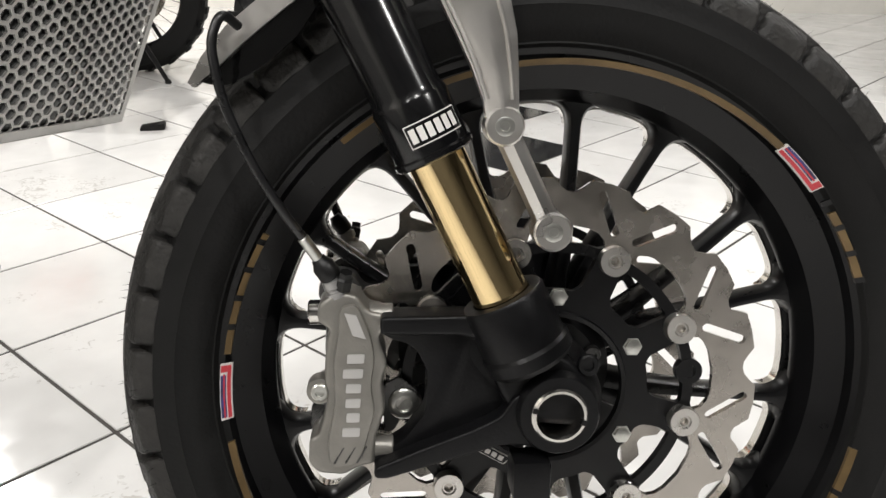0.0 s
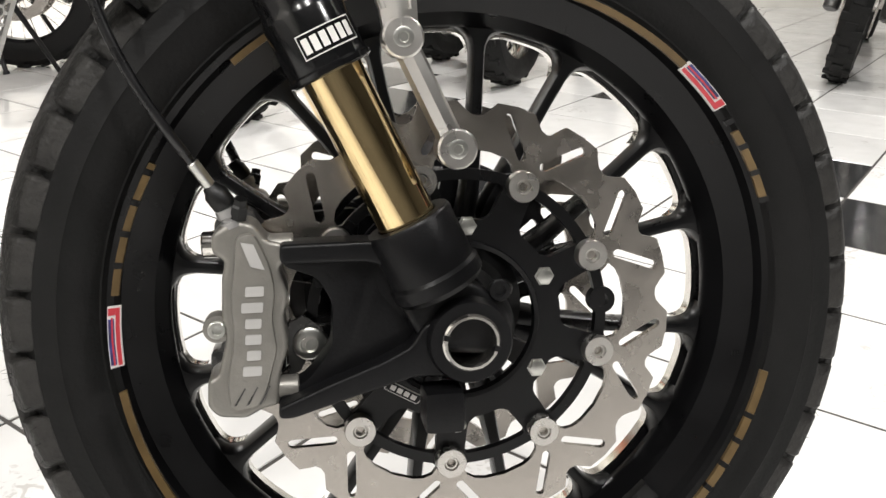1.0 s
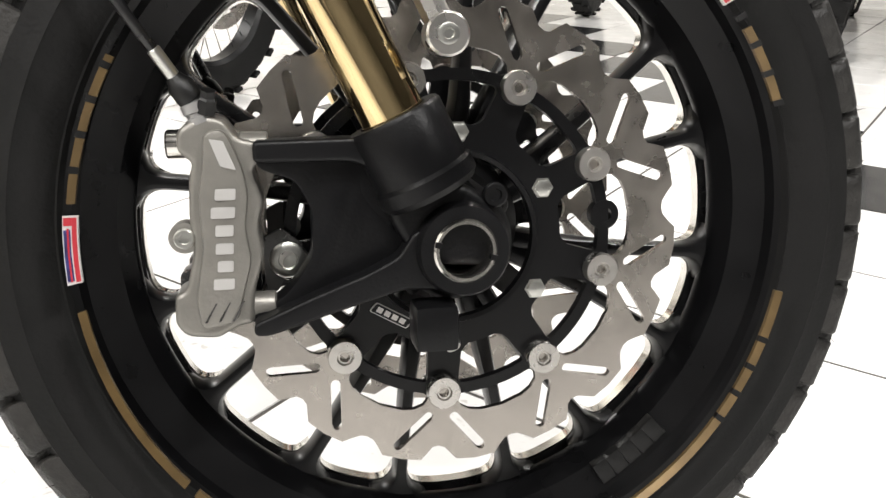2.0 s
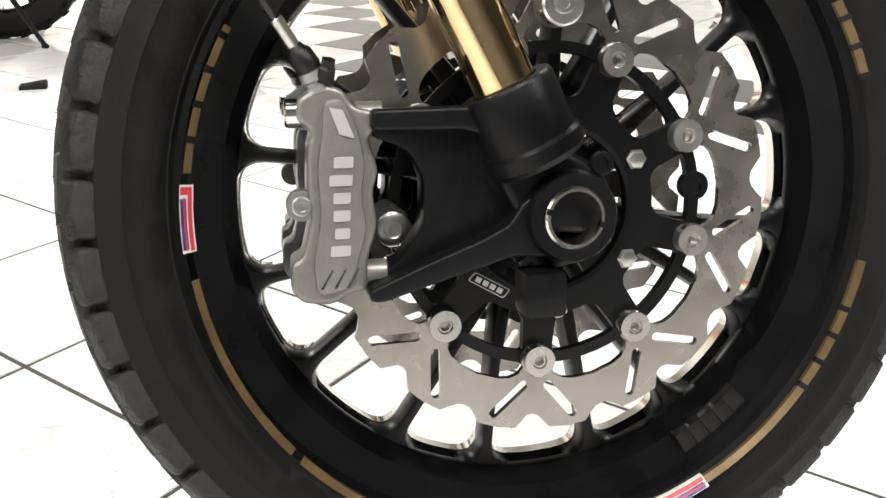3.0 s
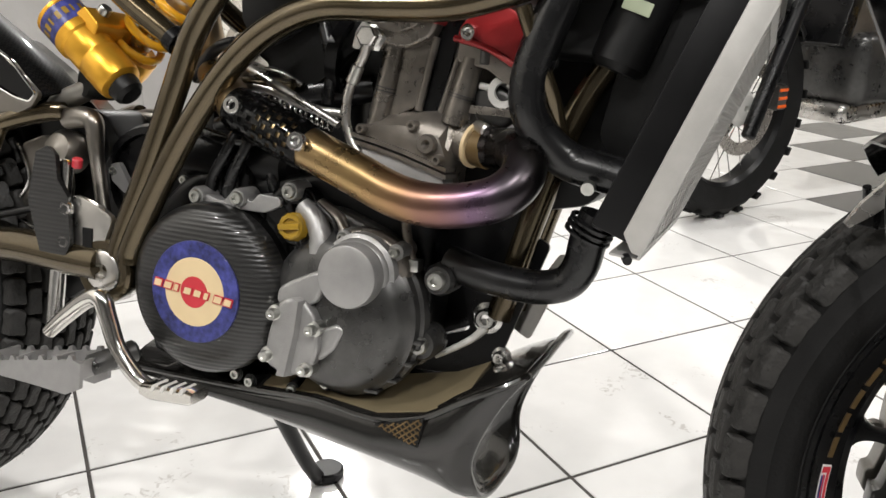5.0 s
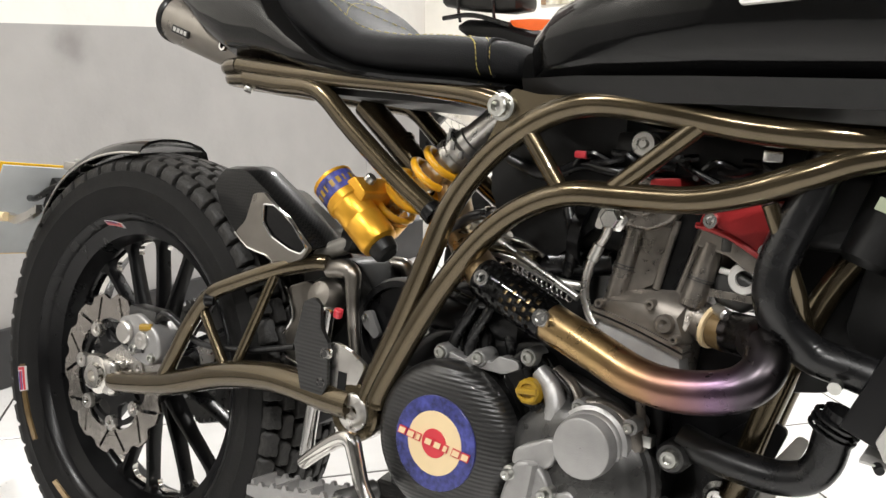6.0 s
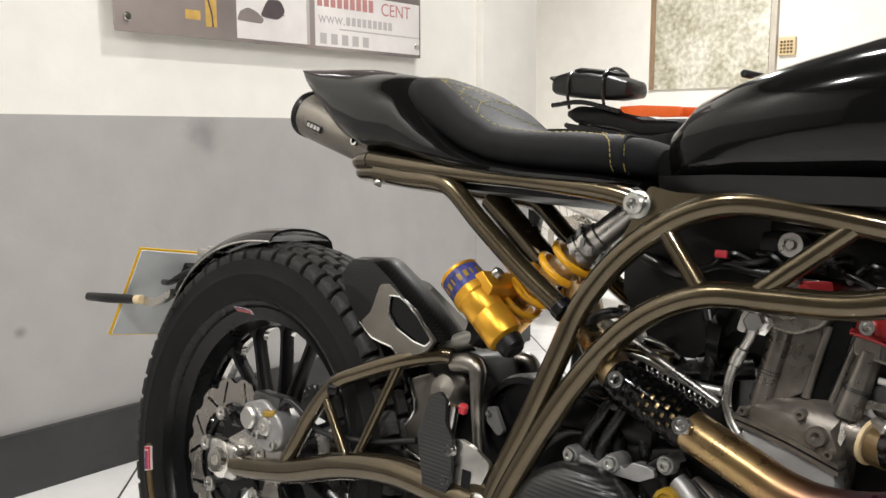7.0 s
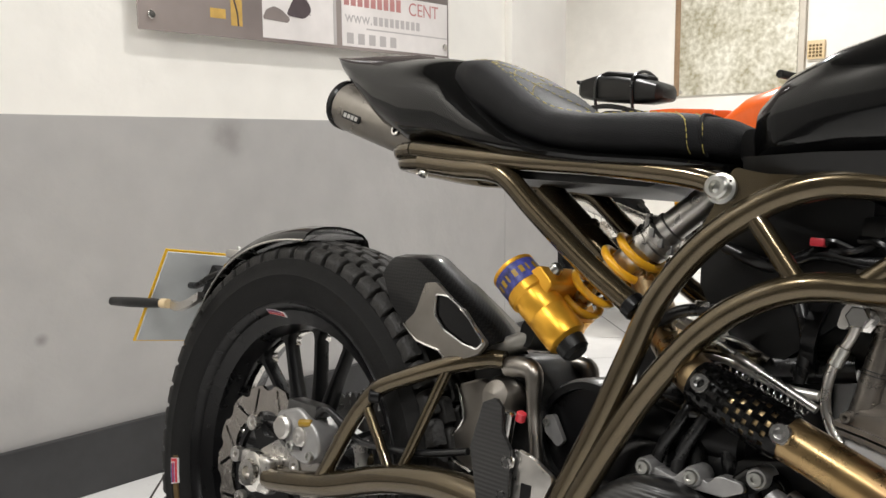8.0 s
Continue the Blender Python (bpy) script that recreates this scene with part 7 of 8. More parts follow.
part("gap_fill_block", plate(rounded([(p.x, p.z) for p in fill_outline], 0.01), -0.030, 0.16, bev=0.006), PLASTIC, rad, "black block added to darken the gap behind the radiator")
part("expansion_bottle", turned((-0.452, -0.045, 0.690), (-0.425, -0.040, 0.775), [(0.0001, 0), (0.020, 0), (0.026, 0.08), (0.027, 0.85), (0.018, 0.95), (0.016, 1.0), (0.0001, 1)], 24), PLASTIC, bike, "black coolant bottle with pale label")
# Black mass added to close the bright gaps behind the hoses.
part("gap_fill_mass", plate(rounded([(-0.530, 0.745), (-0.420, 0.755), (-0.445, 0.600), (-0.470, 0.560), (-0.540, 0.545), (-0.545, 0.62)], 0.015), 0.010, 0.09, bev=0.006), PLASTIC, rad, "black mass added to fill bright gaps behind the hoses")
part("fan_motor", rod((-0.44, 0.07, 0.66), (-0.41, 0.07, 0.65), 0.045, n=28, bev=0.008), PLASTIC, rad)
part("bottle_label", moved(box(-0.013, 0.013, -0.0285, -0.0270, -0.006, 0.006, 0.001), pose(-0.4345, -0.0420, 0.745, 0, 18, 0)), mat("pale_green_label", (0.42, 0.47, 0.33), 0.5, vary=0.1), bike)
part("coil_pack", box(-0.52, -0.45, -0.045, 0.03, 0.70, 0.775, 0.01, 3), PLASTIC, bike)
part("clamp_bolt", rod((-0.455, -0.088, 0.588), (-0.455, -0.098, 0.586), 0.006, n=10), ZINC, uph)

# ---------- belly pan ----------
WHITEPLATE = mat("pale_plate_coat", (0.66, 0.63, 0.58), 0.35, 0.1, vary=0.15, scale=60)
def sweep(f):
    """How far the mouth is cut back at the share f of its depth."""
    rows_ = ((0.0, 0.0), (0.08, 0.10), (0.2, 0.42), (0.4, 0.74), (0.63, 1.0), (0.79, 1.02), (0.88, 0.92), (1.0, 0.82))
    for (f0, v0), (f1, v1) in zip(rows_, rows_[1:]):
        if f <= f1:
            return v0 + (v1 - v0) * (f - f0) / (f1 - f0)
    return rows_[-1][1]


def pan_ring(x, zb, zr, w, lean):
    """Closed scoop section: round belly, ridge at the side, top sloping up to the middle."""
    half = [(0.0, zb), (-0.5, zb + 0.003), (-0.80, zb + 0.016), (-0.945, zb + 0.25 * (zr - zb) + 0.010), (-1.0, zb + 0.55 * (zr - zb)), (-0.99, zb + 0.80 * (zr - zb)), (-0.965, zr - 0.006), (-0.925, zr), (-0.55, zr + 0.010), (-0.20, zr + 0.016), (0.0, zr + 0.017)]
    pts = half + [(-y, z) for y, z in reversed(half[1:-1])]
    return [Vector((x + lean * sweep((zr + 0.017 - z) / (zr + 0.017 - zb)), y * w, z)) for y, z in pts]


PAN = ((-0.985, 0.302, 0.318, 0.058, 0), (-0.88, 0.291, 0.328, 0.078, 0), (-0.78, 0.284, 0.337, 0.092, 0), (-0.71, 0.278, 0.344, 0.100, 0), (-0.64, 0.271, 0.340, 0.105, 0), (-0.585, 0.265, 0.353, 0.108, -0.008), (-0.55, 0.261, 0.371, 0.109, -0.022), (-0.525, 0.257, 0.385, 0.108, -0.036), (-0.500, 0.255, 0.397, 0.104, -0.050), (-0.483, 0.254, 0.406, 0.097, -0.060))
def rounder(ring, n=4):
    """A closed ring drawn through its points as a smooth curve."""
    out = []
    for i, p in enumerate(ring):
        a, q, d = ring[i - 1], ring[(i + 1) % len(ring)], ring[(i + 2) % len(ring)]
        for k in range(n):
            f = k / n
            out.append(0.5 * (2 * p + (q - a) * f + (2 * a - 5 * p + 4 * q - d) * f ** 2 + (3 * p - 3 * q + d - a) * f ** 3))
    return out


def inset(k, back):
    """The mouth's ring drawn in towards its middle, on the swept front, and set back."""
    x, zb, zr, w, lean = PAN[-1]
    ring = pan_ring(*PAN[-1])
    mid = (zb + zr) / 2 + 0.006
    out = []
    for p in ring:
        z = mid + (p.z - mid) * k
        out.append(Vector((x + lean * sweep((zr + 0.017 - z) / (zr + 0.017 - zb)) - back, p.y * k, z)))
    return out


ROLL = [inset(1 - 0.045 * (1 - math.cos(radians(a))), -0.005 * math.sin(radians(a))) for a in (25, 50, 75, 100, 125, 150, 172)]
b = skin([rounder(r) for r in [pan_ring(*r) for r in PAN] + ROLL + [inset(0.84, 0.004), inset(0.74, 0.009), inset(0.60, 0.015), inset(0.44, 0.019), inset(0.26, 0.022), inset(0.10, 0.023)]])
pan = part("belly_pan", b, PANGLOSS, bike, "gloss dark belly pan with gold mesh vent")
pan.data.set_sharp_from_angle(angle=radians(85))
lipp = pan_ring(*PAN[-1])
part("pan_lip", tube([p + Vector((0.001, 0, 0.001)) for p in lipp[7:14]], 0.0042, 10, 3), PANGLOSS, pan)
part("pan_ridge", tube([pan_ring(*r)[6] + Vector((0, 0, 0.003)) for r in PAN], 0.0035, 8, 3), PANGLOSS, pan)
shelf = skin([[Vector((x, -w * 0.90, zr + 0.0025)), Vector((x, -w * 0.5, zr + 0.0135)), Vector((x, -w * 0.15, zr + 0.0195)), Vector((x, -w * 0.15, zr + 0.016)), Vector((x, -w * 0.5, zr + 0.010)), Vector((x, -w * 0.90, zr - 0.001))] for x, zb, zr, w, ln in PAN[2:7]])
part("pan_shelf", shelf, SHELF, pan, "bronze inner heat shield")
bolt(pan, (-0.532, -0.045, 0.392), 0.0065, 0.005, (-0.3, -0.35, 0.9), material=CHROME)
part("tie_strap", tube([(-0.606, -0.032, 0.390), (-0.585, -0.032, 0.403), (-0.567, -0.030, 0.416), (-0.556, -0.026, 0.428)], [0.003, 0.0035, 0.004, 0.005], 10, 4), WHITEPLASTIC, bike, "white tie strap under the engine")
# vent with woven gold mesh
VENT = [(-0.636, 0.335), (-0.584, 0.352), (-0.589, 0.321)]
vent = part("vent_backing", plate(VENT, -0.1105, -0.1060), BLACKPAINT, pan)
for k in range(11):
    for sgn in (1, -1):
        f = k / 10
        cx = -0.650 + f * 0.075
        pts = []
        for q in range(25):
            x = cx + sgn * (q / 24 - 0.5) * 0.05
            z = 0.315 + 0.042 * q / 24
            def side(a, c):
                return (c[0] - a[0]) * (z - a[1]) - (c[1] - a[1]) * (x - a[0])
            sgns = [side(VENT[i], VENT[(i + 1) % 3]) for i in range(3)]
            if all(v < 0 for v in sgns) or all(v > 0 for v in sgns):
                pts.append((x, -0.1112 - 0.0006 * sgn, z))
        if len(pts) > 2:
            part("mesh_wire", tube([pts[0], pts[-1]], 0.0009, 5, 1), GOLDDECAL, vent)
part("pan_bracket", plate(rounded([(-0.552, 0.42), (-0.500, 0.505), (-0.488, 0.50), (-0.525, 0.405)], 0.006), 0.035, 0.040), WHITEPLATE, bike, "pale bracket plate")

# side stand on the far side
stand = part("side_stand", tube([(-0.905, 0.085, 0.300), (-0.89, 0.13, 0.22), (-0.885, 0.22, 0.10), (-0.880, 0.275, 0.044)], [0.013, 0.012, 0.011, 0.011], 14, 5), BLACKPAINT, bike, "black side stand with round foot")

# ---------- tank, seat, tail ----------
TANK = ((-0.800, 0.835, 0.895, 0.070), (-0.790, 0.832, 0.912, 0.092), (-0.765, 0.830, 0.938, 0.108), (-0.72, 0.829, 0.958, 0.124), (-0.66, 0.828, 0.975, 0.136), (-0.60, 0.827, 0.990, 0.143), (-0.52, 0.826, 1.004, 0.147), (-0.44, 0.825, 1.010, 0.146), (-0.36, 0.825, 1.004, 0.135), (-0.30, 0.828, 0.980, 0.110), (-0.27, 0.84, 0.94, 0.07))
rows = []
for x, z0, z1, w in TANK:
    ring = []
    n = 36
    for i in range(n):
        a = 2 * math.pi * i / n
        c, s = math.cos(a), math.sin(a)
        yy = math.copysign(abs(c) ** 0.62, c) * w
        zz = (z0 + z1) / 2 + math.copysign(abs(s) ** 0.72, s) * (z1 - z0) / 2
        if s > 0:
            yy *= 1 - 0.30 * s ** 2
        if s < 0:
            yy *= 0.94
        ring.append(Vector((x, yy, zz)))
    rows.append(ring)
tank = part("fuel_tank", skin(rows), GLOSSBLACK, bike, "gloss black fuel tank")
part("tank_skirt", skin([[Vector((x, y, z)) for y, z in ((-w, 0.845), (-w * 0.9, 0.822), (w * 0.9, 0.822), (w, 0.845))] for x, w in ((-0.80, 0.09), (-0.72, 0.120), (-0.60, 0.134), (-0.44, 0.136), (-0.32, 0.10))]), PLASTIC, tank)
# tank badge: plain outlined shapes
BADGE = pose(-0.515, -0.1475, 0.925, 0, 0, 0) @ pose(0, 0, 0, -6, -4, -1.5)
part("tank_badge", moved(plate(rounded([(-0.052, -0.018), (0.075, -0.018), (0.085, 0.018), (-0.040, 0.018)], 0.006), -0.0012, 0.004), BADGE), WHITEDECAL, tank, "white outlined badge")
part("badge_field", moved(plate(rounded([(-0.049, -0.0155), (0.073, -0.0155), (0.081, 0.0155), (-0.038, 0.0155)], 0.005), -0.0018, 0.003), BADGE), GUARD, tank)
for k in range(3):
    part("badge_bar", moved(plate(rounded([(-0.044 + k * 0.04, -0.012), (-0.012 + k * 0.04, -0.012), (-0.006 + k * 0.04, 0.012), (-0.036 + k * 0.04, 0.012)], 0.004), -0.0026, 0.0, [rounded([(-0.034 + k * 0.04, -0.006), (-0.014 + k * 0.04, -0.006), (-0.010 + k * 0.04, 0.005), (-0.029 + k * 0.04, 0.005)], 0.002)]), BADGE), WHITEDECAL, tank)

# seat
SEAT = ((-0.812, 0.838, 0.882, 0.070), (-0.830, 0.838, 0.890, 0.092), (-0.87, 0.838, 0.896, 0.104), (-0.92, 0.838, 0.898, 0.110), (-0.98, 0.840, 0.898, 0.114), (-1.02, 0.846, 0.903, 0.115), (-1.06, 0.856, 0.923, 0.114), (-1.100, 0.872, 0.952, 0.112), (-1.140, 0.890, 0.972, 0.107), (-1.176, 0.908, 0.975, 0.098), (-1.194, 0.920, 0.964, 0.080))


def seat_ring(x, z0, z1, w, n=32, grow=0.0):
    ring = []
    for i in range(n):
        a = 2 * math.pi * i / n
        c, s = math.cos(a), math.sin(a)
        ring.append(Vector((x, math.copysign(abs(c) ** 0.55, c) * (w + grow), (z0 + z1) / 2 + math.copysign(abs(s) ** 0.7, s) * ((z1 - z0) / 2 + grow))))
    return ring


def seat_top(x, f):
    """Point on the seat's surface: x along, f the angle in degrees round the section."""
    for A, B in zip(SEAT, SEAT[1:]):
        if B[0] <= x <= A[0]:
            t = (x - A[0]) / (B[0] - A[0])
            z0, z1, w = (A[k] + (B[k] - A[k]) * t for k in (1, 2, 3))
            c, s = math.cos(radians(f)), math.sin(radians(f))
            return Vector((x, math.copysign(abs(c) ** 0.55, c) * (w + 0.0008), (z0 + z1) / 2 + math.copysign(abs(s) ** 0.7, s) * ((z1 - z0) / 2 + 0.0008)))


seat = part("seat", skin([seat_ring(*r) for r in SEAT]), LEATHER, bike, "black leather seat with yellow quilted stitching")


def stitch(pts, dash=0.0036, gap=0.0012):
    """Row of short thread stitches along a path."""
    path = smooth_path(pts, 10)
    b = None
    acc, on, cur = 0.0, True, [path[0]]
    for a, c in zip(path, path[1:]):
        acc += (c - a).length
        if on:
            cur.append(c)
        if acc > (dash if on else gap):
            if on and len(cur) > 1:
                b = tube([cur[0], cur[-1]], 0.00042, 5, 1, b)
            on = not on
            cur = [c]
            acc = 0.0
    return b


quilt = []
for k in range(3):
    x = -1.165 + 0.032 * k
    quilt.append([(x, 126), (x + 0.014, 112), (x + 0.028, 96), (x + 0.040, 80)])
    quilt.append([(x + 0.040, 126), (x + 0.026, 112), (x + 0.012, 96), (x, 80)])
for line in [[(-1.168, 112), (-1.15, 121), (-1.12, 127), (-1.08, 130), (-1.03, 131), (-0.97, 131), (-0.92, 131), (-0.885, 134), (-0.866, 146), (-0.857, 170), (-0.854, 195), (-0.853, 215)],
             [(-0.868, 90), (-0.862, 120), (-0.850, 140), (-0.842, 165), (-0.840, 190), (-0.840, 212)],
             [(-0.892, 90), (-0.886, 115), (-0.872, 138), (-0.858, 160)]] + quilt:
    s_ = stitch([seat_top(x, f) for x, f in line])
    if s_:
        part("stitching", s_, THREAD, seat, "yellow stitching")
part("seat_seam", tube([seat_top(x, f) for x, f in ((-0.838, 215), (-0.842, 180), (-0.846, 150), (-0.85, 120), (-0.85, 90))], 0.002, 8, 4), LEATHER, seat)

# tail unit: bowl behind the seat and long skirt under it
def tail_ring(x, z0, z1, w, p=0.6):
    ring = []
    for i in range(28):
        a = 2 * math.pi * i / 28
        c, s = math.cos(a), math.sin(a)
        ring.append(Vector((x + (0.03 * (s if s > 0 else 0)) * (-1 if x < -1.25 else 0), math.copysign(abs(c) ** p, c) * w * (1 - 0.15 * max(s, 0)), (z0 + z1) / 2 + math.copysign(abs(s) ** 0.75, s) * (z1 - z0) / 2)))
    return ring


tail = part("tail_unit", skin([tail_ring(*r) for r in ((-0.815, 0.826, 0.842, 0.100), (-0.87, 0.827, 0.848, 0.114), (-0.96, 0.830, 0.852, 0.120), (-1.02, 0.834, 0.860, 0.122), (-1.07, 0.838, 0.878, 0.122), (-1.11, 0.842, 0.905, 0.122), (-1.15, 0.847, 0.938, 0.120), (-1.19, 0.852, 0.978, 0.118), (-1.26, 0.857, 0.995, 0.112), (-1.320, 0.884, 0.999, 0.105), (-1.368, 0.922, 1.000, 0.098), (-1.408, 0.960, 1.000, 0.090), (-1.426, 0.982, 0.998, 0.082))]), GLOSSBLACK, bike, "gloss black tail hump and seat base")
part("tail_lamp", box(-1.405, -1.36, -0.05, 0.05, 0.968, 0.982, 0.004), PLASTIC, tail)
for x in (-1.14, -1.21):
    bolt(bike, (x, -0.10, 0.822), 0.006, 0.005, (0, -0.4, -1), material=ZINC)


# ---------- other motorcycles in the showroom ----------
def parked_bike(name, m, label, panel, tank_mat, plate_back=False, bag=False, white_fork=False):
    """Spoked-wheel motorcycle: front axle above the origin, nose along +x."""
    root = new(name)
    root.matrix_basis = m
    tagged(root, label, "motorcycle", "motorcycles on show")
    for x, R, w in ((0.0, 0.350 if white_fork else 0.335, 0.10), (-1.44, 0.325, 0.13)):
        base = Matrix.Translation((x, 0, R))
        prof = [(R - 0.10, -w * 0.36), (R - 0.07, -w * 0.48), (R - 0.03, -w * 0.46), (R - 0.006, -w * 0.25), (R - 0.002, 0)]
        prof = prof + [(r, -s) for r, s in reversed(prof[:-1])]
        t = part("tyre", wheel_lathe(prof, 56), RUBBER, root, m=base)
        lug = box(-0.014, 0.014, -0.020, 0.020, R - 0.010, R + 0.0025, 0.002, 1)
        first = part("tread_lug", lug, RUBBER, t, smooth=False)
        for k in range(66):
            o = first if k == 0 else new("tread_lug", first.data)
            o.parent = t
            o.matrix_basis = pose(0, (-0.028, 0.0, 0.028)[k % 3], 0, 0, k * 360 / 66, 0) @ pose(0, 0, (-0.006, 0, -0.006)[k % 3])
        rim = part("rim", wheel_lathe([(R - 0.112, -0.022), (R - 0.098, -w * 0.36), (R - 0.094, -w * 0.36), (R - 0.105, 0), (R - 0.094, w * 0.36), (R - 0.098, w * 0.36), (R - 0.112, 0.022)], 56), BLACKPAINT if bag or white_fork else POLISHED, root, m=base)
        part("hub", wheel_lathe([(0.010, -0.062), (0.040, -0.062), (0.058 if white_fork else 0.045, -0.045), (0.034, -0.02), (0.034, 0.02), (0.058 if white_fork else 0.045, 0.045), (0.040, 0.062), (0.010, 0.062)], 28), WHITEPLASTIC if white_fork else ALU, rim)
        for k in range(28):
            a = radians(k * 360 / 28)
            a2 = a + (0.28 if k % 2 else -0.28)
            q = rod((0.042 * math.cos(a2), -0.035 if k % 4 < 2 else 0.035, 0.042 * math.sin(a2)), ((R - 0.108) * math.cos(a), 0, (R - 0.108) * math.sin(a)), 0.0020, n=6)
            part("wire_spoke", q, CHROME, rim)
        d = part("brake_disc", plate(circle(0, 0, 0.145 if x == 0 else 0.115, 48), -0.062, -0.057, [circle(0, 0, 0.105 if x == 0 else 0.08, 40)]), STEEL, root, m=base)
        d2 = part("brake_disc", plate(circle(0, 0, 0.145 if x == 0 else 0.115, 48), 0.057, 0.062, [circle(0, 0, 0.105 if x == 0 else 0.08, 40)]), STEEL, root, m=base)
        part("disc_spider", plate([((0.108 if k % 2 else 0.05) * math.cos(radians(k * 30)), (0.108 if k % 2 else 0.05) * math.sin(radians(k * 30))) for k in range(12)], -0.061, -0.058), BLACKPAINT if bag else panel, d)
    for sd in (-1, 1):
        part("fork_leg", rod((0.03, 0.105 * sd, 0.30), (-0.26, 0.105 * sd, 0.92), 0.024, n=18), BLACKPAINT if white_fork else CHROME, root)
        part("fork_lower", rod((0.04, 0.105 * sd, 0.27), (-0.10, 0.105 * sd, 0.58), 0.022 if white_fork else 0.031, n=18, bev=0.006), BLACKPAINT if white_fork else CASTDARK, root)
        part("caliper", box(-0.14, -0.09, sd * 0.085 - 0.022, sd * 0.085 + 0.022, 0.34, 0.42, 0.012), CASTDARK, root)
        if white_fork:
            for k in range(3):
                part("caliper_stripe", box(-0.136, -0.094, sd * 0.085 - 0.024, sd * 0.085 + 0.024, 0.348 + k * 0.025, 0.358 + k * 0.025, 0.003), ORANGE, root)
        part("swing_arm", rod((-1.44, 0.11 * sd, 0.325), (-0.90, 0.10 * sd, 0.42), 0.024, n=14), BLACKPAINT, root)
        part("frame_tube", tube([(-0.32, 0.03 * sd, 0.92), (-0.55, 0.12 * sd, 0.80), (-0.80, 0.13 * sd, 0.72), (-0.92, 0.11 * sd, 0.45)], 0.018, 12, 5), BLACKPAINT, root)
        part("tail_tube", tube([(-0.80, 0.11 * sd, 0.74), (-1.15, 0.10 * sd, 0.84), (-1.45, 0.07 * sd, 0.92)], 0.013, 10, 4), BLACKPAINT, root)
        part("side_panel", plate(rounded([(-1.42, 0.93), (-0.95, 0.86), (-0.72, 0.90), (-0.78, 0.80), (-1.05, 0.76), (-1.40, 0.88)], 0.02), sd * 0.125 - 0.006, sd * 0.125 + 0.006, bev=0.003), BLACKPAINT if bag else panel, root)
        part("grip", rod((-0.36, 0.18 * sd, 1.10), (-0.42, 0.38 * sd, 1.12), 0.017, n=14, bev=0.003), PLASTIC, root)
        part("foot_hanger", plate(rounded([(-0.98, 0.50), (-0.90, 0.52), (-0.88, 0.38), (-0.95, 0.36)], 0.01), sd * 0.14 - 0.006, sd * 0.14 + 0.006), CASTDARK, root)
    part("front_mudguard", moved(guard_shell(0.362, 45, 140, 0.062, 0.004), Matrix.Translation((0, 0, 0.335))), PLASTIC, root)
    part("handlebar", tube([(-0.42, -0.38, 1.12), (-0.36, -0.16, 1.10), (-0.33, 0, 1.04), (-0.36, 0.16, 1.10), (-0.42, 0.38, 1.12)], 0.012, 10, 5), BLACKPAINT, root)
    part("engine", box(-0.86, -0.48, -0.15, 0.15, 0.32, 0.56, 0.05, 3), CASTDARK, root)
    part("cylinder", moved(box(-0.09, 0.09, -0.09, 0.09, 0.0, 0.24, 0.03, 3), pose(-0.58, 0, 0.52, 0, 18, 0)), CAST, root)
    part("sump_guard", box(-0.84, -0.46, -0.12, 0.12, 0.26, 0.33, 0.03, 3), ALU, root)
    part("radiator", moved(box(-0.03, 0.03, -0.16, 0.16, -0.14, 0.14, 0.01), pose(-0.36, 0, 0.66, 0, -18, 0)), BLACKPAINT, root)
    part("tank", skin([oval(x, 0, z, w, h, 24, 2.6) for x, z, w, h in ((-0.30, 0.97, 0.07, 0.05), (-0.36, 0.97, 0.14, 0.10), (-0.50, 0.97, 0.165, 0.13), (-0.66, 0.94, 0.14, 0.11), (-0.78, 0.90, 0.09, 0.06), (-0.80, 0.89, 0.05, 0.03))]), tank_mat, root)
    part("seat", skin([oval(x, 0, z, w, h, 20, 3) for x, z, w, h in ((-0.76, 0.90, 0.06, 0.02), (-0.82, 0.90, 0.12, 0.045), (-1.00, 0.90, 0.15, 0.045), (-1.18, 0.95, 0.15, 0.05), (-1.38, 0.97, 0.12, 0.045), (-1.44, 0.975, 0.07, 0.02))]), LEATHER, root)
    part("headlamp", rod((-0.20, 0, 0.93), (-0.06, 0, 0.90), 0.09, 0.075, n=24, bev=0.015), PLASTIC, root)
    part("exhaust_pipe", tube([(-0.46, -0.08, 0.60), (-0.40, -0.10, 0.48), (-0.50, -0.14, 0.36), (-0.80, -0.16, 0.36), (-1.0, -0.17, 0.42), (-1.12, -0.17, 0.46)], 0.024, 14, 6), POLISHED, root)
    part("silencer", rod((-1.08, -0.175, 0.45), (-1.52, -0.175, 0.60), 0.05, n=24, bev=0.012), ALU, root)
    part("shock", rod((-0.98, 0, 0.46), (-1.02, 0, 0.76), 0.034, n=16), SPRING, root)
    part("rear_mudguard", box(-1.60, -1.30, -0.075, 0.075, 0.82, 0.90, 0.03, 3), PLASTIC, root)
    part("side_stand", tube([(-0.78, 0.12, 0.32), (-0.76, 0.24, 0.14), (-0.75, 0.29, 0.006)], 0.011, 10, 4), BLACKPAINT, root)
    if plate_back:
        pl = part("number_plate", moved(box(-0.003, 0.003, -0.085, 0.085, -0.075, 0.075, 0.002), pose(-1.63, 0, 0.56, 0, 12, 0)), PLATEYELLOW, root, "yellow rear number plate")
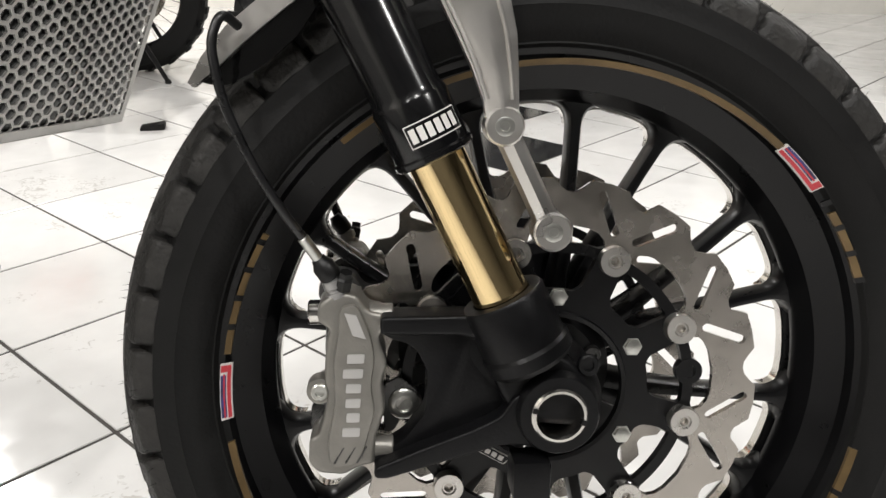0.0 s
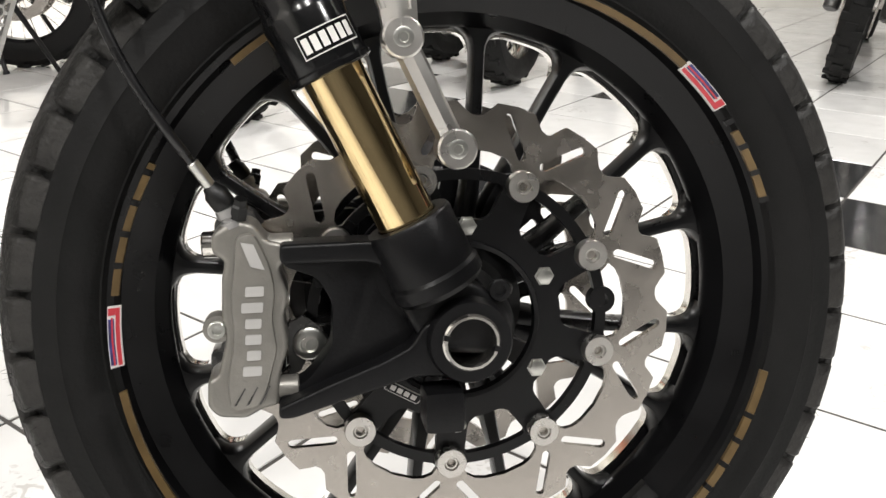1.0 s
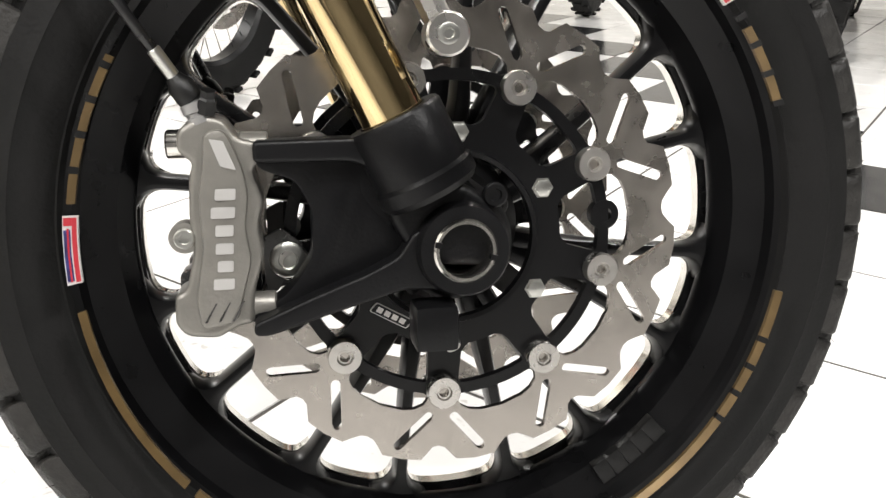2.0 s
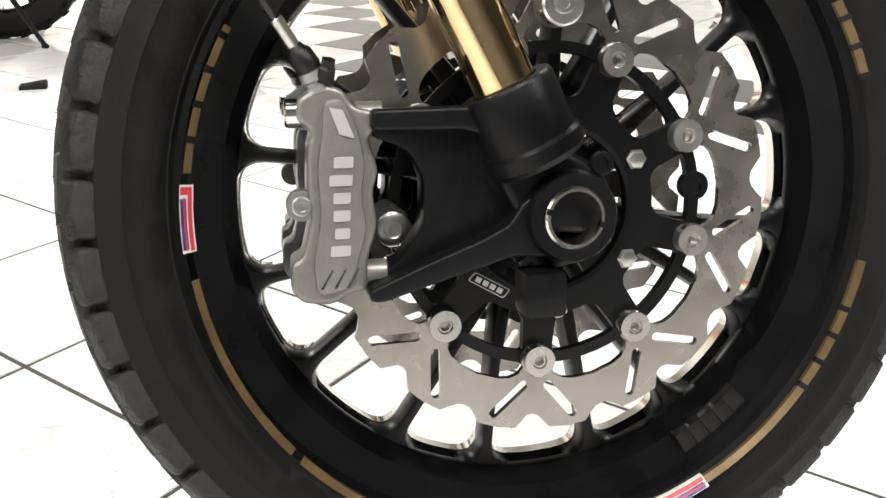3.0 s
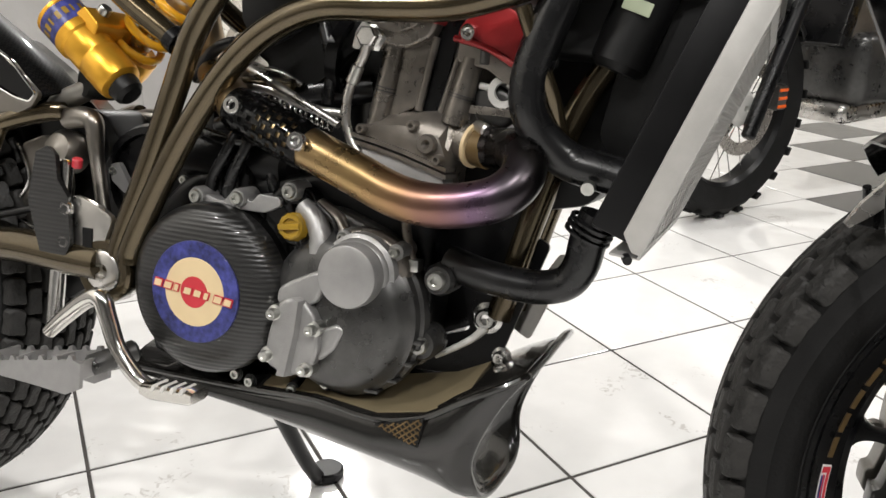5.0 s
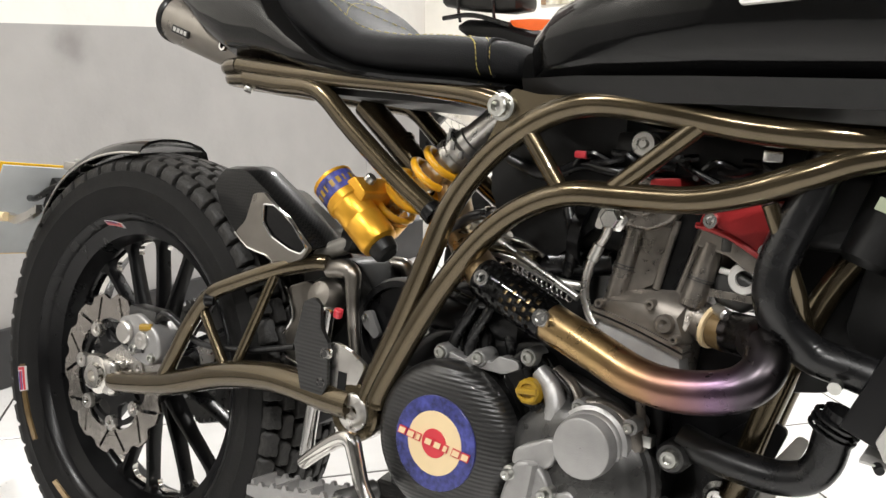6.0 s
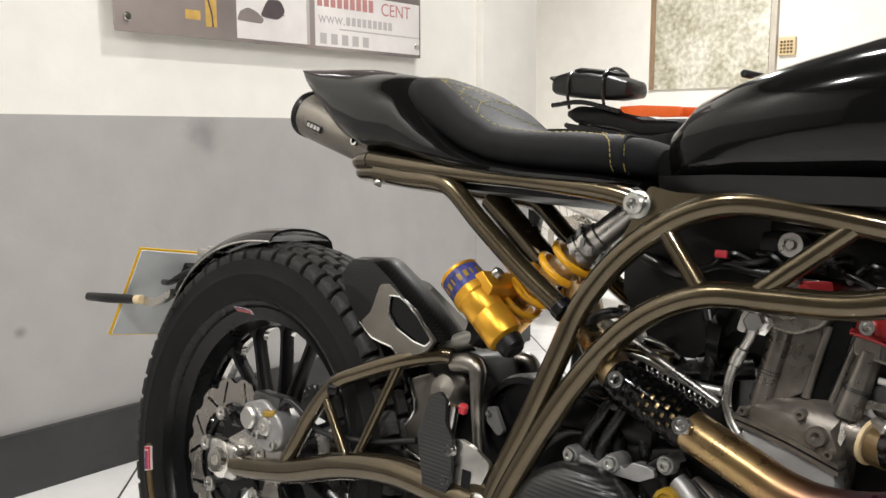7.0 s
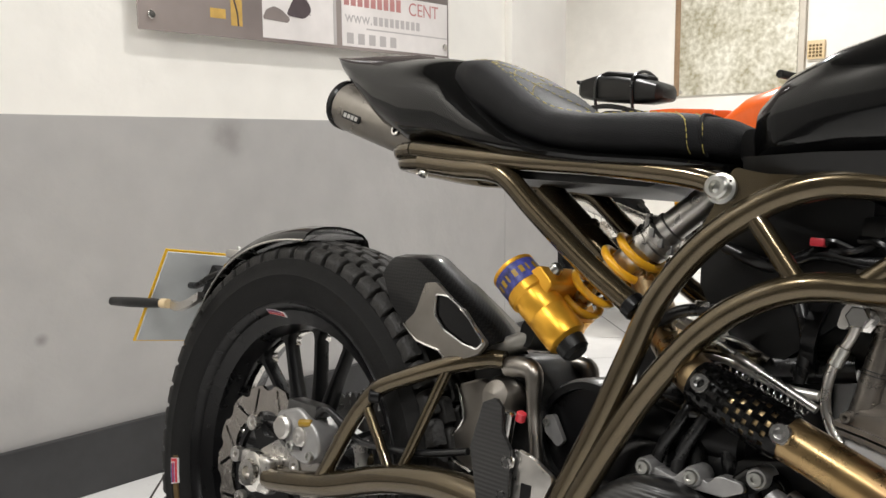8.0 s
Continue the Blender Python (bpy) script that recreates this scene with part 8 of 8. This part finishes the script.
        for z in (0.030, -0.036):
            for k in range(3 if z > 0 else 4):
                part("plate_bar", moved(box(-0.005, -0.0032, -0.060 + k * 0.034, -0.040 + k * 0.034, z - 0.022, z + 0.022), pose(-1.63, 0, 0.56, 0, 12, 0)), BLACKPAINT, pl)
        part("plate_bracket", box(-1.62, -1.56, -0.05, 0.05, 0.56, 0.86, 0.012), PLASTIC, root)
        part("tail_lamp", box(-1.64, -1.58, -0.06, 0.06, 0.84, 0.88, 0.01), REDPAINT, root)
    if bag:
        tb = part("tail_bag", skin([oval(x, 0, z, w, h, 28, 4.5) for x, z, w, h in ((-1.07, 1.085, 0.08, 0.022), (-1.09, 1.09, 0.115, 0.042), (-1.18, 1.10, 0.13, 0.062), (-1.30, 1.115, 0.135, 0.068), (-1.42, 1.125, 0.13, 0.066), (-1.50, 1.125, 0.115, 0.05), (-1.53, 1.12, 0.08, 0.03))]), PLASTIC, root, "black zipped tail bag")
        part("bag_flap", skin([oval(x, 0, z, w, h, 20, 4) for x, z, w, h in ((-1.16, 1.165, 0.06, 0.008), (-1.20, 1.172, 0.10, 0.016), (-1.36, 1.190, 0.105, 0.018), (-1.42, 1.188, 0.07, 0.010))]), LEATHER, tb)
        for x in (-1.20, -1.40):
            part("bag_strap", tube([(x, -0.12, 1.00), (x, -0.14, 1.08), (x, -0.125, 1.165), (x, 0, 1.20), (x, 0.125, 1.165), (x, 0.14, 1.08)], 0.008, 8, 4), HOSE, tb)
        part("bag_handle", tube([(-1.50, -0.05, 1.14), (-1.56, -0.04, 1.165), (-1.56, 0.04, 1.165), (-1.50, 0.05, 1.14)], 0.009, 8, 4), PLASTIC, tb)
        for sd in (-1, 1):
            part("tail_cover", plate(rounded([(-1.12, 1.005), (-1.00, 1.010), (-0.80, 1.00), (-0.80, 0.955), (-1.00, 0.955), (-1.10, 0.975)], 0.012), sd * 0.105 - 0.012, sd * 0.105 + 0.012, bev=0.004), ORANGE, root, "orange tail cover")
        part("grab_rail", tube([(-1.10, -0.15, 0.98), (-1.30, -0.165, 1.03), (-1.50, -0.12, 1.02)], 0.012, 10, 4), BLACKPAINT, root)
    return root


parked_bike("spoked_motorcycle", pose(-0.450, 1.97, FZ, 0, 0, 238), "spoked-wheel motorcycle with orange calipers and white hubs", ORANGE, GLOSSBLACK, white_fork=True)
parked_bike("plated_motorcycle", pose(1.235, 3.86, FZ, 0, 0, 60), "dark motorcycle with yellow plate parked facing away", BLACKPAINT, GLOSSBLACK, plate_back=True)
parked_bike("chrome_motorcycle", pose(1.87, 2.64, FZ, -9, 0, 236), "dark motorcycle with chrome exhaust on its stand", BLACKPAINT, GLOSSBLACK)
parked_bike("orange_motorcycle", pose(-1.42, 3.01, FZ, 0, 0, 3), "black and orange motorcycle with tail bag", ORANGE, ORANGE, bag=True)


# ---------- chair, door wedge, boards on the walls ----------
def shell_chair(m):
    root = new("shell_chair")
    root.matrix_basis = m
    tagged(root, "white plastic shell chair on black metal legs", "chair")
    rows = []
    for i in range(11):
        f = i / 10
        x = 0.24 - 0.46 * min(f / 0.6, 1) - 0.06 * max(0, f - 0.6) / 0.4
        z = 0.40 + 0.015 * math.cos(f * 9) + (0.40 * max(0, f - 0.55) / 0.45)
        w = 0.24 - 0.05 * abs(f - 0.35)
        rows.append([Vector((x, s * w, z + 0.05 * abs(s) ** 3)) for s in (-1, -0.8, -0.5, 0, 0.5, 0.8, 1)] + [Vector((x, s * w, z + 0.05 * abs(s) ** 3 - 0.010)) for s in (1, 0.8, 0.5, 0, -0.5, -0.8, -1)])
    part("shell", skin(rows), WHITEPLASTIC, root)
    part("seat_pad", box(-0.14, 0.16, -0.17, 0.17, 0.408, 0.422, 0.006), PLASTIC, root, "black seat pad")
    for sx in (-1, 1):
        for sy in (-1, 1):
            leg = part("leg", rod((0.16 * sx, 0.16 * sy, 0.40), (0.30 * sx, 0.31 * sy, 0.004), 0.012, 0.009, n=14), BLACKPAINT, root)
            part("rubber_foot", rod((0.297 * sx, 0.307 * sy, 0.012), (0.30 * sx, 0.31 * sy, 0.0), 0.013, n=12), PLASTIC, leg)
    return root


chair = shell_chair(pose(-1.52, 2.46, FZ, 0, 0, -3))
copy_thing(chair, pose(-1.73, 3.16, FZ, 0, 0, -3))
wedge = skin([[Vector((x, y, z)) for y, z in ((-0.03, 0), (0.03, 0), (0.025, h), (-0.025, h))] for x, h in ((-0.036, 0.010), (0.040, 0.020))])
bevelled(wedge, 0.003)
tagged(link_mesh("rubber_wedge", wedge, RUBBER, m=pose(-1.03, 2.03, FZ, 0, 0, 12)), "small black rubber wedge lying on the tiles", "wedge")

board = new("acrylic_poster")
board.matrix_basis = pose(WX + 0.030, 0.768, 1.607) @ Matrix.Diagonal((1, 0.92, 1, 1))
tagged(board, "clear-fronted showroom poster on steel standoffs", "poster")
PRINT_A = mat("print_mauve", (0.20, 0.165, 0.16), 0.12, vary=0.35, scale=3, color2=(0.36, 0.31, 0.29))
PRINT_B = mat("print_bright", (0.78, 0.74, 0.72), 0.12, vary=0.12, scale=9)
PRINT_C = mat("print_dark", (0.10, 0.08, 0.085), 0.12, vary=0.3, scale=8)
PRINT_F = mat("print_pale_grey", (0.50, 0.47, 0.46), 0.15)
PRINT_D = mat("print_red", (0.50, 0.24, 0.23), 0.15)
part("print_sheet", box(-0.004, 0.004, -0.60, 0.60, -0.452, 0.45, 0.002), PRINT_A, board)
def lettering(word, size, material, parent, m):
    """Flat printed word in the built-in font, standing on the sheet."""
    cu = bpy.data.curves.new("lettering", "FONT")
    cu.body, cu.size, cu.extrude = word, size, 0.0002
    ob = bpy.data.objects.new("lettering", cu)
    me = bpy.data.meshes.new_from_object(ob)
    bpy.data.objects.remove(ob)
    me.materials.append(material)
    o = new("printed_word", me)
    o.parent, o.matrix_basis = parent, m
    return o


PRINT_G = mat("print_amber", (0.62, 0.40, 0.12), 0.15, vary=0.15)
part("print_bright", box(0.004, 0.0046, -0.21, 0.06, -0.442, -0.285), PRINT_B, board)
part("print_shop", box(0.004, 0.0046, 0.095, 0.592, -0.442, -0.275), PRINT_B, board)
part("print_mullion", box(0.0047, 0.0053, 0.060, 0.072, -0.442, -0.285), PRINT_F, board)
part("print_mirror", moved(plate(rounded([(-0.05, -0.03), (-0.02, 0.02), (0.03, 0.022), (0.05, -0.01), (0.02, -0.035)], 0.015), -0.0004, 0.0004), Matrix.Translation((0.0054, -0.075, -0.345)) @ pose(0, 0, 0, 0, 0, 90)), PRINT_C, board)
part("print_stalk", moved(box(-0.005, 0.005, -0.0004, 0.0004, -0.07, 0.0), Matrix.Translation((0.0054, -0.035, -0.365)) @ pose(0, 0, 0, 38, 0, 90)), PRINT_C, board)
part("print_bike", moved(plate(rounded([(-0.12, -0.04), (-0.09, 0.02), (-0.02, 0.05), (0.05, 0.03), (0.12, -0.02), (0.10, -0.05)], 0.02), -0.0004, 0.0004), Matrix.Translation((0.0054, -0.16, -0.375)) @ pose(0, 0, 0, 0, 0, 90) @ Matrix.Scale(0.42, 4)), PRINT_A, board)
part("print_lamp", box(0.0040, 0.0048, -0.385, -0.335, -0.405, -0.380), PRINT_G, board)
part("print_lamp", box(0.0040, 0.0048, -0.318, -0.280, -0.420, -0.345), PRINT_G, board)
part("print_cable", moved(tube([(-0.02, 0, 0.10), (-0.008, 0, 0.04), (0.012, 0, -0.02), (0.016, 0, -0.06)], 0.003, 6, 4), Matrix.Translation((0.0040, -0.31, -0.36)) @ pose(0, 0, 0, 0, 0, 90)), PRINT_C, board)
for k in range(9):
    part("red_letter_bar", box(0.0047, 0.0053, 0.105 + k * 0.0290, 0.126 + k * 0.0290, -0.322, -0.284), PRINT_D, board)
lettering("CENT", 0.058, PRINT_D, board, Matrix.Translation((0.0050, 0.395, -0.326)) @ pose(0, 0, 0, 90, 0, 90))
lettering("www.", 0.050, PRINT_F, board, Matrix.Translation((0.0050, 0.108, -0.372)) @ pose(0, 0, 0, 90, 0, 90))
for k in range(9):
    part("grey_letter_bar", box(0.0047, 0.0053, 0.232 + k * 0.025, 0.249 + k * 0.025, -0.372, -0.346), PRINT_F, board)
part("shop_roofline", box(0.0047, 0.0053, 0.20, 0.592, -0.388, -0.384), PRINT_F, board)
for k in range(5):
    part("shop_window", box(0.0047, 0.0053, 0.115 + k * 0.048, 0.143 + k * 0.048, -0.434, -0.402), PRINT_F, board)
for y in (-0.565, 0.575):
    for z in (-0.415, 0.415):
        part("standoff", rod((-0.030, y, z), (0.012, y, z), 0.011, n=20, bev=0.002), POLISHED, board)

art = new("botanical_poster")
art.matrix_basis = pose(-3.27, 5.385, 1.64)
tagged(art, "pale poster with yellow blossom print on back wall", "poster")
PRINT_E = mat("print_blossom", (0.80, 0.72, 0.46), 0.3, vary=0.6, scale=26, color2=(0.86, 0.84, 0.74))
part("poster_sheet", box(-0.46, 0.46, -0.006, 0.006, -0.40, 0.62, 0.002), PRINT_E, art)
part("poster_edge", box(-0.50, -0.455, -0.012, 0.008, -0.40, 0.62, 0.003), mat("wood_strip", (0.30, 0.20, 0.12), 0.5, vary=0.2), art)
part("poster_pin", rod((-0.44, -0.006, -0.37), (-0.44, -0.014, -0.37), 0.012, n=14), ALU, art)
frame_m = mat("pale_door_frame", (0.55, 0.50, 0.42), 0.5, vary=0.08)
tagged(link_mesh("door_1", box(-2.80, -2.755, 5.36, 5.40, FZ, 2.15, 0.004), frame_m), "pale wooden door frame edge", "door frame", kind="structure")
keypad = new("wall_keypad")
keypad.matrix_basis = pose(-2.68, 5.39, 1.53)
tagged(keypad, "small cream keypad on the back wall", "keypad")
part("keypad_body", box(-0.06, 0.06, -0.02, 0.012, -0.08, 0.05, 0.006), CREAM, keypad)
for i in range(4):
    for j in range(4):
        part("key", box(-0.045 + i * 0.024, -0.029 + i * 0.024, -0.024, -0.018, -0.066 + j * 0.024, -0.050 + j * 0.024, 0.001), GOLDDECAL, keypad)

# stand foot, flat on the tiles
foot_w = BIKE @ Vector((-0.880, 0.275, 0.044))
part("stand_foot", moved(rod((0, 0, -0.006), (0, 0, 0.010), 0.026, n=24, bev=0.003), BIKE.inverted() @ pose(foot_w.x, foot_w.y, FZ + 0.0062)), PLASTIC, stand)


# ---------- floor tiles: each an object of its own near the bike, the rest joined ----------
def tile_bm():
    h = TS / 2 - 0.0029
    return box(-h, h, -h, h, -0.012, 0.0, 0.0012, 1)


tile_w = tile_bm()
me_w = bpy.data.meshes.new("tile")
tile_w.to_mesh(me_w)
tile_w.free()
me_w.materials.append(TILE)
me_b = me_w.copy()
me_b.materials.clear()
me_b.materials.append(TILEBLACK)
near, rest_w, rest_b = [], [], []
for i in range(-32, 33):
    for j in range(-32, 33):
        c = tile_pose(i, j).translation
        if not (X0 < c.x < X1 and Y0 < c.y < Y1):
            continue
        if -2.7 < c.x < 2.0 and -0.9 < c.y < 3.2 and len(near) < 300:
            near.append((i, j))
        else:
            (rest_b if is_black(i, j) else rest_w).append((i, j))
for i, j in near:
    o = new("tile", me_b if is_black(i, j) else me_w)
    o.parent = floor
    o.matrix_basis = tile_pose(i, j)
for cells, mt in ((rest_w, TILE), (rest_b, TILEBLACK)):
    if not cells:
        continue
    vs, fs = [], []
    h = TS / 2 - 0.0029
    for i, j in cells:
        m = tile_pose(i, j)
        k = len(vs)
        for z in (0.0, -0.012):
            for u, v in ((-h, -h), (h, -h), (h, h), (-h, h)):
                vs.append(m @ Vector((u, v, z)))
        fs += [(k, k + 1, k + 2, k + 3), (k, k + 4, k + 5, k + 1), (k + 1, k + 5, k + 6, k + 2), (k + 2, k + 6, k + 7, k + 3), (k + 3, k + 7, k + 4, k)]
    me = bpy.data.meshes.new("far_tiles")
    me.from_pydata(vs, [], fs)
    me.materials.append(mt)
    o = new("far_tiles", me)
    o.parent = floor
    tagged(o, kind="stuff")
